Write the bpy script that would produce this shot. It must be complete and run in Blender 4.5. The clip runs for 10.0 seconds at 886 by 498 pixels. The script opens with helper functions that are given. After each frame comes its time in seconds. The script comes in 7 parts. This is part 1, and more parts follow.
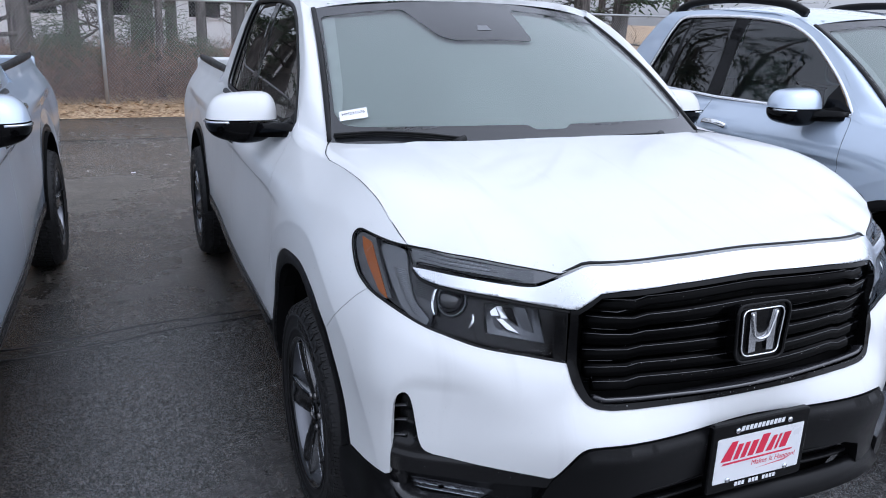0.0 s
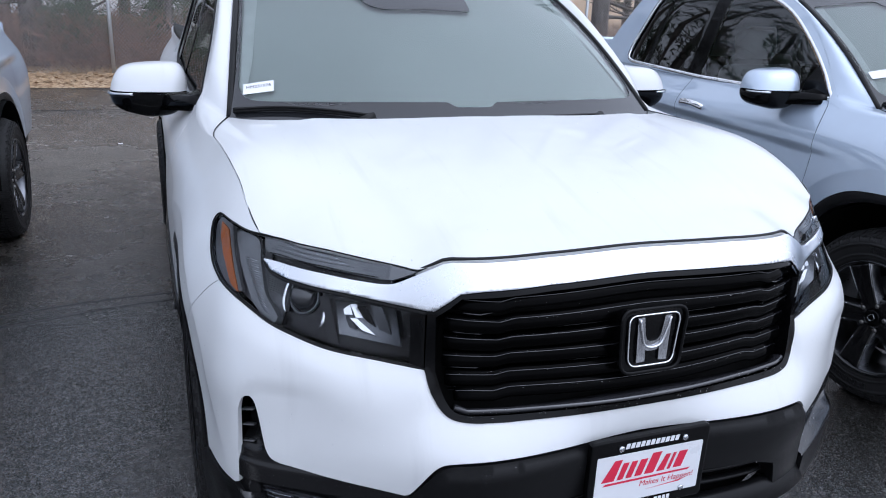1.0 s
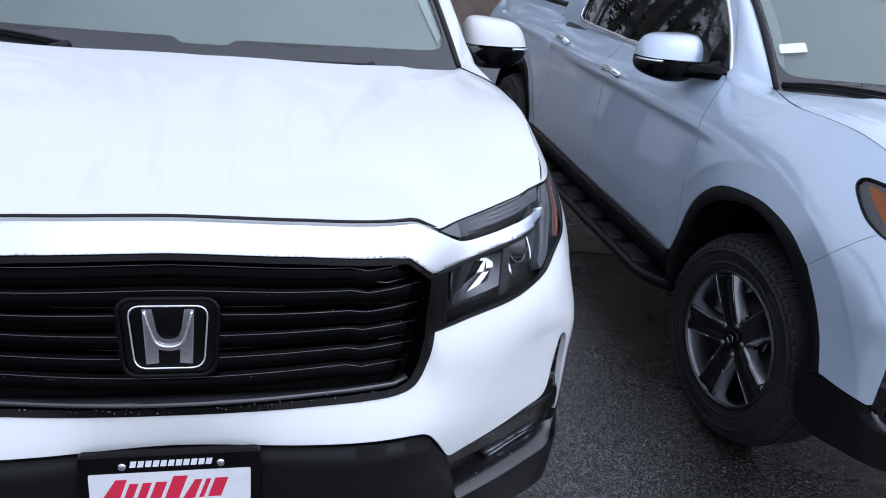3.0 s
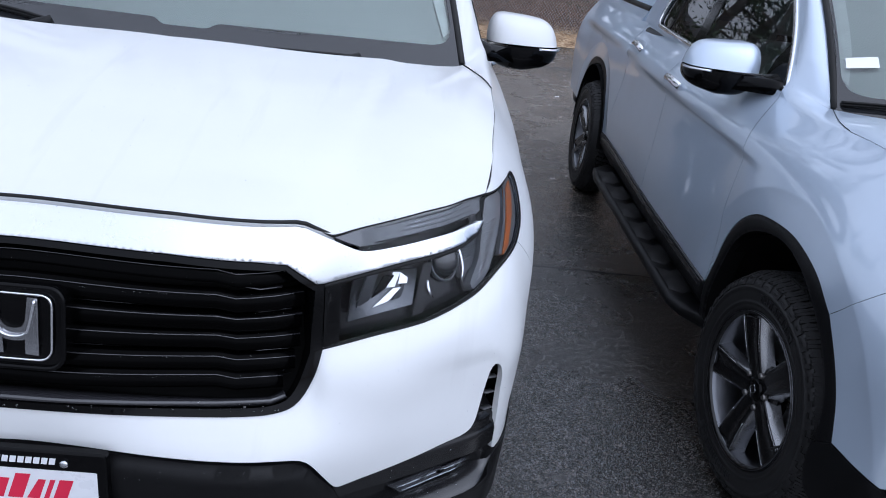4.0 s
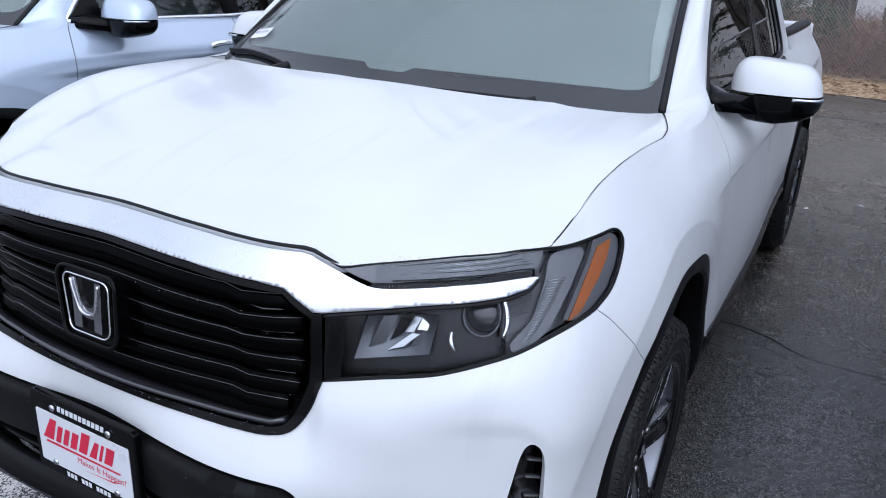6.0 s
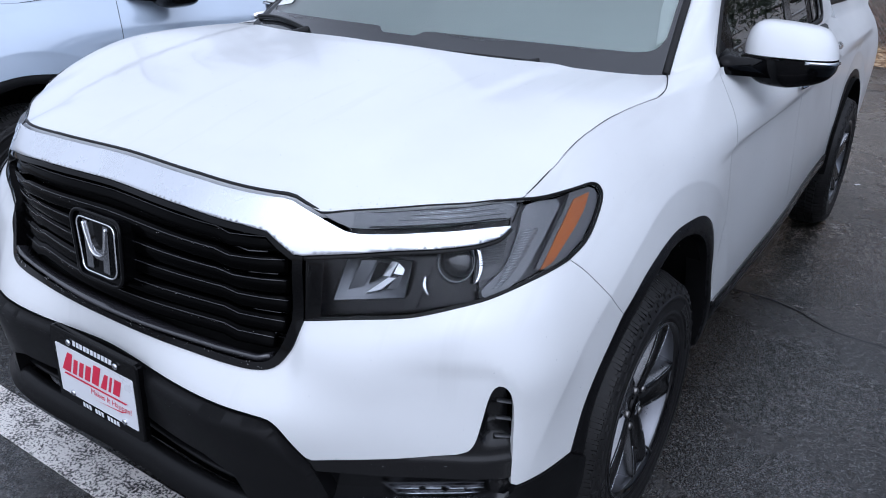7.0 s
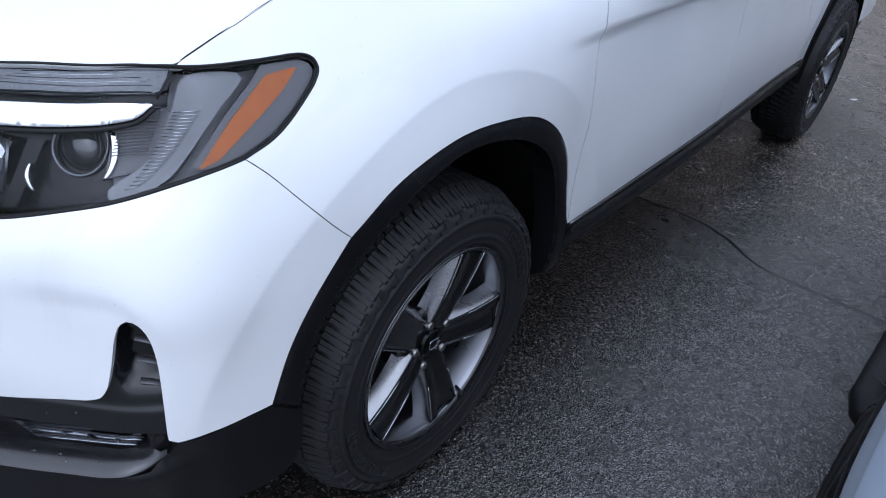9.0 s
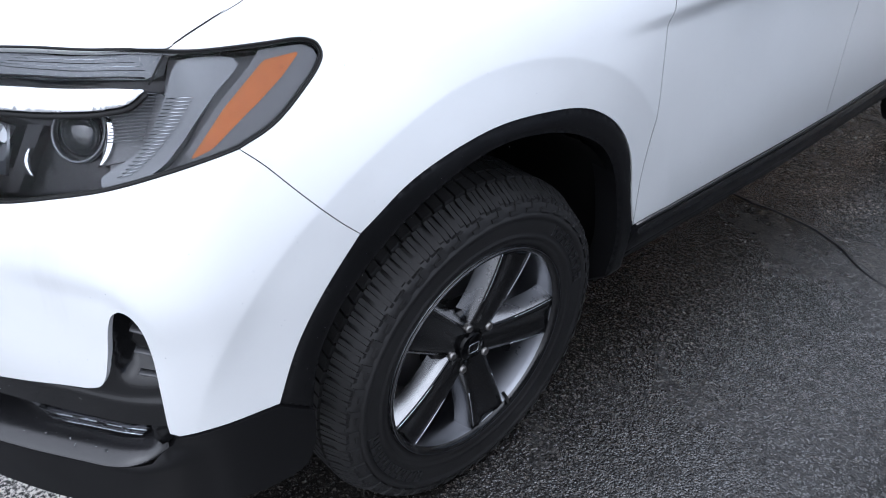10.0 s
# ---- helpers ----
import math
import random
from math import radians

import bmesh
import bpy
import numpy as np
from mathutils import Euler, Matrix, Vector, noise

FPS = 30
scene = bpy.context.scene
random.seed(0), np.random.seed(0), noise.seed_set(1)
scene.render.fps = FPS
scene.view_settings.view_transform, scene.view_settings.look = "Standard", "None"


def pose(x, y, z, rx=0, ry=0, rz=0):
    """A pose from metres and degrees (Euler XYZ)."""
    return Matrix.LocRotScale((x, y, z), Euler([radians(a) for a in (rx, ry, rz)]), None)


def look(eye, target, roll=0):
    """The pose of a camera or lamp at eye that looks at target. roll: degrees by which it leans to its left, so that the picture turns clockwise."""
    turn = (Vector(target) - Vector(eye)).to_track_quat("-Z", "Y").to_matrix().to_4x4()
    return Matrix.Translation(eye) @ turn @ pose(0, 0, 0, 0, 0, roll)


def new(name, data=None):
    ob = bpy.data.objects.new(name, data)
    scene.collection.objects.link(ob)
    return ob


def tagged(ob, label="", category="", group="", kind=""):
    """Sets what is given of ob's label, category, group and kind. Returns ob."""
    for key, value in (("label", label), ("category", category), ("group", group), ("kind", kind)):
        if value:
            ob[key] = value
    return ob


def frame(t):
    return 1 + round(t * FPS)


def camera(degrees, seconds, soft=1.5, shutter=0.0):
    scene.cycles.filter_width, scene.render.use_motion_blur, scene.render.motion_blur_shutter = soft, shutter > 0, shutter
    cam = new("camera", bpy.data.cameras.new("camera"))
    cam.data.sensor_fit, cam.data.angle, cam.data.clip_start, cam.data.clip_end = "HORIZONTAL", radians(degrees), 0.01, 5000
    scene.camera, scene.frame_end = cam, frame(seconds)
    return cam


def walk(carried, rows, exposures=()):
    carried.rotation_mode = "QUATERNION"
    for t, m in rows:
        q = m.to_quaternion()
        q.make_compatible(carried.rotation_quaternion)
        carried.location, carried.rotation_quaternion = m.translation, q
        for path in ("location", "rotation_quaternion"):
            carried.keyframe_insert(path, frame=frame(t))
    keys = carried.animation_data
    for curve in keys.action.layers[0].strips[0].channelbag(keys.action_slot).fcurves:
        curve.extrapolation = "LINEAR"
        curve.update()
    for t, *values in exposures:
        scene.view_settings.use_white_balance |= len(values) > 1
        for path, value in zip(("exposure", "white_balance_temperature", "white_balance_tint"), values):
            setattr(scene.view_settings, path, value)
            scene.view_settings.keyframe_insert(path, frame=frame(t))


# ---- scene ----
from mathutils.geometry import delaunay_2d_cdt

cam = camera(59.5, 10.0, soft=1.0)
PATH = [
    (0, (-1.484, -2.284, 1.637), (-0.72, -0.527, 1.063), 1.79),
    (0.5, (-1.292, -2.218, 1.642), (-0.562, -0.456, 1.039), 2.09),
    (1, (-1.042, -2.25, 1.629), (-0.35, -0.485, 0.994), 2.55),
    (1.5, (-0.723, -2.344, 1.638), (-0.087, -0.572, 0.963), 2.94),
    (2, (-0.423, -2.273, 1.613), (0.171, -0.504, 0.893), 3.19),
    (2.5, (-0.118, -2.224, 1.605), (0.44, -0.454, 0.86), 4.33),
    (3, (0.167, -2.228, 1.612), (0.616, -0.427, 0.866), 5.83),
    (3.2, (0.286, -2.217, 1.613), (0.667, -0.402, 0.865), 6.35),
    (4.3, (0.78, -2.085, 1.601), (0.747, -0.243, 0.823), 6.49),
    (4.5, (0.906, -2.084, 1.616), (0.722, -0.249, 0.841), 5.79),
    (5, (1.057, -2.001, 1.604), (0.602, -0.202, 0.858), 4.87),
    (5.5, (1.149, -1.9, 1.607), (0.465, -0.166, 0.88), 4.18),
    (5.7, (1.208, -1.844, 1.594), (0.429, -0.145, 0.881), 3.45),
    (6.8, (1.458, -1.807, 1.57), (0.437, -0.257, 0.826), 2.33),
    (7, (1.478, -1.805, 1.559), (0.461, -0.26, 0.797), 2.09),
    (7.5, (1.511, -1.778, 1.557), (0.54, -0.23, 0.745), 2.20),
    (8, (1.535, -1.619, 1.528), (0.636, -0.063, 0.651), 2.98),
    (8.5, (1.573, -1.354, 1.491), (0.722, 0.174, 0.521), 5.68),
    (9, (1.715, -1.131, 1.462), (0.748, 0.274, 0.417), 7.21),
    (9.5, (1.793, -1.005, 1.448), (0.707, 0.266, 0.35), 6.19),
    (10, (1.784, -0.951, 1.439), (0.598, 0.234, 0.35), 3.84),
]
EXPOSURES = [(0.0, 0.15, 5500, 14.5), (2.0, 0.03, 5430, 15), (5.0, 0.03, 5430, 15), (7.0, -0.04, 5400, 15), (8.0, -0.02, 5350, 15), (8.5, 0.10, 5320, 15), (9.5, 0.40, 5280, 15), (10.0, 0.55, 5650, 13)]
walk(cam, [(t, look(eye, target, roll)) for t, eye, target, roll in PATH], EXPOSURES)

# ---------------------------------------------------------------- light
SUN_ELEVATION, SUN_TURN = 52.0, 138.0
world = bpy.data.worlds.new("overcast_sky")
scene.world = world
world.use_nodes = True
wn, wl = world.node_tree.nodes, world.node_tree.links
sky = wn.new("ShaderNodeTexSky")
sky.sky_type, sky.sun_disc = "NISHITA", False
sky.sun_elevation, sky.sun_rotation = radians(SUN_ELEVATION), radians(SUN_TURN)
sky.dust_density, sky.air_density = 6.0, 1.0
grey = wn.new("ShaderNodeHueSaturation")
grey.inputs["Saturation"].default_value = 0.16
grey.inputs["Value"].default_value = 4.3
even = wn.new("ShaderNodeGamma")
even.inputs["Gamma"].default_value = 0.40
wl.new(sky.outputs[0], even.inputs["Color"])
wl.new(even.outputs[0], grey.inputs["Color"])
wl.new(grey.outputs[0], wn["Background"].inputs["Color"])
wn["Background"].inputs["Strength"].default_value = 0.15
sun_data = bpy.data.lights.new("sun", "SUN")
sun_data.energy, sun_data.angle, sun_data.color = 0.5, radians(140), (1.0, 0.985, 0.97)
sun = new("sun", sun_data)
sun.matrix_world = look((0.669 * 20, -0.743 * 20, 25.6), (0, 0, 0))

# ---------------------------------------------------------------- materials


def material(name):
    m = bpy.data.materials.new(name)
    m.use_nodes = True
    return m, m.node_tree.nodes, m.node_tree.links, m.node_tree.nodes["Principled BSDF"]


def noise_tex(n, l, scale, detail=4.0, rough=0.55, space="Object"):
    tc = n.new("ShaderNodeTexCoord")
    t = n.new("ShaderNodeTexNoise")
    t.inputs["Scale"].default_value, t.inputs["Detail"].default_value, t.inputs["Roughness"].default_value = scale, detail, rough
    l.new(tc.outputs[space], t.inputs["Vector"])
    return t


def voronoi_tex(n, l, scale, feature="F1", space="Object"):
    tc = n.new("ShaderNodeTexCoord")
    t = n.new("ShaderNodeTexVoronoi")
    t.feature = feature
    t.inputs["Scale"].default_value = scale
    l.new(tc.outputs[space], t.inputs["Vector"])
    return t


def ramp(n, l, src, stops):
    r = n.new("ShaderNodeValToRGB")
    e = r.color_ramp.elements
    while len(e) < len(stops):
        e.new(0.5)
    for k, (pos, c) in enumerate(stops):
        e[k].position = pos
        e[k].color = (*c, 1) if isinstance(c, tuple) else (c, c, c, 1)
    l.new(src, r.inputs["Fac"])
    return r


def bump(n, l, height, strength, distance, b=None):
    k = n.new("ShaderNodeBump")
    k.inputs["Strength"].default_value, k.inputs["Distance"].default_value = strength, distance
    l.new(height, k.inputs["Height"])
    if b is not None:
        l.new(b, k.inputs["Normal"])
    return k.outputs["Normal"]


def car_paint(name, colour, coat=0.8, metal=0.0, rough=0.35, coat_ior=1.5):
    m, n, l, b = material(name)
    b.inputs["Roughness"].default_value = rough
    b.inputs["Metallic"].default_value = metal
    b.inputs["Coat Weight"].default_value = coat
    b.inputs["Coat Roughness"].default_value = 0.03
    b.inputs["Coat IOR"].default_value = coat_ior
    # thin road film and dried rain over the paint
    t = noise_tex(n, l, 2.2, 5)
    dark = tuple(c * 0.93 for c in colour)
    r = ramp(n, l, t.outputs["Fac"], [(0.3, dark), (0.65, colour)])
    # faint streaks left by running water
    tc, mp = n.new("ShaderNodeTexCoord"), n.new("ShaderNodeMapping")
    mp.inputs["Scale"].default_value = (15.0, 1.6, 1.6)
    mp.inputs["Rotation"].default_value = (0, 0, 0.25)
    l.new(tc.outputs["Object"], mp.inputs["Vector"])
    st = n.new("ShaderNodeTexNoise")
    st.inputs["Scale"].default_value, st.inputs["Detail"].default_value = 1.0, 6
    l.new(mp.outputs[0], st.inputs["Vector"])
    sr = ramp(n, l, st.outputs["Fac"], [(0.60, 1.0), (0.70, 0.94)])
    mix = n.new("ShaderNodeMix")
    mix.data_type, mix.blend_type = "RGBA", "MULTIPLY"
    mix.inputs["Factor"].default_value = 1.0
    l.new(r.outputs["Color"], mix.inputs[6])
    l.new(sr.outputs["Color"], mix.inputs[7])
    l.new(mix.outputs[2], b.inputs["Base Color"])
    # scattered rain drops
    v = voronoi_tex(n, l, 95.0)
    v.inputs["Randomness"].default_value = 1.0
    mask = noise_tex(n, l, 5.0, 3)
    mm = ramp(n, l, mask.outputs["Fac"], [(0.52, 0.0), (0.66, 1.0)])
    drop = ramp(n, l, v.outputs["Distance"], [(0.0, 1.0), (0.2, 0.55), (0.3, 0.0)])
    mul = n.new("ShaderNodeMath")
    mul.operation = "MULTIPLY"
    l.new(mm.outputs["Color"], mul.inputs[0])
    l.new(drop.outputs["Color"], mul.inputs[1])
    nb = bump(n, l, mul.outputs[0], 0.12, 0.0015)
    l.new(nb, b.inputs["Coat Normal"])
    return m


def plain(name, colour, rough=0.5, metal=0.0, grain=0.0, grain_scale=400.0, wear=0.12, coat=0.0, gloss=0.5):
    """A surface with blotches of wear and a fine grain."""
    m, n, l, b = material(name)
    b.inputs["Metallic"].default_value = metal
    b.inputs["Coat Weight"].default_value = coat
    b.inputs["Specular IOR Level"].default_value = gloss
    t = noise_tex(n, l, 6.0, 6, 0.65)
    low = tuple(c * (1 - wear) for c in colour)
    high = tuple(min(1, c * (1 + wear)) for c in colour)
    r = ramp(n, l, t.outputs["Fac"], [(0.3, low), (0.7, high)])
    l.new(r.outputs["Color"], b.inputs["Base Color"])
    rr = ramp(n, l, t.outputs["Fac"], [(0.3, max(0.0, rough - 0.06)), (0.7, min(1.0, rough + 0.06))])
    l.new(rr.outputs["Color"], b.inputs["Roughness"])
    if grain:
        g = noise_tex(n, l, grain_scale, 2)
        l.new(bump(n, l, g.outputs["Fac"], grain, 0.001), b.inputs["Normal"])
    return m


def clear_glass(name, tint, ior=1.45, rough=0.0, film=0.0):
    """Thin sheet glass: lets light straight through, with a mirror gloss that grows at a slant; film: share of pale
    diffuse colour that imitates reflected sky.
    """
    m, n, l, b = material(name)
    n.remove(b)
    tr, gl, fr, mx = n.new("ShaderNodeBsdfTransparent"), n.new("ShaderNodeBsdfGlossy"), n.new("ShaderNodeFresnel"), n.new("ShaderNodeMixShader")
    tr.inputs["Color"].default_value = (*tint, 1)
    gl.inputs["Roughness"].default_value = rough
    fr.inputs["IOR"].default_value = ior
    l.new(fr.outputs[0], mx.inputs["Fac"])
    under = tr.outputs[0]
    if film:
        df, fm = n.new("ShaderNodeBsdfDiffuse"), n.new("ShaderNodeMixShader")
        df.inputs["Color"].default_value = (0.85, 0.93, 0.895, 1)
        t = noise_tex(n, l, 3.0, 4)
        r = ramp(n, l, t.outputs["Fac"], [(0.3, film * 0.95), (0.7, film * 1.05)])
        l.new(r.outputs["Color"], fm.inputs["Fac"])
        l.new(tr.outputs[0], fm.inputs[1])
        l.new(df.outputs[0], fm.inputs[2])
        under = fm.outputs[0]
    l.new(under, mx.inputs[1])
    l.new(gl.outputs[0], mx.inputs[2])
    l.new(mx.outputs[0], n["Material Output"].inputs["Surface"])
    return m


WHITE = car_paint("white_paint", (0.68, 0.69, 0.69), coat=0.45)
BLUE = car_paint("grey_blue_paint", (0.49, 0.575, 0.69), coat=1.0, metal=0.3, rough=0.34, coat_ior=1.9)
BLACK_PLASTIC = plain("black_textured_plastic", (0.006, 0.006, 0.0065), 0.38, grain=0.25, grain_scale=700, gloss=0.15)
GLOSS_BLACK = plain("gloss_black_plastic", (0.002, 0.002, 0.0023), 0.08, gloss=0.14)
DARK = plain("dark_liner", (0.004, 0.004, 0.004), 0.9, gloss=0.1)
RUBBER = plain("tyre_rubber", (0.015, 0.0147, 0.015), 0.54, grain=0.35, grain_scale=350, wear=0.3, gloss=0.28)
MOULDED = plain("moulded_rubber", (0.012, 0.012, 0.0125), 0.32, wear=0.2, gloss=0.45)
SEAL = plain("rubber_seal", (0.007, 0.007, 0.007), 0.5, gloss=0.25)
FRIT = plain("printed_black", (0.016, 0.017, 0.019), 0.12, gloss=0.75)
ALLOY_FLANK = plain("satin_alloy_flank", (0.24, 0.243, 0.25), 0.24, 1.0, wear=0.15)
CHROME = plain("chrome", (0.86, 0.87, 0.89), 0.07, 1.0, wear=0.03)
BRIGHT_BAR = plain("wet_chrome", (0.74, 0.76, 0.79), 0.28, 1.0, wear=0.03, grain=0.12, grain_scale=160)
SATIN = plain("satin_metal", (0.62, 0.64, 0.67), 0.22, 1.0, wear=0.06)
ALLOY = plain("black_alloy", (0.006, 0.006, 0.0065), 0.14, 0.0, wear=0.2, gloss=0.5)
MACHINED = plain("machined_grey_alloy", (0.17, 0.175, 0.19), 0.32, 1.0, wear=0.12)
STEEL = plain("brake_steel", (0.28, 0.27, 0.26), 0.4, 1.0, wear=0.25)
LENS = clear_glass("lamp_lens", (0.93, 0.94, 0.95), 1.22, 0.04)
WINDSHIELD_GLASS = clear_glass("windshield_glass", (0.86, 0.91, 0.90), 1.8)
# pale diffuse colour that stands in for sky reflection and haze in the windshield
SKY_VEIL = clear_glass("sky_veil", (0.80, 0.86, 0.86), 1.02, 0.5, film=0.50)
WET_EDGE = plain("wet_black_edge", (0.022, 0.022, 0.025), 0.14, gloss=1.0)
GRILLE_BLACK = plain("grille_black", (0.001, 0.001, 0.0011), 0.14, gloss=0.03)
GRILLE_SLAT = plain("grille_slat_black", (0.010, 0.010, 0.011), 0.16, gloss=0.45)
SHELF = plain("wet_black_shelf", (0.012, 0.012, 0.013), 0.20, grain=0.15, grain_scale=300, gloss=0.75, wear=0.35)
BADGE_METAL = plain("badge_metal", (0.36, 0.365, 0.38), 0.14, 1.0, wear=0.1)
DARK_CHROME = plain("dark_chrome", (0.10, 0.10, 0.11), 0.10, 1.0, wear=0.1)
HOUSING = plain("lamp_inner_housing", (0.10, 0.102, 0.108), 0.35, gloss=0.4)
WET_PLASTIC = plain("wet_black_plastic", (0.007, 0.007, 0.0075), 0.18, grain=0.15, grain_scale=300, gloss=0.34)
DUCT_FIN = plain("duct_fin_grey", (0.075, 0.076, 0.08), 0.3, gloss=0.5)
FACET = plain("reflector_facet_metal", (0.80, 0.81, 0.83), 0.38, 0.9, wear=0.05)
WATER = clear_glass("water", (0.80, 0.82, 0.84), 1.5)
SMOKY = plain("smoky_reflector", (0.14, 0.145, 0.155), 0.4, 1.0, wear=0.2)
SIDE_GLASS = clear_glass("side_glass", (0.42, 0.49, 0.48), 1.75)
PRIVACY_GLASS = clear_glass("privacy_glass", (0.06, 0.065, 0.07), 1.8)
AMBER = plain("amber_plastic", (0.36, 0.095, 0.008), 0.35, wear=0.25, gloss=0.4)
PROJECTOR = plain("projector_glass", (0.02, 0.021, 0.023), 0.05, gloss=1.0)
LAMP_BLACK = plain("lamp_housing", (0.007, 0.007, 0.008), 0.22, gloss=0.3)
LAMP_GREY = plain("lamp_light_guide", (0.15, 0.156, 0.165), 0.35, 0.2)
FOG_CLEAR = plain("fog_light_reflector", (0.24, 0.245, 0.26), 0.16, 1.0, wear=0.1, grain=0.5, grain_scale=160)
CABIN_GREY = plain("cabin_trim", (0.055, 0.058, 0.06), 0.7, grain=0.2)
SEAT_GREY = plain("seat_leather", (0.42, 0.43, 0.43), 0.55, grain=0.2, grain_scale=200)
HEADLINER = plain("headliner", (0.62, 0.66, 0.64), 0.9)
PAPER = plain("white_paper", (0.78, 0.79, 0.80), 0.55, wear=0.03)
INK = plain("dark_ink", (0.03, 0.03, 0.05), 0.6)
RED_INK = plain("red_ink", (0.62, 0.02, 0.06), 0.4)
PLATE_WHITE = plain("plate_white", (0.74, 0.75, 0.77), 0.3, wear=0.03)
WIRE = plain("dull_fence_wire", (0.42, 0.42, 0.42), 0.6, 0.3, wear=0.15)
GALVANISED = plain("galvanised_steel", (0.42, 0.43, 0.44), 0.45, 0.7, wear=0.15)

# ---------------------------------------------------------------- mesh tools


def mesh_of(name, verts, faces, normals=None, smooth=True):
    me = bpy.data.meshes.new(name)
    me.from_pydata([tuple(map(float, v)) for v in verts], [], faces)
    me.polygons.foreach_set("use_smooth", [smooth] * len(me.polygons))
    me.update()
    if normals is not None:
        me.normals_split_custom_set_from_vertices([tuple(map(float, v)) for v in normals])
    return me


def mesh_bm(name, bm, smooth=False):
    me = bpy.data.meshes.new(name)
    for f in bm.faces:
        f.smooth = smooth
    bm.to_mesh(me)
    bm.free()
    return me


def place(name, me, mat, parent=None, label="", m=None):
    """One mesh object under a thing or a part; the material sits on the object, so that meshes can be shared."""
    ob = new(name, me)
    if not me.materials:
        me.materials.append(None)
    ob.material_slots[0].link = "OBJECT"
    ob.material_slots[0].material = mat
    ob.parent = parent
    if m is not None:
        ob.matrix_basis = m
    if label:
        ob["label"] = label
    return ob


def hermite(k, v, q):
    """Smooth curve through values v at knots k, at q."""
    k, v, q = np.asarray(k, float), np.asarray(v, float), np.asarray(q, float)
    g = np.gradient(v, k, axis=0)
    i = np.clip(np.searchsorted(k, q, side="right") - 1, 0, len(k) - 2)
    h = k[i + 1] - k[i]
    u = (q - k[i]) / h
    if v.ndim > 1:
        u, h = u[:, None], h[:, None]
    return (2 * u**3 - 3 * u**2 + 1) * v[i] + (u**3 - 2 * u**2 + u) * h * g[i] + (3 * u**2 - 2 * u**3) * v[i + 1] + (u**3 - u**2) * h * g[i + 1]


def curve(points, step=0.012, closed=False):
    """A smooth line through points, cut into even steps."""
    p = np.array(points, float)
    if closed:
        p = np.concatenate([p[-2:], p, p[:3]])
    k = np.r_[0, np.cumsum(np.sqrt(np.linalg.norm(np.diff(p, axis=0), axis=1) + 1e-9))]
    lo, hi = (k[2], k[-3]) if closed else (k[0], k[-1])
    fine = hermite(k, p, np.linspace(lo, hi, 400))
    a = np.r_[0, np.cumsum(np.linalg.norm(np.diff(fine, axis=0), axis=1))]
    count = max(3, int(a[-1] / step) + 1)
    at = np.linspace(0, a[-1], count + (1 if closed else 0))
    at = at[:-1] if closed else at
    return np.stack([np.interp(at, a, fine[:, c]) for c in range(p.shape[1])], -1)


def line(points, step=0.012):
    """A polyline through points, cut into even steps."""
    p = np.array(points, float)
    out = [p[:1]]
    for a, b in zip(p[:-1], p[1:]):
        c = max(1, int(np.linalg.norm(b - a) / step))
        out.append(a + (b - a) * (np.arange(1, c + 1) / c)[:, None])
    return np.concatenate(out)


def joined(*runs):
    """Runs of 2D points end to end, with doubled ends left out."""
    out = []
    for r in runs:
        for q in r:
            if not out or np.hypot(q[0] - out[-1][0], q[1] - out[-1][1]) > 1e-4:
                out.append((float(q[0]), float(q[1])))
    if np.hypot(out[0][0] - out[-1][0], out[0][1] - out[-1][1]) < 1e-4:
        out.pop()
    return out


def inside(poly, q):
    poly, q = np.asarray(poly), np.asarray(q)
    x, y = q[:, 0][:, None], q[:, 1][:, None]
    a, b = poly, np.roll(poly, -1, 0)
    cross = ((a[:, 1] > y) != (b[:, 1] > y)) & (x < (b[:, 0] - a[:, 0]) * (y - a[:, 1]) / (b[:, 1] - a[:, 1] + 1e-15) + a[:, 0])
    return cross.sum(1) % 2 == 1


def rounded(poly, r, n=4):
    """A polygon with its corners rounded off."""
    out, p = [], [np.array(q, float) for q in poly]
    for k in range(len(p)):
        a, b, c = p[k - 1], p[k], p[(k + 1) % len(p)]
        ra = min(r, 0.45 * np.linalg.norm(a - b), 0.45 * np.linalg.norm(c - b))
        s, e = b + (a - b) / np.linalg.norm(a - b) * ra, b + (c - b) / np.linalg.norm(c - b) * ra
        for u in np.linspace(0, 1, n + 1):
            out.append(tuple((1 - u) ** 2 * s + 2 * u * (1 - u) * b + u**2 * e))
    return out


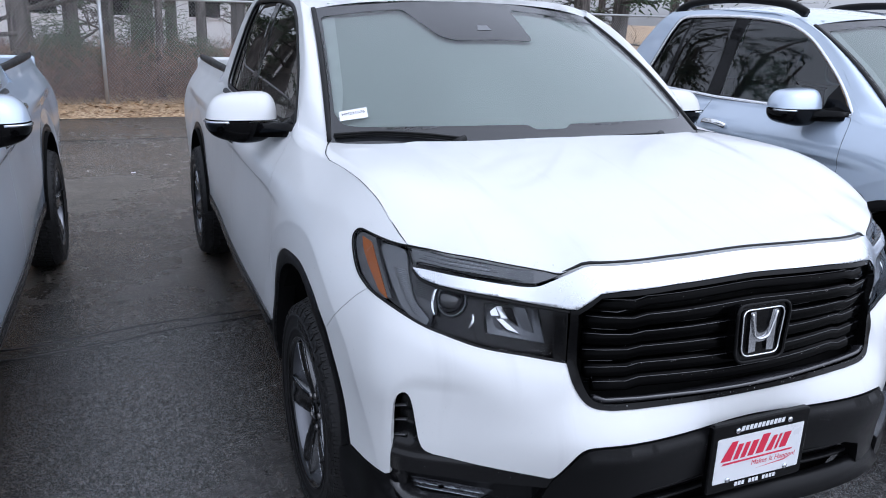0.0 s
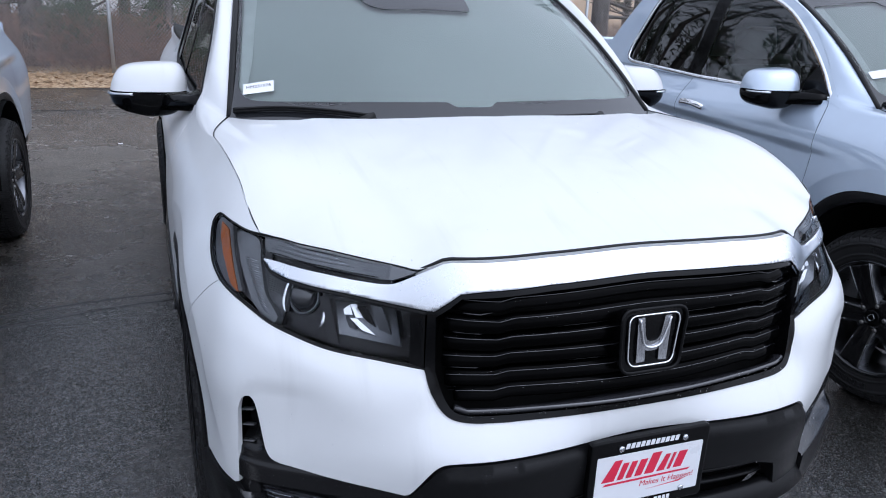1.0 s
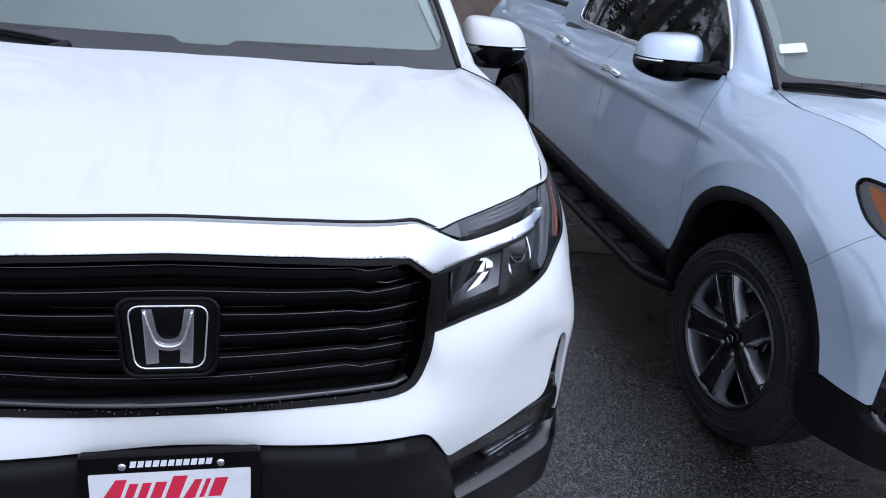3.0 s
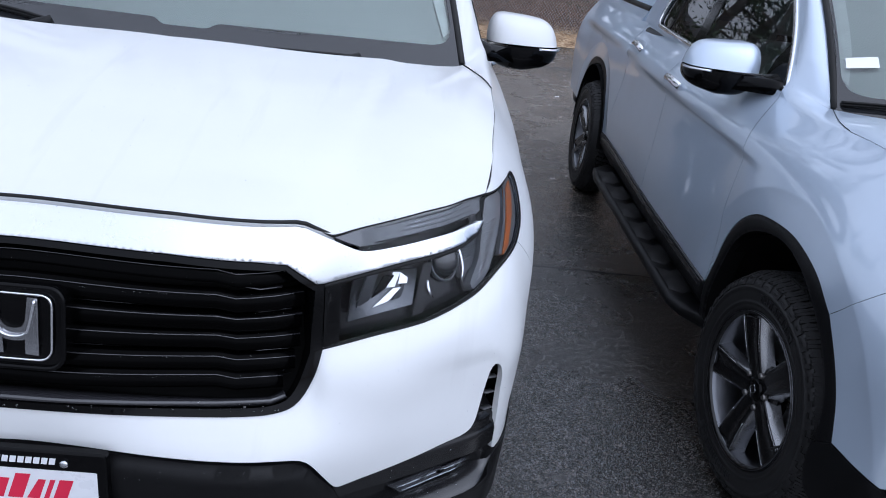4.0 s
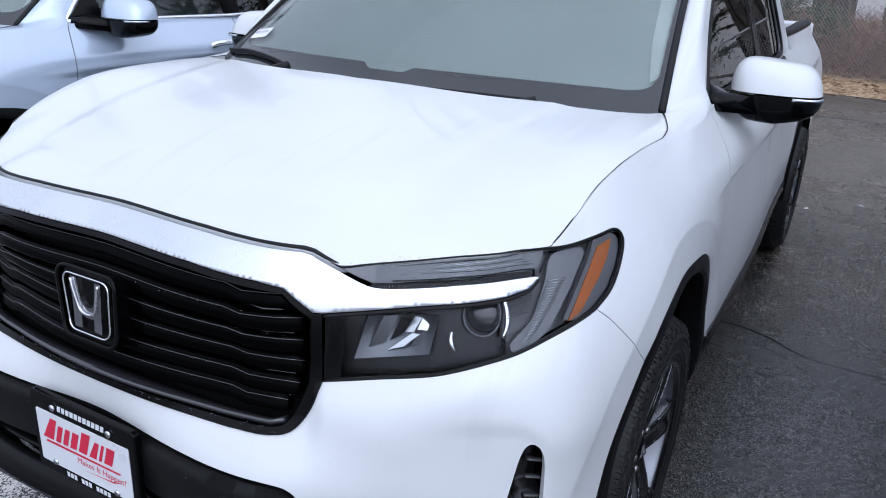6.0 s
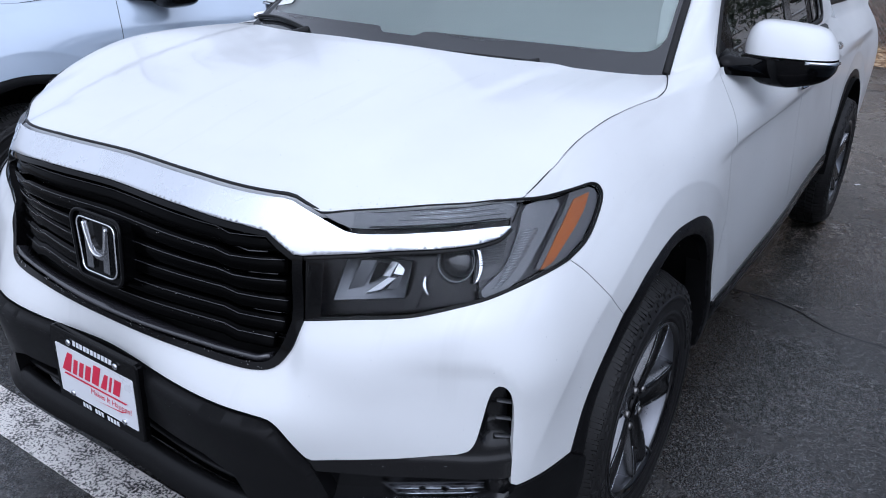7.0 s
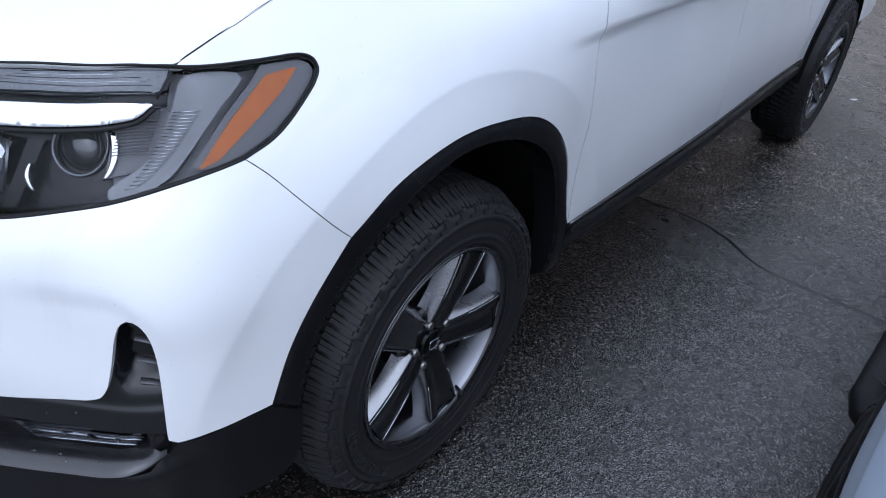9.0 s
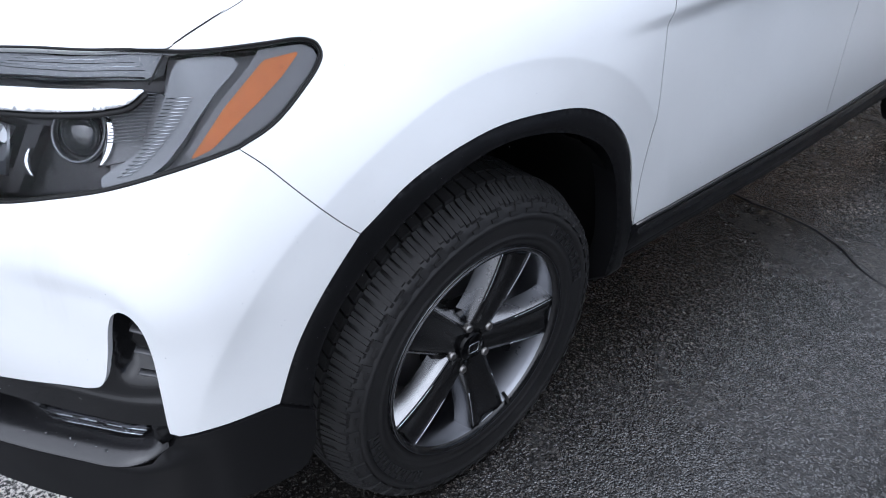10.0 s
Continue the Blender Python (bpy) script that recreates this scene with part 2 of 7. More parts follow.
def panel(name, surf, outline, step=0.03, depth=0.012, holes=(), side=1, creases=()):
    """A sheet cut out of the surface surf(u, v), with a rim folded back by depth round its edges. side -1: its mirror image."""
    def turned(q, want):
        q = np.array(q, float)
        area = (q[:, 0] * np.roll(q[:, 1], -1) - np.roll(q[:, 0], -1) * q[:, 1]).sum()
        return q if area * want > 0 else q[::-1]
    from_loops = [turned(outline, 1)] + [turned(h, -1) for h in holes]
    pts, edges, loops = [], [], []
    for loop in from_loops:
        ids = list(range(len(pts), len(pts) + len(loop)))
        pts += [tuple(q) for q in loop]
        edges += list(zip(ids, ids[1:] + ids[:1]))
        loops.append(ids)
    for c in creases:
        ids = list(range(len(pts), len(pts) + len(c)))
        pts += [tuple(q) for q in c]
        edges += list(zip(ids[:-1], ids[1:]))
    rim = np.array(pts)
    lo, hi = rim.min(0), rim.max(0)
    gx, gy = np.meshgrid(np.arange(lo[0] + step / 2, hi[0], step), np.arange(lo[1] + step / 2, hi[1], step))
    gx = gx + (np.arange(gx.shape[0]) % 2)[:, None] * step / 2
    grid = np.stack([gx.ravel(), gy.ravel()], -1)
    if len(grid):
        ok = inside(from_loops[0], grid)
        for h in from_loops[1:]:
            ok &= ~inside(h, grid)
        grid = grid[ok]
    if len(grid):
        near = np.full(len(grid), 9.0)
        for part_ in np.array_split(rim, max(1, len(rim) // 200)):
            near = np.minimum(near, np.hypot(grid[:, None, 0] - part_[None, :, 0], grid[:, None, 1] - part_[None, :, 1]).min(1))
        grid = grid[near > step * 0.45]
    every = pts + [tuple(q) for q in grid]
    v2, _, tris, orig, _, _ = delaunay_2d_cdt([Vector(q) for q in every], edges, [], 0, 1e-6)
    uv = np.array([tuple(q) for q in v2])
    tris = np.array([t for t in tris])
    mid = uv[tris].mean(1)
    ok = inside(from_loops[0], mid)
    for h in from_loops[1:]:
        ok &= ~inside(h, mid)
    tris = tris[ok]
    P = surf(uv[:, 0], uv[:, 1])
    e = 2e-3
    du = surf(uv[:, 0] + e, uv[:, 1]) - surf(uv[:, 0] - e, uv[:, 1])
    dv = surf(uv[:, 0], uv[:, 1] + e) - surf(uv[:, 0], uv[:, 1] - e)
    N = np.cross(du, dv)
    N /= np.linalg.norm(N, axis=1)[:, None] + 1e-12
    verts, normals, faces = list(P), list(N), [tuple(t) for t in tris]
    index = {}
    for new_i, olds in enumerate(orig):
        for o in olds:
            index[o] = new_i
    if depth:
        for k, ids in enumerate(loops):
            ids = [index[i] for i in ids]
            n0 = len(verts)
            c = len(ids)
            for j, i in enumerate(ids):
                a, b = P[ids[j - 1]], P[ids[(j + 1) % c]]
                t = b - a
                out = np.cross(t, N[i])
                out /= np.linalg.norm(out) + 1e-12
                verts += [P[i], P[i] - N[i] * depth]
                normals += [out, out]
            for j in range(c):
                a, b = n0 + 2 * j, n0 + 2 * ((j + 1) % c)
                faces.append((a, a + 1, b + 1, b))
    verts, normals = np.array(verts), np.array(normals)
    if side < 0:
        verts[:, 0] *= -1
        normals[:, 0] *= -1
        faces = [f[::-1] for f in faces]
    return mesh_of(name, verts, faces, normals)


def sweep(name, points, normals, profile, closed=False, side=1, smooth=True, taper=None):
    """A bar along points; profile: (across, out) pairs about the line, out along the normals."""
    p, nrm = np.array(points, float), np.array(normals, float)
    t = np.gradient(p, axis=0) if not closed else np.roll(p, -1, 0) - np.roll(p, 1, 0)
    t /= np.linalg.norm(t, axis=1)[:, None] + 1e-12
    nrm = nrm - t * (nrm * t).sum(1)[:, None]
    nrm /= np.linalg.norm(nrm, axis=1)[:, None] + 1e-12
    b = np.cross(t, nrm)
    m, c = len(profile), len(p)
    verts = []
    for i in range(c):
        w = 1.0 if taper is None else taper[i]
        for x, o in profile:
            verts.append(p[i] + b[i] * x * w + nrm[i] * o * w)
    faces = []
    for i in range(c if closed else c - 1):
        for j in range(m):
            a, a2, d, d2 = i * m + j, i * m + (j + 1) % m, ((i + 1) % c) * m + j, ((i + 1) % c) * m + (j + 1) % m
            faces.append((a, a2, d2, d))
    if not closed:
        faces += [tuple(range(m))[::-1], tuple(range((c - 1) * m, c * m))]
    verts = np.array(verts)
    if side < 0:
        verts[:, 0] *= -1
        faces = [f[::-1] for f in faces]
    return mesh_of(name, verts, faces, smooth=smooth)


def ring_profile(r, n=8):
    return [(r * math.cos(2 * math.pi * k / n), r * math.sin(2 * math.pi * k / n)) for k in range(n)]


def tube(name, points, r, n=8, closed=False, taper=None, side=1):
    p = np.array(points, float)
    t = np.gradient(p, axis=0)
    ref = np.where(np.abs(t[:, 2:3]) > 0.9 * np.linalg.norm(t, axis=1)[:, None], np.array([[1.0, 0, 0]]), np.array([[0, 0, 1.0]]))
    return sweep(name, p, ref, ring_profile(r, n), closed, side, True, taper)


def loft(name, rows, closed_u=False, side=1, caps=False):
    """A smooth skin over rows of points, all of one length."""
    r = np.array(rows, float)
    a, b = r.shape[:2]
    faces = []
    for i in range(a - 1):
        for j in range(b if closed_u else b - 1):
            faces.append((i * b + j, i * b + (j + 1) % b, (i + 1) * b + (j + 1) % b, (i + 1) * b + j))
    if caps:
        faces += [tuple(range(b))[::-1], tuple(range((a - 1) * b, a * b))]
    v = r.reshape(-1, 3).copy()
    if side < 0:
        v[:, 0] *= -1
        faces = [f[::-1] for f in faces]
    return mesh_of(name, v, faces)


def box_mesh(name, size, bevel=0.004, segments=2, smooth=False):
    bm = bmesh.new()
    bmesh.ops.create_cube(bm, size=1)
    bmesh.ops.scale(bm, vec=size, verts=bm.verts)
    if bevel:
        bmesh.ops.bevel(bm, geom=bm.edges[:], offset=bevel, segments=segments, affect="EDGES", profile=0.5)
    return mesh_bm(name, bm, smooth)


def lathe(name, profile, n=48, axis="x"):
    """Profile (along, radius) pairs turned about the x axis."""
    rows = []
    for k in range(n):
        a = 2 * math.pi * k / n
        rows.append([(x, r * math.cos(a), r * math.sin(a)) for x, r in profile])
    r = np.array(rows)
    m = len(profile)
    faces = [(k * m + j, k * m + j + 1, ((k + 1) % n) * m + j + 1, ((k + 1) % n) * m + j) for k in range(n) for j in range(m - 1)]
    return mesh_of(name, r.reshape(-1, 3), faces)


def extrude_poly(name, poly, depth, bevel=0.0, smooth=False):
    """A flat polygon in x and z, thick along y (towards -y), with softened edges."""
    bm = bmesh.new()
    vs = [bm.verts.new((x, 0, z)) for x, z in poly]
    f = bm.faces.new(vs)
    r = bmesh.ops.extrude_face_region(bm, geom=[f])
    bmesh.ops.translate(bm, vec=(0, -depth, 0), verts=[g for g in r["geom"] if isinstance(g, bmesh.types.BMVert)])
    bmesh.ops.recalc_face_normals(bm, faces=bm.faces)
    if bevel:
        es = [e for e in bm.edges if abs(e.verts[0].co.y + depth) < 1e-6 and abs(e.verts[1].co.y + depth) < 1e-6]
        bmesh.ops.bevel(bm, geom=es, offset=bevel, segments=2, affect="EDGES", profile=0.5)
    return mesh_bm(name, bm, smooth)

# ---------------------------------------------------------------- the pickup's body surface
# Seen from above the body follows PLAN; at each height it stands in or out of that line by SWELL.
PLAN = np.array([(-0.30, -0.89), (0, -0.90), (0.25, -0.893), (0.45, -0.868), (0.60, -0.823), (0.75, -0.752), (0.86, -0.67), (0.925, -0.58), (0.962, -0.46), (0.985, -0.30), (0.99, 0), (0.985, 0.5), (0.98, 1.5), (0.972, 2.5), (0.98, 3.2), (0.95, 4.2), (0.90, 4.8)])
HEIGHTS = [0.30, 0.50, 0.66, 0.76, 0.86, 0.97, 1.08, 1.20]
STATIONS = [0, 0.45, 0.62, 0.80, 0.95, 1.10, 1.28, 1.65, 2.1, 3.0, 3.9, 5.9]
SWELL = np.array([
    (0.000, 0.018, 0.030, 0.026, 0.008, 0.000, -0.070, -0.200),
    (0.020, 0.050, 0.062, 0.000, -0.020, -0.010, -0.064, -0.200),
    (0.010, 0.020, 0.030, 0.008, -0.032, -0.062, -0.112, -0.220),
    (0.000, 0.005, 0.008, 0.004, -0.020, -0.065, -0.128, -0.230),
    (-0.005, 0.012, 0.014, 0.017, -0.020, -0.085, -0.135, -0.220),
    (-0.010, 0.000, 0.005, 0.004, -0.014, -0.052, -0.104, -0.195),
    (-0.015, 0.000, 0.005, 0.009, 0.006, -0.025, -0.083, -0.160),
    (-0.020, 0.000, 0.005, 0.010, 0.008, -0.008, -0.045, -0.129),
    (-0.030, -0.004, 0.000, 0.002, 0.002, -0.006, -0.022, -0.098),
    (-0.030, -0.006, 0.000, 0.002, 0.002, -0.003, -0.012, -0.105),
    (-0.050, -0.030, -0.020, -0.015, -0.012, -0.014, -0.035, -0.135),
    (-0.060, -0.040, -0.030, -0.024, -0.020, -0.030, -0.065, -0.140)])
_k = np.r_[0, np.cumsum(np.hypot(*np.diff(PLAN, axis=0).T))]
_fine = hermite(_k, PLAN, np.linspace(0, _k[-1], 4000))
_arc = np.r_[0, np.cumsum(np.hypot(*np.diff(_fine, axis=0).T))]
_arc -= np.interp(0, _fine[:1000, 0], _arc[:1000])
_tan = np.gradient(_fine, _arc, axis=0)
_tan /= np.hypot(*_tan.T)[:, None]
HUB_S, HUB_Z, WHEELBASE = 1.613, 0.372, 3.18


def swell(s, z):
    zc = np.minimum(z, 1.20)
    a = np.stack([hermite(HEIGHTS, row, zc) for row in SWELL], 0)
    k = np.r_[-STATIONS[1], STATIONS]
    v = np.concatenate([a[1:2], a], 0)
    g = np.gradient(v, k, axis=0)
    i = np.clip(np.searchsorted(k, s, side="right") - 1, 0, len(k) - 2)
    j = np.arange(len(s))
    h = k[i + 1] - k[i]
    u = (s - k[i]) / h
    d = (2 * u**3 - 3 * u**2 + 1) * v[i, j] + (u**3 - 2 * u**2 + u) * h * g[i, j] + (3 * u**2 - 2 * u**3) * v[i + 1, j] + (u**3 - u**2) * h * g[i + 1, j]
    return d - 0.30 * np.maximum(z - 1.20, 0)


def smooth01(x):
    x = np.clip(x, 0, 1)
    return x * x * (3 - 2 * x)


def sculpt(s, z):
    """Creases of the pressings: wheel arch flares, the shoulder line along the doors, the step under the lamps."""
    d = np.zeros_like(s)
    for c in (HUB_S, HUB_S + WHEELBASE):
        r = np.hypot(s - c, z - HUB_Z)
        fold = 0.0020 * np.logaddexp(0, np.clip((0.632 - r) / 0.0020, -50, 300))
        d -= 0.0115 * (1 - np.exp(-fold * 0.25 / 0.0115)) * smooth01((z - 0.45) / 0.2) * (r < 1)
    line_z = 1.020 + 0.018 * (s - 2.0)
    along = smooth01((s - 1.85) / 0.45) * (1 - smooth01((s - 5.3) / 0.5))
    below = line_z - z
    d -= along * 0.024 * smooth01(below / 0.035) * (1 - smooth01((below - 0.10) / 0.33))
    # a rounded lip under the lamp, a crease below it, and a hollow round the air duct
    lamp = np.interp(s, LAMP_LOW[:, 0], LAMP_LOW[:, 1])
    drop = lamp - z
    fade = smooth01((s - 0.50) / 0.04) * (1 - smooth01((s - 0.84) / 0.24))
    lip = np.clip(drop, 0, None) / 0.036
    d += fade * 0.012 * (lip / (1 + lip**6) ** (1 / 6)) * (1 - smooth01((drop - 0.04) / 0.14))
    brow = 0.806 - 0.050 * np.clip((s - 0.880) / 0.075, 0, 1.5) ** 2
    drop = brow - z
    fade = smooth01((s - 0.66) / 0.22) * (1 - smooth01((s - 0.925) / 0.055))
    d -= fade * 0.007 * smooth01(drop / 0.045) * (1 - smooth01((drop - 0.05) / 0.16))
    return d


def shell(s, z, out=0.0, plain_form=False):
    s = np.atleast_1d(np.asarray(s, float))
    z = np.broadcast_to(np.asarray(z, float), s.shape)
    sign, a = np.where(s < 0, -1, 1), np.abs(s)
    P = np.stack([np.interp(a, _arc, _fine[:, k]) for k in (0, 1)], -1)
    t = np.stack([np.interp(a, _arc, _tan[:, k]) for k in (0, 1)], -1)
    d = swell(a, z) + out + (0 if plain_form else sculpt(a, z))
    return np.stack([sign * (P[:, 0] + t[:, 1] * d), P[:, 1] - t[:, 0] * d, z], -1)


def shell_normal(s, z):
    s, z = np.asarray(s, float), np.asarray(z, float)
    n = np.cross(shell(s + 2e-3, z) - shell(s - 2e-3, z), shell(s, z + 2e-3) - shell(s, z - 2e-3))
    return n / np.linalg.norm(n, axis=1)[:, None]


def at_depth(out):
    if abs(out) < 0.008:
        return lambda s, z: shell(s, z, out)
    return lambda s, z: shell(s, z) + shell_normal(s, z) * out


def edge_distance(poly, u, v):
    p = np.array(poly, float)
    q = np.roll(p, -1, 0)
    d = q - p
    best = np.full(len(u), 9.0)
    for (px, py), (dx, dy) in zip(p, d):
        k = np.clip(((u - px) * dx + (v - py) * dy) / (dx * dx + dy * dy + 1e-12), 0, 1)
        best = np.minimum(best, np.hypot(u - px - k * dx, v - py - k * dy))
    return best


def pillow(poly, low, high, width):
    """The body surface, standing out by high inside poly and rounded down to low at its edge."""
    coarse = np.array(poly)[:: max(1, len(poly) // 420)]

    def surf(s, z):
        k = np.clip(edge_distance(coarse, s, z) / width, 0, 1)
        return shell(s, z, low + (high - low) * np.sqrt(1 - (1 - k) ** 2))
    return surf


def mirrored(half):
    """A half outline from the centre line and back to it, made whole."""
    half = [tuple(map(float, q)) for q in half]
    return joined(half, [(-a, b) for a, b in half[::-1]])


# outlines on the body surface: (along the body from its nose, height)
LAMP_LOW = curve([(0.526, 0.842), (0.62, 0.856), (0.735, 0.874), (0.832, 0.897), (0.934, 0.915), (1.045, 0.943), (1.116, 0.962)])
LAMP_OUT = curve([(1.116, 0.962), (1.17, 0.988), (1.225, 1.027), (1.256, 1.052), (1.266, 1.066), (1.262, 1.079), (1.245, 1.086), (1.222, 1.087)], 0.006)
LAMP_TOP = curve([(1.222, 1.087), (1.16, 1.0845), (1.10, 1.082), (1.022, 1.080), (0.888, 1.075), (0.779, 1.071), (0.655, 1.060), (0.545, 1.051)])
LAMP_CUT = int(np.argmin(np.abs(LAMP_TOP[:, 0] - 1.022)))
WING_UP = curve([(0.545, 1.051), (0.576, 1.036), (0.604, 1.0245), (0.632, 1.0215), (0.684, 1.024), (0.781, 1.032), (0.885, 1.036), (0.976, 1.037)])
WING_LOW = curve([(0.979, 1.032), (0.948, 1.013), (0.90, 1.005), (0.829, 1.001), (0.724, 0.993), (0.619, 0.980), (0.524, 0.975)])
BAR_LOW = line([(0.524, 0.975), (0.507, 0.977), (0.481, 0.996), (0.452, 1.017), (0.40, 1.024), (0.25, 1.032), (0, 1.034)])
BAR_UP = line([(0, 1.088), (0.25, 1.087), (0.47, 1.080), (0.49, 1.076), (0.545, 1.051)])
SEAM = curve([(1.116, 0.962), (1.143, 0.940), (1.20, 0.882), (1.249, 0.832), (1.281, 0.803)])
ARCH_FRONT = [(1.132, 0.516), (1.167, 0.617), (1.218, 0.715), (1.281, 0.803)]
ARCH_REST = [(1.281, 0.803), (1.374, 0.866), (1.531, 0.902), (1.683, 0.901), (1.829, 0.874), (1.951, 0.803), (2.026, 0.713), (2.070, 0.580), (2.090, 0.514)]
ARCH = curve(ARCH_FRONT + ARCH_REST[1:])
ARCH_IN = curve([(1.192, 0.40), (1.19, 0.478), (1.210, 0.588), (1.283, 0.715), (1.399, 0.815), (1.532, 0.860), (1.655, 0.864), (1.80, 0.829), (1.923, 0.755), (1.995, 0.65), (2.03, 0.50), (2.035, 0.38)])
FRAME_OUT = joined(line([(0, 0.731), (0.35, 0.729)]), curve([(0.35, 0.729), (0.43, 0.732), (0.468, 0.741), (0.488, 0.757), (0.508, 0.79), (0.526, 0.842)]))
FRAME_HOLE = joined(line([(0, 0.745), (0.335, 0.742)]), curve([(0.335, 0.742), (0.43, 0.745), (0.461, 0.755), (0.481, 0.782), (0.502, 0.84)]), line([(0.502, 0.84), (0.506, 0.966), (0.476, 0.988), (0.450, 1.010), (0.25, 1.022), (0, 1.025)]))
HOOD_EDGE = curve([(1.022, 1.080), (1.09, 1.106), (1.177, 1.139), (1.27, 1.168), (1.377, 1.188), (1.50, 1.196), (1.669, 1.198)])
DOOR_SEAM = curve([(2.122, 1.222), (2.112, 1.187), (2.086, 1.10), (2.079, 1.037), (2.082, 0.93), (2.092, 0.80), (2.088, 0.654), (2.090, 0.514)])
MID_SEAM = curve([(3.15, 1.216), (3.14, 1.05), (3.125, 0.883), (3.10, 0.73), (3.105, 0.62), (3.13, 0.524)])
REAR_SEAM = curve([(4.16, 1.225), (4.10, 1.10), (4.05, 0.97), (4.07, 0.82), (4.15, 0.66), (4.225, 0.524)])
REAR_ARCH = ARCH + np.array([WHEELBASE, 0])
BED_TOP = 1.285


def hood_rise(x, y):
    c = [1.246, 0.0754, -0.1286, 0.022, -0.1783, 0.4186, 1.1309, 0.3019, 0.5576, -1.8077, -4.1327, 0.4901, -0.5437, 1.5393, 3.3639]
    powers = [(i, j) for i in range(4) for j in range(4) if i + j <= 5]
    return sum(k * (x * x) ** i * y**j for k, (i, j) in zip(c, powers))


HOOD_RIM = joined(BAR_UP, LAMP_TOP[::-1][:len(LAMP_TOP) - LAMP_CUT - 1], HOOD_EDGE)
_rim = shell(*np.array(HOOD_RIM).T)
_lift = _rim[:, 2] - hood_rise(_rim[:, 0], _rim[:, 1])


def hood_surf(x, y):
    ax = np.abs(x)
    z = hood_rise(ax, y)
    d2 = (ax[:, None] - _rim[None, :, 0]) ** 2 + (y[:, None] - _rim[None, :, 1]) ** 2
    w = np.exp(-d2 / 0.05**2)
    z = z + (w * _lift).sum(1) / (w.sum(1) + 0.05)
    z = z - 0.0006
    # two soft ridges that run back from the corners of the grille
    ridge = 0.50 + 0.12 * np.clip((y + 0.8) / 0.95, 0, 1)
    z = z + 0.006 * smooth01((ridge - ax) / 0.06) * smooth01((y + 0.80) / 0.25)
    return np.stack([x, y, z], -1)


CAB_H, CAB_X = [1.18, 1.32, 1.46, 1.58, 1.68, 1.78], [0.884, 0.838, 0.792, 0.750, 0.705, 0.640]


def cab(y, z):
    x = hermite(CAB_H, CAB_X, z) - 0.03 * smooth01((0.9 - y) / 0.6) * smooth01((z - 1.3) / 0.3) - 0.03 * smooth01((y - 1.9) / 0.9)
    return np.stack([x, y, z], -1)


def windshield(u, v):
    """u: -1 to 1 across, v: 0 at the bottom to 1 at the roof."""
    bot = np.stack([0.800 * u, 0.145 + 0.175 * u**2, 1.248 - 0.036 * u**2], -1)
    top = np.stack([0.672 * u, 0.93 + 0.105 * u**2, 1.700 - 0.049 * u**2], -1)
    p = bot + (top - bot) * v[:, None]
    bulge = 0.028 * np.sin(np.clip(v, 0, 1) * math.pi)
    return p + np.stack([0 * u, -0.5 * bulge, bulge], -1)


WINDOW = joined(line([(0.505, 1.226), (1.5, 1.218), (2.20, 1.236)], 0.03), curve([(2.20, 1.236), (2.265, 1.26), (2.27, 1.32), (2.22, 1.46), (2.165, 1.60), (2.12, 1.668), (2.03, 1.690)], 0.02), curve([(2.03, 1.690), (1.7, 1.694), (1.4, 1.686), (1.15, 1.655), (0.95, 1.580), (0.74, 1.440), (0.60, 1.325), (0.505, 1.226)], 0.025))
ROOF_EDGE_Z = 1.715
MESHES = {}


def shared(key, make):
    if key not in MESHES:
        MESHES[key] = make()
    return MESHES[key]


def offset_outline(poly, by):
    """The outline drawn in by a margin."""
    p = np.array(poly, float)
    if (p[:, 0] * np.roll(p[:, 1], -1) - np.roll(p[:, 0], -1) * p[:, 1]).sum() < 0:
        p = p[::-1]
    e = np.roll(p, -1, 0) - p
    n = np.stack([-e[:, 1], e[:, 0]], -1) / (np.linalg.norm(e, axis=1)[:, None] + 1e-12)
    m = n + np.roll(n, 1, 0)
    m /= np.linalg.norm(m, axis=1)[:, None] + 1e-12
    return [tuple(q) for q in p + m * by]


def arch_creases(poly, hub, sides=(1,)):
    """Lines along the fold of a wheel arch flare that lie inside the outline."""
    out = []
    for sgn in sides:
        for r in (0.644, 0.638, 0.634, 0.630, 0.626, 0.618, 0.608):
            a = np.linspace(0.1, math.pi - 0.1, 150)
            q = np.stack([sgn * (hub - r * np.cos(a)), HUB_Z + r * np.sin(a)], -1)
            ok = inside(poly, q) & (edge_distance(poly, q[:, 0], q[:, 1]) > 0.008)
            run = []
            for p, good in zip(q, ok):
                if good:
                    run.append(p)
                elif run:
                    out += [run] if len(run) > 2 else []
                    run = []
            out += [run] if len(run) > 2 else []
    return out


# ---------------------------------------------------------------- wheel


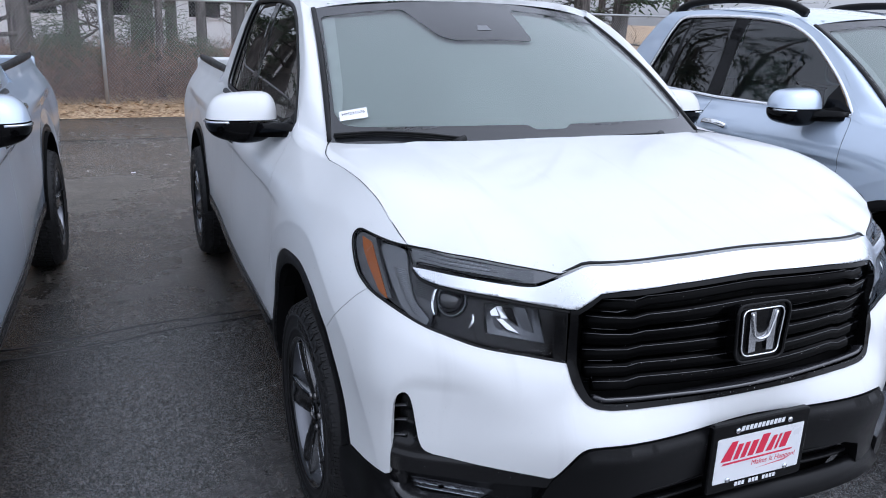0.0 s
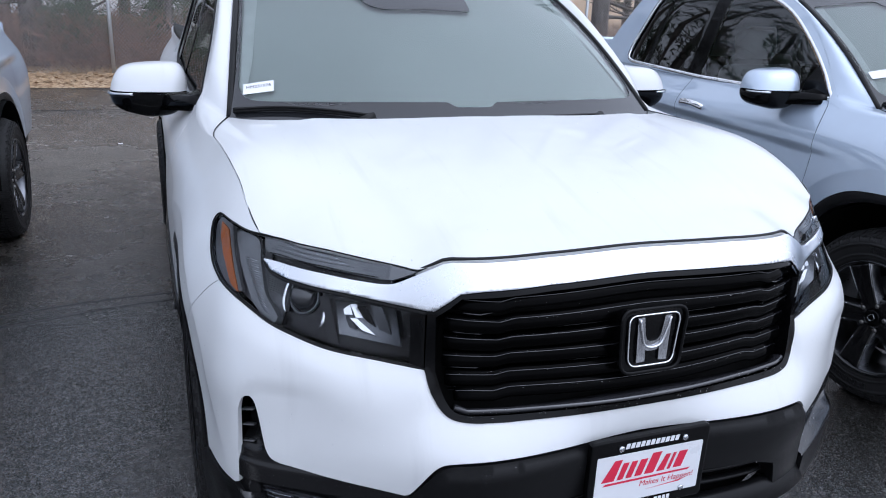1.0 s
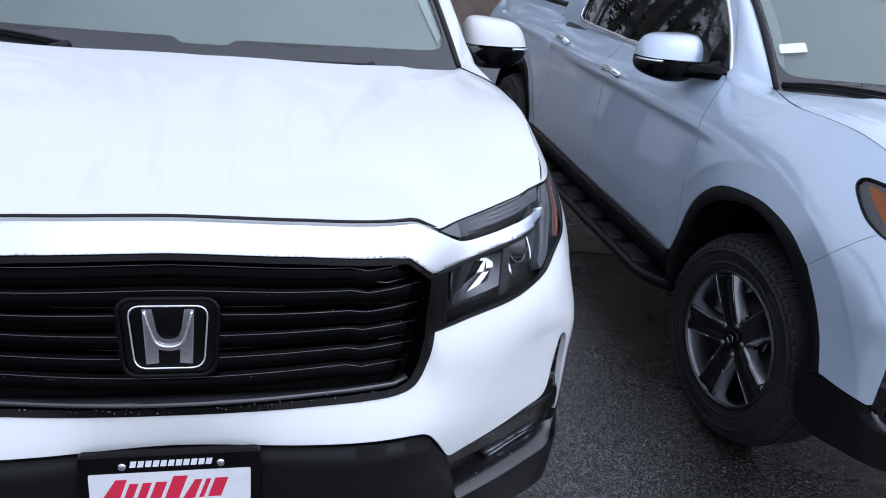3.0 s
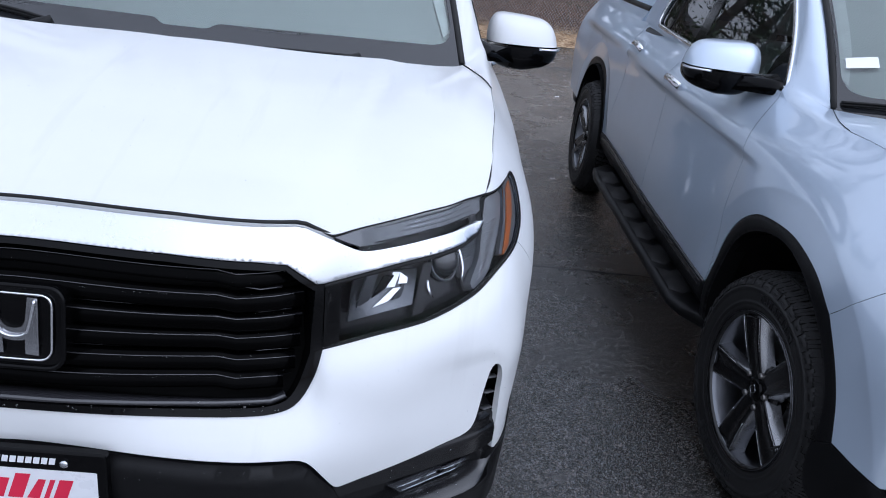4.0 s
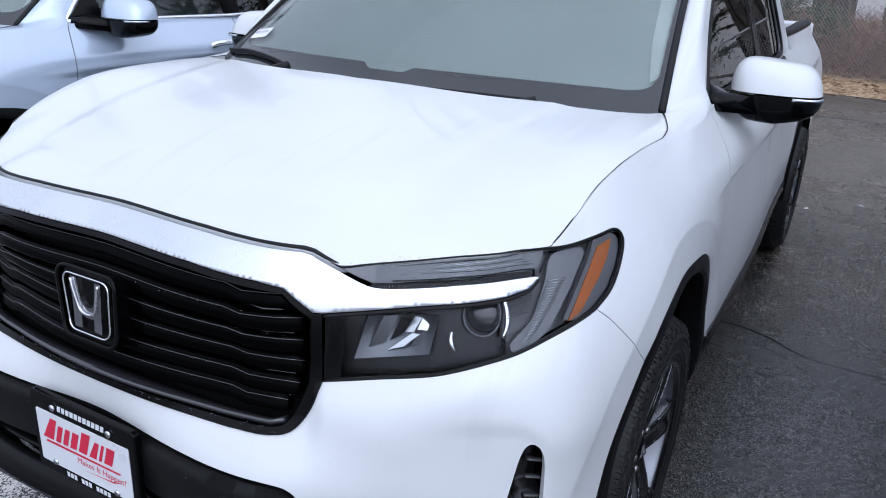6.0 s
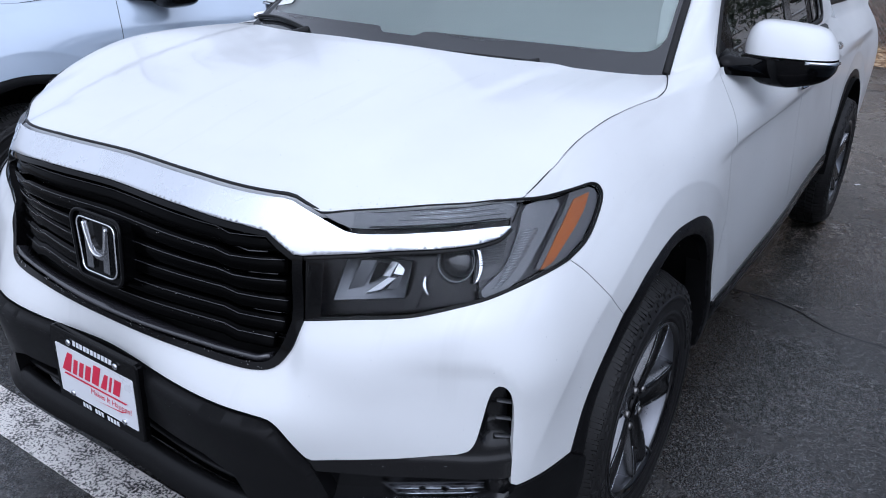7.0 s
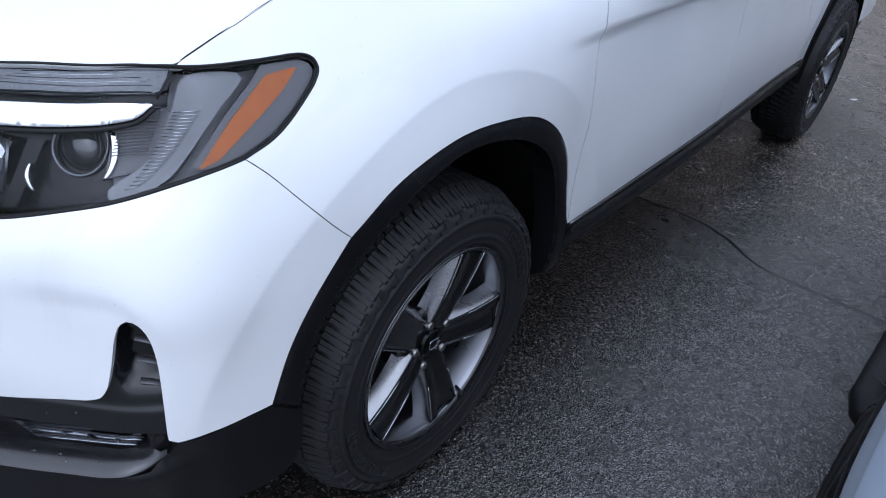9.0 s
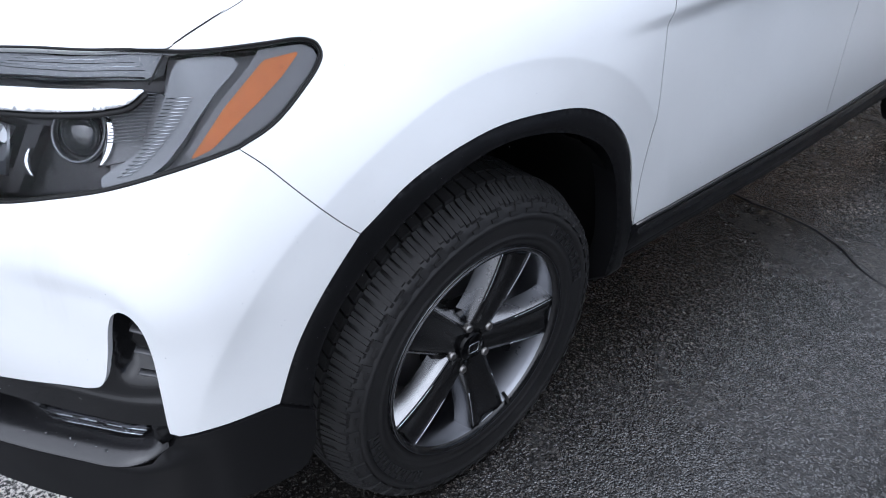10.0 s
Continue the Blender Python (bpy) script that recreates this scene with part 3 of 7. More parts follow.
def tyre_mesh():
    prof = [(-0.105, 0.244), (-0.118, 0.275), (-0.122, 0.31), (-0.114, 0.345), (-0.098, 0.362), (-0.05, 0.366), (0.05, 0.366), (0.098, 0.362), (0.113, 0.348), (0.1165, 0.3455), (0.1215, 0.331), (0.1215, 0.3275), (0.1255, 0.3265), (0.1262, 0.317), (0.1225, 0.3155), (0.1228, 0.308), (0.1215, 0.286), (0.1195, 0.280), (0.1222, 0.278), (0.1215, 0.271), (0.1165, 0.2685), (0.119, 0.264), (0.116, 0.257), (0.105, 0.243)]
    n = 96
    verts, faces = [], []
    m = len(prof)
    for k in range(n):
        a = 2 * math.pi * k / n
        verts += [(x, r * math.cos(a), r * math.sin(a)) for x, r in prof]
    faces = [(k * m + j, ((k + 1) % n) * m + j, ((k + 1) % n) * m + j + 1, k * m + j + 1) for k in range(n) for j in range(m - 1)]
    return mesh_of("tyre", verts, faces)


def tread_mesh():
    """Tread blocks in five rings, with lugs that run down on the shoulders."""
    verts, faces = [], []

    def block(a0, a1, x0, x1, skew, r0, r1, shoulder=0):
        b = len(verts)
        for r in (r0, r1):
            for x, sk in ((x0, 0), (x1, skew)):
                for a in (a0 + sk, a1 + sk):
                    rr = r
                    if shoulder and abs(x) > 0.1:
                        rr = r - 0.022
                    verts.append((x, rr * math.cos(a), rr * math.sin(a)))
        for q in ((4, 5, 7, 6), (0, 1, 5, 4), (2, 6, 7, 3), (0, 4, 6, 2), (1, 3, 7, 5)):
            faces.append(tuple(b + i for i in q))
    n = 86
    for k in range(n):
        a = 2 * math.pi * k / n
        w = 2 * math.pi / n
        for side in (-1, 1):
            j = 0.10 * (k % 2)
            block(a, a + w * (0.36 - j * 0.5), side * 0.066, side * 0.115, w * 0.2 * side, 0.352, 0.3765, 1)
            block(a + w * (0.42 - j * 0.5), a + w * (0.82 - j), side * 0.066, side * (0.115 - 0.05 * j), w * 0.2 * side, 0.352, 0.3765, 1)
            block(a + w * 0.4, a + w * 1.22, side * 0.025, side * 0.061, w * 0.3 * side, 0.362, 0.3795)
        block(a + w * 0.1, a + w * 0.9, -0.020, 0.020, w * 0.25, 0.362, 0.3795)
        if k % 2 == 0:
            # small hooked block pressed on the upper sidewall
            for r0, r1, da, db in ((0.331, 0.349, 0.0, 0.55), (0.331, 0.338, 0.55, 1.25)):
                b = len(verts)
                for r in (r0, r1):
                    for aa in (a + w * da, a + w * db):
                        for x in (0.108, 0.1262 if r < 0.335 else (0.1245 if r < 0.34 else 0.1195)):
                            verts.append((x, r * math.cos(aa), r * math.sin(aa)))
                for q in ((1, 3, 7, 5), (0, 4, 5, 1), (2, 3, 7, 6), (4, 6, 7, 5), (0, 1, 3, 2)):
                    faces.append(tuple(b + i for i in q))
    me = mesh_of("tread", verts, faces, smooth=False)
    bm = bmesh.new()
    bm.from_mesh(me)
    bmesh.ops.recalc_face_normals(bm, faces=bm.faces)
    bm.to_mesh(me)
    bm.free()
    return me


MARKS = ((0.30, (0.07, 0.03, 0.06, 0.065, 0.055, 0.06, 0.07, 0.065, 0.06)), (3.35, (0.07, 0.06, 0.065, 0.05, 0.03, 0.065, 0.07, 0.06, 0.03, 0.065, 0.06)))


def mark_mesh(w, low):
    """One raised mark of the sidewall, as plain bars that start at the angle 0."""
    verts, faces = [], []
    for r0, r1, a0, a1 in ((0.287, 0.311, 0, w * 0.36), (0.303, 0.311, w * 0.36, w), (0.287, 0.294 if low else 0.299, w * 0.55, w)):
        b = len(verts)
        for r in (r0, r1):
            for aa in (a0, a1):
                for x in (0.119, 0.1250 + 0.03 * (r - 0.287)):
                    verts.append((x, r * math.cos(aa), r * math.sin(aa)))
        for q in ((1, 5, 7, 3), (0, 1, 3, 2), (4, 6, 7, 5), (0, 4, 5, 1), (2, 3, 7, 6)):
            faces.append(tuple(b + i for i in q))
    return mesh_of("sidewall_mark", verts, faces, smooth=False)


def rim_barrel():
    return lathe("rim", [(0.098, 0.2475), (0.113, 0.2505), (0.1155, 0.245), (0.110, 0.240), (0.092, 0.233), (0.02, 0.222), (-0.10, 0.218), (-0.10, 0.243)], 64)


def spoke_form(u):
    r = 0.030 + u * 0.208
    half = 0.033 + 0.018 * u ** 1.4
    face = 0.090 + 0.016 * math.sin(u * 1.5) - 0.010 * (1 - u) ** 2
    return r, half, face


def spoke_mesh():
    """One broad spoke: a flat dark face, hollowed along its middle."""
    rows = []
    for k in range(13):
        r, half, face = spoke_form(k / 12)
        rows.append([(face - 0.045, r, -half), (face, r, -half), (face + 0.0015, r, -half * 0.6), (face - 0.003, r, -half * 0.3), (face - 0.004, r, 0), (face - 0.003, r, half * 0.3), (face + 0.0015, r, half * 0.6), (face, r, half), (face - 0.045, r, half)])
    return loft("spoke", rows, caps=True)


def flank_mesh():
    """The sloping flanks on both edges of a spoke, sweeping out at hub and rim."""
    verts, faces = [], []
    for sgn in (-1, 1):
        b = len(verts)
        for k in range(13):
            u = k / 12
            r, half, face = spoke_form(u)
            w = 0.009 + 0.016 * (1 - u) ** 2 + 0.012 * u**3
            verts += [(face - 0.001, r, sgn * (half - 0.001)), (face - 0.014, r, sgn * (half + w * 0.45)), (face - 0.040, r, sgn * (half + w))]
        for k in range(12):
            for j in range(2):
                q = (b + 3 * k + j, b + 3 * k + j + 1, b + 3 * k + j + 4, b + 3 * k + j + 3)
                faces.append(q if sgn > 0 else q[::-1])
    return mesh_of("flank", verts, faces)


def wheel(parent, x, y, side, spin, steer=0.0):
    """Outer face towards +x; for the other side it is turned round."""
    m = Matrix.Translation((x, y, HUB_Z)) @ Matrix.Rotation(steer, 4, "Z") @ (Matrix.Rotation(math.pi, 4, "Z") if side < 0 else Matrix()) @ Matrix.Rotation(spin, 4, "X")
    hub = place("wheel", shared("rim", rim_barrel), MACHINED, parent, "dark five-spoke alloy wheel with an all-terrain tyre", m)
    place("tyre", shared("tyre", tyre_mesh), RUBBER, hub)
    place("tread", shared("tread", tread_mesh), RUBBER, hub)
    for start, widths in MARKS:
        for j, w in enumerate(widths):
            place("sidewall_mark", shared(("mark", w, j % 2), lambda: mark_mesh(w, j % 2)), MOULDED, hub, m=Matrix.Rotation(start + sum(widths[:j]) + 0.022 * j, 4, "X"))
    place("lip", shared("lip", lambda: lathe("lip", [(0.105, 0.2475), (0.1165, 0.2505), (0.119, 0.246), (0.116, 0.2405), (0.106, 0.236)], 64)), ALLOY, hub)
    place("lip_line", shared("lip_line", lambda: lathe("lip_line", [(0.1185, 0.2488), (0.1196, 0.2480), (0.1190, 0.2470)], 64)), MACHINED, hub)
    for k in range(5):
        turn = Matrix.Rotation(2 * math.pi * k / 5, 4, "X")
        place("spoke", shared("spoke", spoke_mesh), ALLOY, hub, m=turn)
        place("spoke_chamfer", shared("flank", flank_mesh), ALLOY_FLANK, hub, "satin grey spoke flank", turn)
        for sgn in (-1, 1):
            edge_pts = [(spoke_form(u)[2] + 0.0004, spoke_form(u)[0], sgn * spoke_form(u)[1] * 0.94) for u in np.linspace(0.42, 1.0, 9)]
            place("spoke_edge", shared(("spoke_edge", sgn), lambda: sweep("spoke_edge", edge_pts, [(1, 0, 0)] * 9, [(-0.0016, 0), (0.0016, 0), (0.0010, 0.0016), (-0.0010, 0.0016)])), SATIN, hub, "bright machined spoke edge", turn)
        nut = Matrix.Rotation(2 * math.pi * (k + 0.5) / 5, 4, "X") @ Matrix.Translation((0.077, 0.057, 0))
        place("lug_nut", shared("nut", lambda: lathe("lug_nut", [(0.0, 0.0105), (0.010, 0.0105), (0.014, 0.008), (0.014, 0.0)], 6)), STEEL, hub, m=nut)
    place("hub", shared("hub", lambda: lathe("hub", [(0.03, 0.098), (0.062, 0.094), (0.076, 0.078), (0.0795, 0.035)], 40)), ALLOY, hub)
    place("centre_cap", shared("cap", lambda: lathe("centre_cap", [(0.07, 0.036), (0.086, 0.034), (0.0895, 0.030), (0.0905, 0.0)], 32)), GLOSS_BLACK, hub, "gloss black centre cap")
    place("cap_badge", shared("badge", cap_badge), SATIN, hub, "small silver badge outline")
    place("brake_disc", shared("disc", lambda: lathe("brake_disc", [(-0.02, 0.06), (-0.02, 0.165), (-0.045, 0.165), (-0.045, 0.06)], 48)), STEEL, hub)
    place("valve", shared("valve", lambda: tube("valve", [(0.095, 0, 0), (0.11, -0.004, 0), (0.125, -0.012, 0)], 0.004, 6)), SEAL, hub, m=Matrix.Rotation(0.6, 4, "X") @ Matrix.Translation((0, 0, -0.226)))
    return hub


def cap_badge():
    q = rounded([(-0.013, -0.011), (0.013, -0.011), (0.015, 0.012), (-0.015, 0.012)], 0.005)
    pts = [(0.0915, y, z) for y, z in q]
    return sweep("cap_badge", pts, [(1, 0, 0)] * len(pts), [(-0.0013, 0), (0.0013, 0), (0.0013, 0.0014), (-0.0013, 0.0014)], True)


# ---------------------------------------------------------------- front of the pickup


def on_shell(name, path, profile, out=0.0, closed=False, side=1, taper=None):
    p = np.array(path, float)
    return sweep(name, shell(p[:, 0], p[:, 1], out), shell_normal(p[:, 0], p[:, 1]), profile, closed, side, taper=taper)


def bar(w, h):
    return [(-w / 2, 0), (w / 2, 0), (w / 2, h * 0.7), (w * 0.3, h), (-w * 0.3, h), (-w / 2, h * 0.7)]


def bumper_outline():
    half = joined(FRAME_OUT, LAMP_LOW, SEAM, np.array(curve(ARCH_FRONT))[::-1], line([(1.132, 0.516), (1.08, 0.513), (1.022, 0.510), (0.972, 0.505)]),
                  curve([(0.972, 0.505), (0.960, 0.509), (0.957, 0.53)]), curve([(0.957, 0.53), (0.956, 0.60), (0.953, 0.68), (0.946, 0.722), (0.934, 0.744), (0.921, 0.750), (0.911, 0.744), (0.903, 0.725), (0.890, 0.66), (0.880, 0.62), (0.868, 0.602), (0.845, 0.593)], 0.008),
                  line([(0.845, 0.593), (0.74, 0.580), (0.65, 0.571), (0.562, 0.562)]), curve([(0.562, 0.562), (0.552, 0.567), (0.525, 0.606), (0.503, 0.637), (0.485, 0.651), (0.45, 0.657), (0.36, 0.660)]), line([(0.36, 0.660), (0, 0.662)]))
    return mirrored(half)


def emblem(parent):
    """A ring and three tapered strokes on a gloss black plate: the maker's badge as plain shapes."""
    def ring(name, w0, w1, z0, z1, r, thick, high, out, mat, label=""):
        q = rounded([(-w0, z0), (w0, z0), (w1, z1), (-w1, z1)], r, 6)
        return place(name, shared(name, lambda: on_shell(name, q, bar(thick, high), out, True)), mat, parent, label)
    plate_q = rounded([(-0.079, 0.817), (0.079, 0.817), (0.088, 0.967), (-0.088, 0.967)], 0.028, 6)
    place("badge_plate", shared("badge_plate", lambda: panel("badge_plate", at_depth(0.012), plate_q, 0.03, 0.05)), GLOSS_BLACK, parent, "gloss black badge plate")
    ring("badge_rim", 0.079, 0.088, 0.817, 0.967, 0.028, 0.009, 0.008, 0.012, GLOSS_BLACK)
    ring("badge_ring", 0.060, 0.069, 0.832, 0.955, 0.022, 0.0042, 0.006, 0.013, CHROME, "chrome badge ring")
    for sgn in (-1, 1):
        q = [(sgn * 0.045, 0.948), (sgn * 0.028, 0.948), (sgn * 0.019, 0.895), (sgn * 0.018, 0.84), (sgn * 0.040, 0.838)]
        place("badge_stroke", shared(("stroke", sgn), lambda: panel("badge_stroke", at_depth(0.018), q, 0.02, 0.008)), BADGE_METAL, parent, "grey metal badge stroke")
    u_line = curve([(-0.041, 0.947), (-0.032, 0.912), (-0.022, 0.884), (-0.010, 0.877), (0.010, 0.877), (0.022, 0.884), (0.032, 0.912), (0.041, 0.947)], 0.006)
    place("badge_line", shared("badge_line", lambda: on_shell("badge_line", u_line, bar(0.0048, 0.006), 0.017)), CHROME, parent, "bright curved line of the badge")
    q = joined(curve([(-0.024, 0.915), (-0.012, 0.893), (0.012, 0.893), (0.024, 0.915)], 0.004), curve([(0.022, 0.886), (0.018, 0.868), (-0.018, 0.868), (-0.022, 0.886)], 0.004))
    place("badge_stroke", shared("stroke_mid", lambda: panel("badge_stroke", at_depth(0.017), q, 0.02, 0.006)), BADGE_METAL, parent, "grey metal badge stroke")


def grille(parent):
    g_out = mirrored(joined(FRAME_OUT, line([(0.526, 0.842), (0.524, 0.975)]), BAR_LOW))
    g_hole = mirrored(FRAME_HOLE)
    g = place("grille", shared("grille_frame", lambda: panel("grille_frame", at_depth(0.004), g_out, 0.02, 0.05, [g_hole])), GLOSS_BLACK, parent, "gloss black grille with stacked bars")
    place("grille_backing", shared("grille_back", lambda: panel("grille_backing", at_depth(-0.05), mirrored(FRAME_HOLE), 0.04, 0)), DARK, g)
    place("lower_lip", shared("grille_lip", lambda: on_shell("lower_lip", line([(-0.458, 0.760), (-0.43, 0.750), (-0.335, 0.748), (0, 0.751), (0.335, 0.748), (0.43, 0.750), (0.458, 0.760)], 0.02), [(-0.008, -0.030), (-0.006, 0.006), (0.001, 0.009), (0.008, -0.006), (0.009, -0.030)], -0.002)), WET_EDGE, g, "wet lower lip of the grille")
    heights = [0.995, 0.953, 0.908, 0.863, 0.818, 0.781]
    for k, h in enumerate(heights):
        half = 0.484 - (0.02 if k == 0 else 0) - max(0, 0.83 - h) * 0.6
        drop = 0.020
        path = [(-half, h - drop * 0.2), (-half + 0.05, h - drop * 0.3), (-0.365, h - drop * 0.4), (-0.33, h), (0, h + 0.004), (0.33, h), (0.365, h - drop * 0.4), (half - 0.05, h - drop * 0.3), (half, h - drop * 0.2)]
        place("grille_bar", shared(("gbar", k), lambda: on_shell("grille_bar", line(path, 0.03), [(-0.0165, 0), (0.0165, 0), (0.0165, 0.021), (0.012, 0.0225), (-0.0165, 0.0205)], -0.036)), GRILLE_BLACK, g)
        place("bar_edge", shared(("gedge", k), lambda: on_shell("bar_edge", line([(a, b + 0.0125) for a, b in path], 0.03), bar(0.002, 0.003), -0.0145)), WET_EDGE, g)
        for sgn in (-1, 1):
            for off, a, b in ((-0.016, 0.345, half - 0.012), (-0.026, 0.375, half - 0.02)):
                fin = [(sgn * a, h + off + 0.006), (sgn * (a + 0.03), h + off), (sgn * b, h + off + 0.002)]
                if h + off > 0.765:
                    place("grille_fin", shared(("gfin", k, sgn, off), lambda: on_shell("grille_fin", line(fin, 0.03), bar(0.0035, 0.012), -0.030)), WET_EDGE, g)
        if k in (1, 2, 3, 4):
            for j in range(3):
                zs = h - 0.019 - 0.0065 * j
                place("grille_slat", shared(("gslat", k, j), lambda: on_shell("grille_slat", line([(-0.47, zs - 0.006), (-0.37, zs - 0.006), (-0.33, zs), (0.33, zs), (0.37, zs - 0.006), (0.47, zs - 0.006)], 0.05), bar(0.0024, 0.004), -0.040)), GRILLE_SLAT, g)
    emblem(g)
    return g


def plate_text(name, body, size, x, y, z, mat, parent, shear=0.0):
    cu = bpy.data.curves.new(name, "FONT")
    cu.body, cu.size, cu.align_x, cu.align_y, cu.shear = body, size, "CENTER", "CENTER", shear
    ob = bpy.data.objects.new(name, cu)
    scene.collection.objects.link(ob)
    me = bpy.data.meshes.new_from_object(ob.evaluated_get(bpy.context.evaluated_depsgraph_get()))
    bpy.data.objects.remove(ob)
    bpy.data.curves.remove(cu)
    return place(name, me, mat, parent, m=pose(x, y, z, 90, 0, 0))


def quads(name, polys, y, depth=0.0006):
    """Flat printed shapes in the x-z plane."""
    verts, faces = [], []
    for q in polys:
        faces.append(tuple(range(len(verts), len(verts) + len(q))))
        verts += [(a, y, b) for a, b in q]
    return mesh_of(name, verts, faces, smooth=False)


def dealer_plate(parent):
    y0 = -0.960
    base = place("plate_holder", extrude_poly("plate_holder", rounded([(-0.163, 0.480), (0.163, 0.480), (0.163, 0.678), (-0.163, 0.678)], 0.012), 0.016, 0.004), GLOSS_BLACK, parent, "black plate frame with a white dealer card", Matrix.Translation((0, y0, 0)))
    place("card", extrude_poly("card", rounded([(-0.145, 0.508), (0.145, 0.508), (0.145, 0.638), (-0.145, 0.638)], 0.004), 0.0175, 0), PLATE_WHITE, base, "white dealer card")
    yt = -0.0182
    # two clusters of slanted strokes stand for the dealer's red mark
    a = -0.130
    for k, wide in enumerate((0.034, 0.016, 0.016, 0.020, 0.026, 0.022, 0.009, 0.024)):
        tall = 0.054 if k in (0, 4) else 0.043
        z0 = 0.571 + 0.0007 * k
        lean = 0.34 * tall
        place("red_stroke", quads("red_stroke", [[(a, z0), (a + wide, z0), (a + wide + lean, z0 + tall), (a + lean + (0.4 * wide if k in (0, 5) else 0), z0 + tall)]], yt), RED_INK, base, "slanted red stroke of the dealer mark")
        a += wide + 0.0075
    place("red_swash", quads("red_swash", [[(-0.125, 0.560), (0.11, 0.563), (0.118, 0.568), (-0.118, 0.566)], [(-0.01, 0.530), (0.09, 0.535), (0.115, 0.545), (0.085, 0.538)]], yt), RED_INK, base)
    plate_text("slogan", "Makes It Happen!", 0.0215, 0.052, yt, 0.549, RED_INK, base, 0.15)
    for k in range(11):
        a = -0.073 + 0.0135 * k
        place("frame_mark", quads("frame_mark", [[(a, 0.650), (a + 0.0105, 0.650), (a + 0.0135, 0.664), (a + 0.003, 0.664)]], -0.0163), PLATE_WHITE, base, "white bar on the plate frame")
    for k in range(12):
        if k not in (3, 7):
            a = -0.068 + 0.0118 * k
            place("frame_mark", quads("frame_mark", [[(a, 0.489), (a + 0.009, 0.489), (a + 0.009, 0.501), (a, 0.501)]], -0.0163), PLATE_WHITE, base, "white bar on the plate frame")
    for x, z in ((-0.098, 0.515), (0.098, 0.515), (-0.085, 0.655), (0.090, 0.655)):
        place("screw", shared("screw", lambda: lathe("screw", [(0.0, 0.0075), (0.003, 0.0075), (0.0048, 0.005), (0.005, 0.0)], 16)), SATIN, base, m=Matrix.Translation((x, -0.0175, z)) @ Matrix.Rotation(-math.pi / 2, 4, "Z"))
    return base


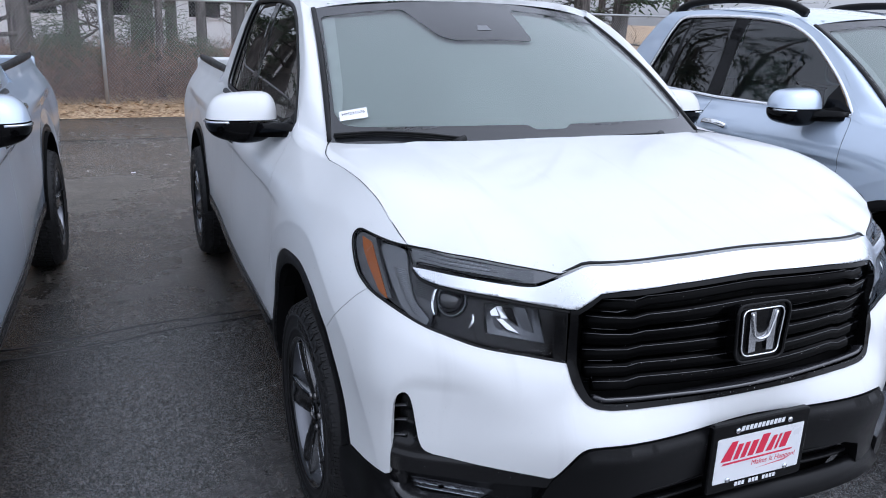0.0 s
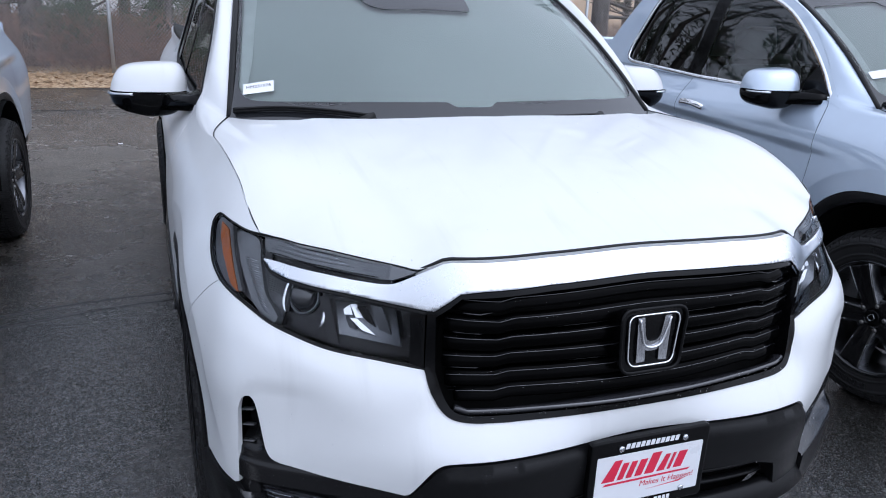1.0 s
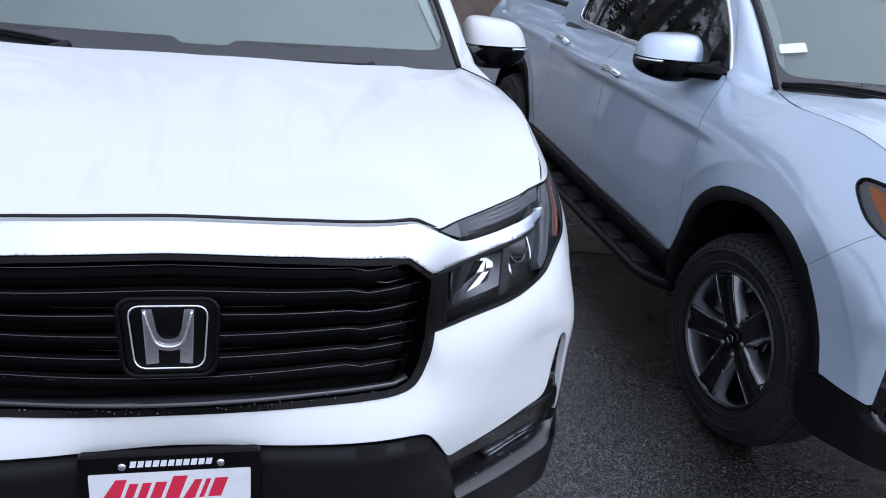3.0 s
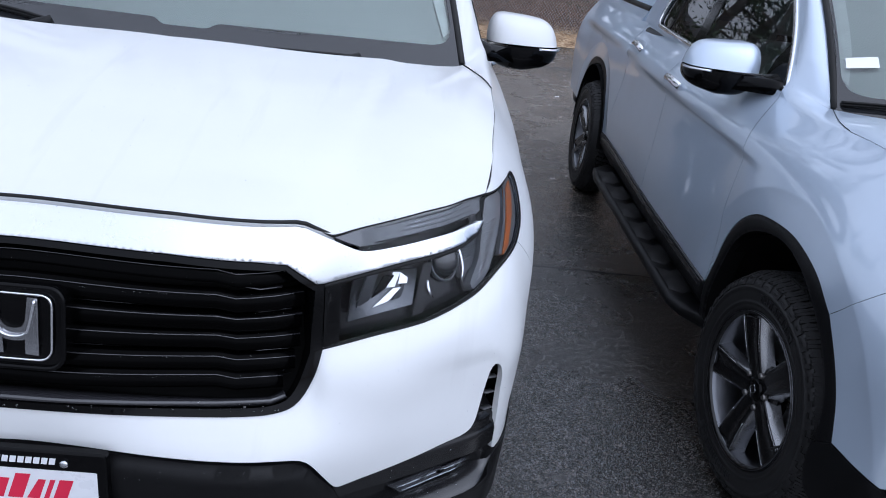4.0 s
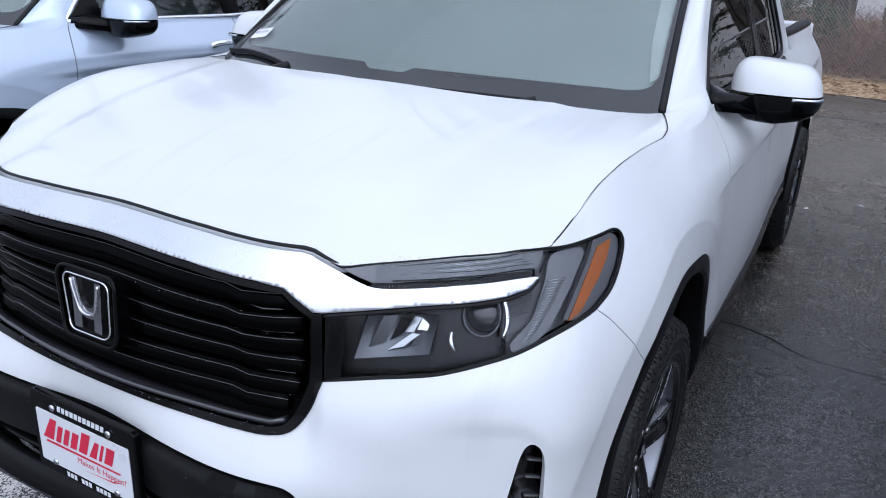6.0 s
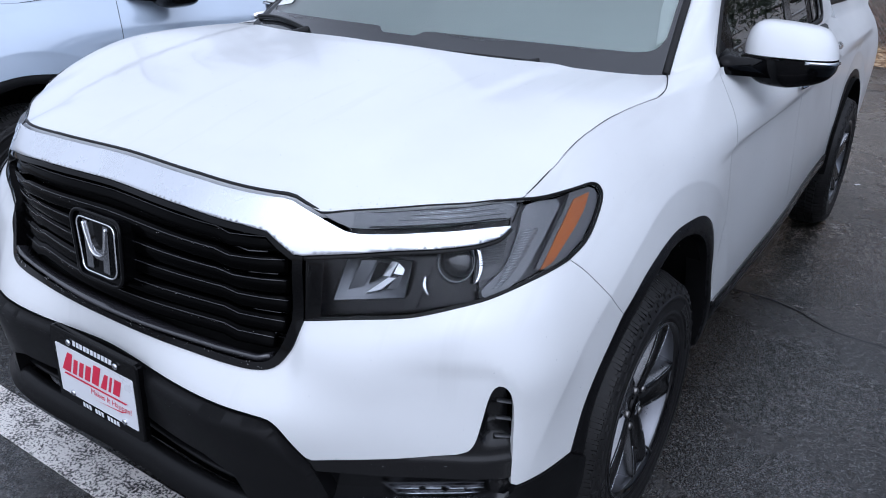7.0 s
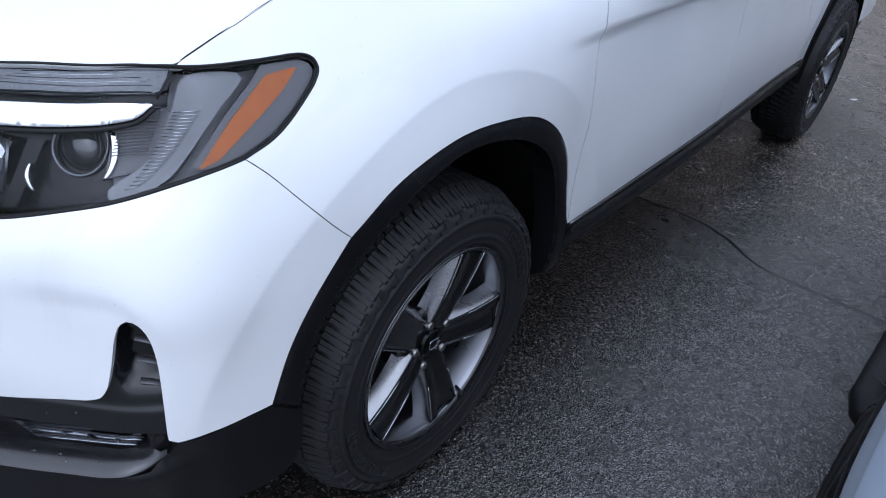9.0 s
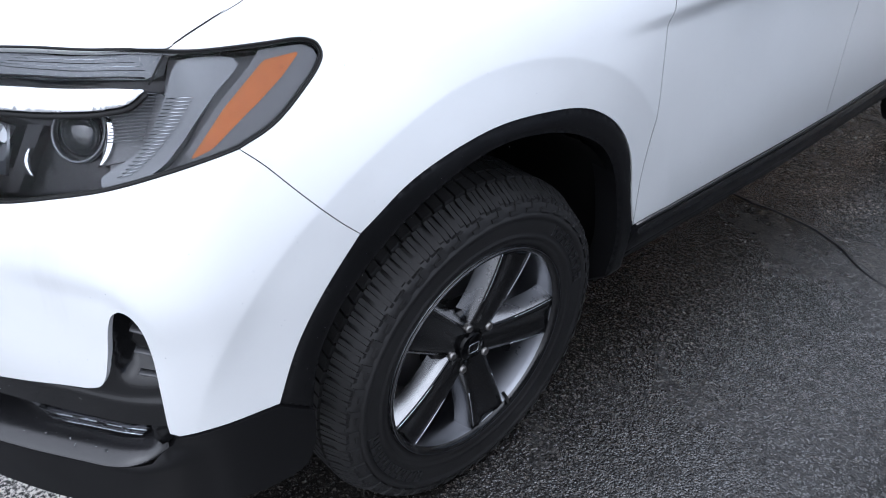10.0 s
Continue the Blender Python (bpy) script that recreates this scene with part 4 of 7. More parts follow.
def headlight(parent, side):
    def put(name, key, make, mat, under, label=""):
        return place(name, shared((key, side), make), mat, under, label)
    lens_q = joined(LAMP_LOW, LAMP_OUT, LAMP_TOP, line([(0.545, 1.051), (0.576, 1.035), (0.604, 1.022), (0.530, 0.976), (0.526, 0.842)]))
    back_q = offset_outline(lens_q, 0.004)
    lamp = put("headlight", "lamp_back", lambda: panel("headlight", at_depth(-0.05), back_q, 0.03, -0.044, side=side), LAMP_BLACK, parent, "clear headlight with amber corner and dark housing")
    put("inner_bezel", "bezel", lambda: panel("inner_bezel", at_depth(-0.0475), [(0.545, 0.852), (0.62, 0.862), (0.735, 0.880), (0.832, 0.903), (0.90, 0.917), (0.905, 0.955), (0.895, 0.996), (0.724, 0.985), (0.619, 0.972), (0.548, 0.966)], 0.03, 0.002, side=side), LAMP_BLACK, lamp, "black bezel round the reflectors")
    put("lens", "lamp_lens", lambda: panel("lens", at_depth(-0.002), offset_outline(lens_q, 0.003), 0.025, 0, side=side), LENS, lamp, "clear lens")
    put("lamp_seal", "lamp_seal", lambda: on_shell("lamp_seal", joined(LAMP_LOW, LAMP_OUT, LAMP_TOP), bar(0.0035, 0.003), -0.003, False, side), SEAL, lamp)
    border = offset_outline(lens_q, 0.001)
    put("lamp_border", "lamp_border", lambda: panel("lamp_border", at_depth(-0.0045), border, 0.03, 0.005, [offset_outline(border, 0.0024)], side=side), SEAL, lamp, "black lens border")
    put("inner_post", "lamp_post", lambda: panel("inner_post", at_depth(-0.001), [(0.528, 0.846), (0.560, 0.853), (0.562, 0.972), (0.528, 0.972)], 0.03, 0.03, side=side), GLOSS_BLACK, lamp)
    put("amber_reflector", "amber", lambda: panel("amber_reflector", at_depth(-0.009), rounded([(1.040, 0.950), (1.078, 0.963), (1.146, 1.012), (1.200, 1.047), (1.236, 1.074), (1.176, 1.068), (1.108, 1.015)], 0.009, 4), 0.015, 0.01, side=side), AMBER, lamp, "amber side reflector")
    put("light_guide", "guide", lambda: panel("light_guide", at_depth(-0.016), curve([(1.03, 1.067), (1.141, 1.071), (1.093, 1.028), (1.025, 0.970), (0.985, 0.938), (0.905, 0.912), (0.892, 0.922), (0.958, 0.962), (1.000, 1.021)], 0.012, True), 0.02, 0.02, side=side), LAMP_GREY, lamp, "grey C-shaped light guide")
    strip_form = lambda s, z: shell(s, z, 0.0015 - 0.0125 * smooth01((s - 0.575) / 0.10))
    put("upper_strip", "upper", lambda: panel("upper_strip", strip_form, [(0.549, 1.0500), (0.66, 1.0575), (0.78, 1.066), (0.975, 1.073), (1.014, 1.074), (0.998, 1.048), (0.975, 1.0405), (0.885, 1.0385), (0.781, 1.0345), (0.684, 1.0265), (0.640, 1.0235), (0.606, 1.0260), (0.578, 1.037)], 0.02, 0.02, side=side), LAMP_GREY, lamp, "grey upper light strip")
    put("strip_diode", "diode", lambda: panel("strip_diode", at_depth(-0.0085), [(0.652, 1.0385), (0.676, 1.0400), (0.682, 1.0475), (0.660, 1.0460)], 0.02, 0.003, side=side), SMOKY, lamp, "small pale diode window")
    for k in range(5):
        put("strip_line", ("upline", k), lambda: on_shell("strip_line", line([(0.70 + 0.012 * k, 1.0405 + 0.0042 * k), (0.80, 1.0455 + 0.0042 * k), (0.975 - 0.01 * k, 1.0512 + 0.0044 * k)], 0.03), bar(0.0009, 0.0010), -0.0112, False, side), SATIN if k in (1, 3) else LAMP_BLACK, lamp)
    put("strip_base", "stripbase", lambda: on_shell("strip_base", line([(0.640, 1.0255), (0.684, 1.0285), (0.781, 1.0365), (0.885, 1.0405), (0.975, 1.0425)], 0.03), bar(0.0025, 0.003), -0.0105, False, side), LAMP_BLACK, lamp)
    put("rear_housing", "rearhouse", lambda: panel("rear_housing", at_depth(-0.040), [(0.90, 0.912), (1.04, 0.945), (1.165, 0.990), (1.254, 1.058), (1.256, 1.074), (1.23, 1.082), (1.00, 1.074), (0.985, 1.02), (0.90, 1.0)], 0.02, 0.005, side=side), HOUSING, lamp, "grey lamp housing")
    put("outer_housing", "outhouse", lambda: panel("outer_housing", at_depth(-0.012), [(1.060, 0.951), (1.116, 0.966), (1.169, 0.992), (1.224, 1.0295), (1.2535, 1.0535), (1.2615, 1.066), (1.258, 1.0755), (1.243, 1.0825), (1.175, 1.0815), (1.10, 1.020), (1.030, 0.955)], 0.02, 0.01, side=side), HOUSING, lamp, "grey outer lamp housing")
    # the guide's fine cross ribs, and the dark ribbed plate inside its bend
    for k in range(22):
        u = k / 21
        s0, z0 = 0.912 + 0.092 * u ** 0.8, 0.921 + 0.098 * u
        put("guide_rib", ("grib", k), lambda: on_shell("guide_rib", line([(s0 + 0.008, z0 - 0.001), (s0 + 0.034 + 0.030 * u, z0 + 0.004)], 0.03), bar(0.0011, 0.0012), -0.0155, False, side), SATIN, lamp)
    for k in range(15):
        z = 0.958 + k * 0.0042
        put("rib", ("rib", k), lambda: on_shell("rib", line([(0.893 + 0.0014 * k, z - 0.002), (0.958 + 0.0024 * k, z + 0.002)], 0.03), bar(0.0016, 0.003), -0.028, False, side), LAMP_GREY, lamp)
    put("rib_plate", "ribplate", lambda: panel("rib_plate", at_depth(-0.032), [(0.886, 0.940), (0.955, 0.952), (1.000, 1.020), (0.985, 1.028), (0.905, 1.010)], 0.03, 0.01, side=side), HOUSING, lamp)
    # inner reflector: a shallow bowl with bright blades standing in it
    bowl = [(0.580, 0.884), (0.726, 0.900), (0.738, 0.972), (0.600, 0.966)]
    put("reflector", "bowl", lambda: panel("reflector", lambda s, z: shell(s, z, -0.049 + 0.020 * ((s - 0.655) / 0.075) ** 2 + 0.012 * ((z - 0.93) / 0.04) ** 2), bowl, 0.012, 0.004, side=side), SMOKY, lamp, "smoky reflector bowl")
    # bright facets that slant down to the nose, with a black one between, each tilted its own way
    for k, (q, tilt, lean, mat) in enumerate((
            ([(0.691, 0.9595), (0.673, 0.931), (0.690, 0.933), (0.706, 0.960)], 0.30, -0.2, FACET),
            ([(0.709, 0.962), (0.698, 0.9395), (0.718, 0.9395), (0.728, 0.962)], 0.05, -0.25, FACET),
            ([(0.687, 0.931), (0.640, 0.896), (0.673, 0.908), (0.704, 0.933)], 0.25, -0.3, FACET),
            ([(0.664, 0.960), (0.642, 0.910), (0.668, 0.928), (0.687, 0.958)], 0.0, 0.4, LAMP_BLACK),
            ([(0.628, 0.958), (0.604, 0.900), (0.634, 0.908), (0.658, 0.958)], -0.25, 0.1, SMOKY),
            ([(0.708, 0.935), (0.684, 0.908), (0.712, 0.910), (0.722, 0.936)], -0.3, 0.2, SMOKY))):
        s0, z0 = q[1][0] + 0.02, q[1][1] + 0.02
        put("reflector_facet", ("facet", k), lambda: panel("reflector_facet", lambda s, z: shell(s, z, -0.033 + tilt * (s - s0) + lean * (z - z0)), q, 0.01, 0.004, side=side), mat, lamp, "tilted reflector facet")
    put("reflector_sill", "rsill", lambda: panel("reflector_sill", lambda s, z: shell(s, z, -0.044 - 0.9 * (z - 0.892)), [(0.584, 0.884), (0.724, 0.899), (0.724, 0.911), (0.610, 0.900)], 0.01, 0.002, side=side), SATIN, lamp)
    def ball(name, s, z, r, out, squash=0.6):
        c, n = shell([s], [z], out)[0], shell_normal(np.array([s]), np.array([z]))[0]
        bm = bmesh.new()
        bmesh.ops.create_uvsphere(bm, u_segments=24, v_segments=12, radius=r)
        bmesh.ops.scale(bm, vec=(1, 1, squash), verts=bm.verts)
        fwd = Vector((n[0] * 0.35, n[1], n[2] * 0.35)).normalized()
        bmesh.ops.transform(bm, matrix=Matrix.Translation(c) @ fwd.to_track_quat("Z", "Y").to_matrix().to_4x4(), verts=bm.verts)
        if side < 0:
            bmesh.ops.scale(bm, vec=(-1, 1, 1), verts=bm.verts)
            bmesh.ops.reverse_faces(bm, faces=bm.faces)
        return mesh_bm(name, bm, True)
    def crescent(name, s, z, r, a0, a1, out, thick):
        arc = [(s + r * 1.15 * math.cos(a), z + r * math.sin(a)) for a in np.linspace(a0, a1, 14)]
        tp = [0.3 + 0.7 * math.sin(math.pi * k / 13) for k in range(14)]
        return on_shell(name, arc, bar(thick, 0.006), out, False, side, tp)
    put("projector", "proj", lambda: ball("projector", 0.835, 0.960, 0.033, -0.045), PROJECTOR, lamp, "round projector lens")
    put("projector_ring", "projring", lambda: on_shell("projector_ring", [(0.835 + 0.043 * math.cos(a), 0.960 + 0.037 * math.sin(a)) for a in np.linspace(0, 2 * math.pi, 28)[:-1]], bar(0.005, 0.010), -0.050, True, side), SMOKY, lamp)
    put("crescent", "cres", lambda: crescent("crescent", 0.845, 0.960, 0.046, -0.9, 1.0, -0.034, 0.011), CHROME, lamp, "bright crescent reflector")
    put("crescent", "cres2", lambda: crescent("crescent", 0.802, 0.930, 0.030, 2.7, 4.0, -0.026, 0.008), CHROME, lamp, "bright crescent reflector")
    put("divider", "divid", lambda: panel("divider", at_depth(-0.024), [(0.722, 0.884), (0.748, 0.888), (0.790, 0.984), (0.762, 0.982)], 0.03, 0.03, side=side), LAMP_BLACK, lamp)
    return lamp


def front_end(truck, paint):
    outline = bumper_outline()
    place("front_bumper", shared("bumper", lambda: panel("front_bumper", at_depth(0.0), offset_outline(outline, 0.0008), 0.013, 0.014, creases=arch_creases(outline, HUB_S, (1, -1)))), paint, truck)
    bar_q = mirrored(joined(BAR_UP, WING_UP, WING_LOW, BAR_LOW))
    place("grille_crossbar", shared("crossbar", lambda: panel("grille_crossbar", pillow(bar_q, 0.003, 0.008, 0.006), offset_outline(bar_q, 0.003), 0.007, 0.02)), BRIGHT_BAR, truck, "bright chrome crossbar that runs into the headlights")
    place("hood_seal", shared("hood_seal", lambda: on_shell("hood_seal", [(-a, b) for a, b in BAR_UP[::-1]] + [tuple(q) for q in BAR_UP[1:]], bar(0.007, 0.005), -0.006)), SEAL, truck)
    grille(truck)
    # black lower bumper: a proud centre bar with legs, and lips on either side
    mid = mirrored(joined(line([(0, 0.658), (0.36, 0.656), (0.45, 0.653)]), curve([(0.45, 0.653), (0.478, 0.648), (0.500, 0.632)]), line([(0.500, 0.632), (0.556, 0.555), (0.592, 0.462), (0.612, 0.40), (0.600, 0.345), (0, 0.335)])))
    gap = mirrored(line([(0, 0.535), (0.33, 0.528), (0.405, 0.500), (0.440, 0.415), (0.40, 0.392), (0, 0.382)]))
    v = place("lower_bumper", shared("valance", lambda: panel("lower_bumper", pillow(mid, 0.002, 0.018, 0.030), mid, 0.014, 0.05, [gap])), BLACK_PLASTIC, truck, "textured black lower bumper")
    place("air_intake", shared("intake", lambda: panel("air_intake", at_depth(-0.05), offset_outline(gap, -0.02), 0.05, 0)), DARK, v)
    for z in (0.50, 0.463):
        place("intake_bar", shared(("ibar", z), lambda: on_shell("intake_bar", line([(-0.41, z), (0.41, z)], 0.04), bar(0.010, 0.02), -0.03)), BLACK_PLASTIC, v)
    place("chin_lip", shared("chin", lambda: on_shell("chin_lip", line([(-0.60, 0.372), (-0.40, 0.392), (0, 0.380), (0.40, 0.392), (0.60, 0.372)], 0.03), [(-0.045, -0.02), (0.012, -0.02), (0.012, 0.022), (0.004, 0.03), (-0.04, 0.0)], 0.012)), BLACK_PLASTIC, v)
    for side in (1, -1):
        pod = joined(line([(0.545, 0.566), (0.65, 0.574), (0.74, 0.584), (0.86, 0.600), (0.885, 0.66), (0.905, 0.745), (0.925, 0.757), (0.945, 0.745), (0.962, 0.68), (0.965, 0.50), (0.93, 0.46), (0.58, 0.430)]))
        fog = place("fog_light_pod", shared(("pod", side), lambda: panel("fog_light_pod", lambda s, z: shell(s, z, -0.010 + 0.009 * smooth01((0.592 - z) / 0.02) * smooth01((z - 0.520) / 0.01) - 0.040 * smooth01((0.530 - z) / 0.018) * (1 - smooth01((s - 0.905) / 0.03)) - 0.040 * smooth01((z - 0.60) / 0.05) * smooth01((s - 0.885) / 0.03)), pod, 0.012, 0.02, side=side)), WET_PLASTIC, truck, "black fog light recess with a finned air duct")
        for z in (0.620, 0.662, 0.703):
            place("duct_fin", shared(("dfin", side, z), lambda: on_shell("duct_fin", line([(0.924, z + 0.004), (0.938, z + 0.001), (0.957, z - 0.003)], 0.008), bar(0.004, 0.012), -0.026, False, side)), DUCT_FIN, fog, "grey edge of a duct fin")
        lamp_q = [(0.694, 0.490), (0.755, 0.494), (0.912, 0.500), (0.890, 0.474), (0.728, 0.460)]
        fl = place("fog_light", shared(("fog", side), lambda: panel("fog_light", at_depth(-0.030), lamp_q, 0.02, 0.03, side=side)), FOG_CLEAR, fog, "narrow clear fog light")
        for k in range(4):
            place("fog_rib", shared(("fogrib", side, k), lambda: on_shell("fog_rib", line([(0.728 - 0.007 * k, 0.465 + 0.0068 * k), (0.902 + 0.005 * k, 0.477 + 0.0062 * k)], 0.03), bar(0.003, 0.003), -0.030, False, side)), DARK_CHROME if k % 2 else SATIN, fl)
        for k in range(7):
            s0 = 0.742 + 0.024 * k
            place("fog_facet", shared(("fogfacet", side, k), lambda: panel("fog_facet", lambda s, z: shell(s, z, -0.028 + (0.25 if k % 2 else -0.2) * (s - s0) + 0.3 * (z - 0.485)), [(s0, 0.478), (s0 + 0.017, 0.479), (s0 + 0.021, 0.489), (s0 + 0.005, 0.488)], 0.01, 0.002, side=side)), SATIN if k in (1, 2, 5) else DARK_CHROME, fl)
        place("fog_lens", shared(("foglens", side), lambda: panel("fog_lens", at_depth(-0.022), offset_outline(lamp_q, -0.004), 0.02, 0, side=side)), LENS, fl)
        lip = joined(line([(0.595, 0.440), (0.70, 0.446), (0.86, 0.453), (0.93, 0.464), (0.962, 0.492), (0.968, 0.503), (1.022, 0.507), (1.08, 0.510), (1.132, 0.513), (1.190, 0.478), (1.192, 0.40)]), curve([(1.192, 0.40), (1.17, 0.345), (1.10, 0.325), (1.0, 0.33)]), line([(1.0, 0.33), (0.80, 0.345), (0.60, 0.345)]))
        place("bumper_lip", shared(("lip", side), lambda: panel("bumper_lip", lambda s, z: shell(s, z, 0.004 + 0.024 * (1 - smooth01((s - 0.9) / 0.12)) * smooth01((0.485 - z) / 0.03)), lip, 0.016, 0.04, side=side)), BLACK_PLASTIC, truck, "textured black bumper corner")
        ledge = np.array(line([(0.585, 0.446), (0.70, 0.452), (0.86, 0.459), (0.92, 0.466), (0.945, 0.478), (0.955, 0.487)], 0.012))
        fade = 1 - smooth01((ledge[:, 0] - 0.88) / 0.075)
        place("bumper_shelf", shared(("shelf", side), lambda: loft("bumper_shelf", [shell(ledge[:, 0], ledge[:, 1] + dz, 0.004 + (o - 0.004) * fade) for o, dz in ((0.027, -0.006), (0.022, 0.002), (-0.02, 0.007), (-0.075, 0.012))], side=side)), SHELF, truck, "wet black shelf under the fog light")
        headlight(truck, side)
        place("wing_border", shared(("wingb", side), lambda: on_shell("wing_border", [(a, b - 0.005) for a, b in WING_LOW[::-1]], bar(0.008, 0.005), -0.002, False, side)), SEAL, truck, "black edge under the bright wing")
        place("lamp_slit", shared(("slit", side), lambda: on_shell("lamp_slit", line([(0.984, 1.038), (1.003, 1.060), (1.017, 1.074)]), bar(0.003, 0.001), -0.001, False, side)), SEAL, truck)
    hood_xy = _rim[:, :2]
    rear = curve([(0.863, 0.058), (0.852, 0.14), (0.815, 0.26), (0.792, 0.312)], 0.02)
    back = curve([(0.792, 0.312), (0.750, 0.205), (0.69, 0.135), (0.55, 0.094), (0.30, 0.045), (0, 0.004)], 0.02)
    hq = mirrored(joined(hood_xy, rear, back))
    place("hood", shared("hood", lambda: panel("hood", hood_surf, offset_outline(hq, 0.0006), 0.03, 0.02)), paint, truck)
    place("engine_bay", shared("bay", lambda: box_mesh("engine_bay", (1.10, 1.5, 0.55), 0.02)), DARK, truck, m=Matrix.Translation((0, 0.05, 0.70)))
    place("cowl", shared("cowl", lambda: loft("cowl", [[(x * k, 0.10 + 0.20 * x * x + dy, 1.225 - 0.03 * x * x + dz) for x in np.linspace(-1, 1, 21)] for k, dy, dz in ((0.80, 0.0, -0.012), (0.80, 0.05, 0.004), (0.80, 0.10, 0.0))])), BLACK_PLASTIC, truck)


# ---------------------------------------------------------------- sides, cab and bed


def panel_gaps(truck):
    """Dark rubber deep in the gaps between the panels."""
    for key, path in (("a", SEAM), ("b", DOOR_SEAM), ("c", MID_SEAM), ("d", REAR_SEAM), ("e", HOOD_EDGE)):
        w = 0.0010 if key in "ae" else 0.0028
        for side in (1, -1):
            place("gap_seal", shared(("seam", key, side), lambda: on_shell("gap_seal", path, [(-w, -0.012), (w, -0.012), (w, 0), (-w, 0)], -0.0012, False, side)), SEAL, truck)


def door_handle(parent, s, z, side, paint):
    p, n = shell([s], [z])[0], shell_normal(np.array([s]), np.array([z]))[0]
    path = [(s - 0.105, z - 0.004), (s - 0.085, z), (s - 0.04, z + 0.003), (s + 0.02, z + 0.003), (s + 0.075, z + 0.001), (s + 0.105, z - 0.003)]
    pts = np.array(path)
    outs = np.array([0.006, 0.026, 0.034, 0.034, 0.028, 0.008])
    c = curve(np.c_[pts, outs], 0.012)
    prof = [(0.016 * math.cos(a), 0.008 * math.sin(a)) for a in np.linspace(0, 2 * math.pi, 11)[:-1]]
    h = place("door_handle", shared(("handle", s, side), lambda: sweep("door_handle", shell(c[:, 0], c[:, 1]) + shell_normal(c[:, 0], c[:, 1]) * c[:, 2:3], shell_normal(c[:, 0], c[:, 1]), prof, False, side)), CHROME, parent, "chrome door handle")
    q = [(s + 0.075 * math.cos(a), z + 0.034 * math.sin(a)) for a in np.linspace(0, 2 * math.pi, 25)[:-1]]
    place("handle_cup", shared(("cup", s, side), lambda: panel("handle_cup", at_depth(0.0015), q, 0.02, 0.002, side=side)), paint, h, "painted finger recess")
    return h


def mirror(truck, paint, side):
    """Door mirror: painted cap over a black lower shell on a black foot."""
    c = (1.024, 0.735, 1.272)

    def shape(low):
        rows = []
        for k in range(13):
            u = k / 12
            a = (-0.02 if low else 0.06) + u * math.pi / 2 * (1 if not low else -1)
            row = []
            for j in range(33):
                b = 2 * math.pi * j / 32
                cx, cy = math.cos(b), math.sin(b)
                ex = 1 / (abs(cx) ** 2.9 + abs(cy) ** 2.9) ** (1 / 2.9)
                rad = max(0.0, math.cos(a)) ** (0.36 if not low else 0.42)
                zz = math.sin(a)
                h = (0.098 if not low else 0.086)
                x = 0.128 * cx * ex * rad
                y = 0.088 * cy * ex * rad
                z = h * zz
                if not low:
                    z *= 1 - 0.10 * (x / 0.128)
                    y += 0.02 * zz
                else:
                    z *= 1 - 0.30 * max(0, x / 0.128)
                x += -0.012 * zz
                row.append((c[0] + x, c[1] + y + 0.12 * x, c[2] - 0.030 + z))
            rows.append(row)
        return loft("mirror_shell", rows, side=side if not low else -side) if not low else loft("mirror_shell", rows[::-1], side=side)
    arm = [[(0.858, 0.500, 1.205), (0.862, 0.60, 1.215), (0.858, 0.62, 1.262), (0.856, 0.515, 1.245)], [(0.905, 0.560, 1.195), (0.905, 0.665, 1.198), (0.900, 0.67, 1.245), (0.900, 0.575, 1.243)], [(1.00, 0.66, 1.185), (1.00, 0.76, 1.195), (1.00, 0.76, 1.235), (1.00, 0.665, 1.235)]]
    m = place("door_mirror", shared(("mirror_low", side), lambda: shape(True)), GLOSS_BLACK, truck, "door mirror with painted cap and black lower shell")
    place("mirror_cap", shared(("mirror_cap", side), lambda: shape(False)), paint, m, "painted mirror cap")
    place("mirror_arm", shared(("mirror_arm", side), lambda: loft("mirror_arm", arm, True, side, True)), GLOSS_BLACK, m)
    sail = [(0.520, 1.232), (0.70, 1.232), (0.70, 1.30), (0.66, 1.365)]
    place("mirror_sail", shared(("sail", side), lambda: panel("mirror_sail", lambda y, z: cab(y, z) + np.array([0.003, 0, 0]), sail, 0.03, 0.01, side=side)), GLOSS_BLACK, m)
    arc = [(c[0] + 0.133 * math.cos(a) ** 0.6 if math.cos(a) > 0 else c[0], c[1] - 0.093 * max(0.0, math.sin(a)) ** 0.6 + 0.015, c[2] - 0.033) for a in np.linspace(0.03, 1.35, 14)]
    place("indicator_strip", shared(("mirror_strip", side), lambda: sweep("indicator_strip", arc, [(0, 0, 1)] * 14, [(-0.004, -0.004), (0.005, -0.004), (0.005, 0.004), (-0.004, 0.004)], False, side)), SATIN, m, "clear indicator strip")
    return m


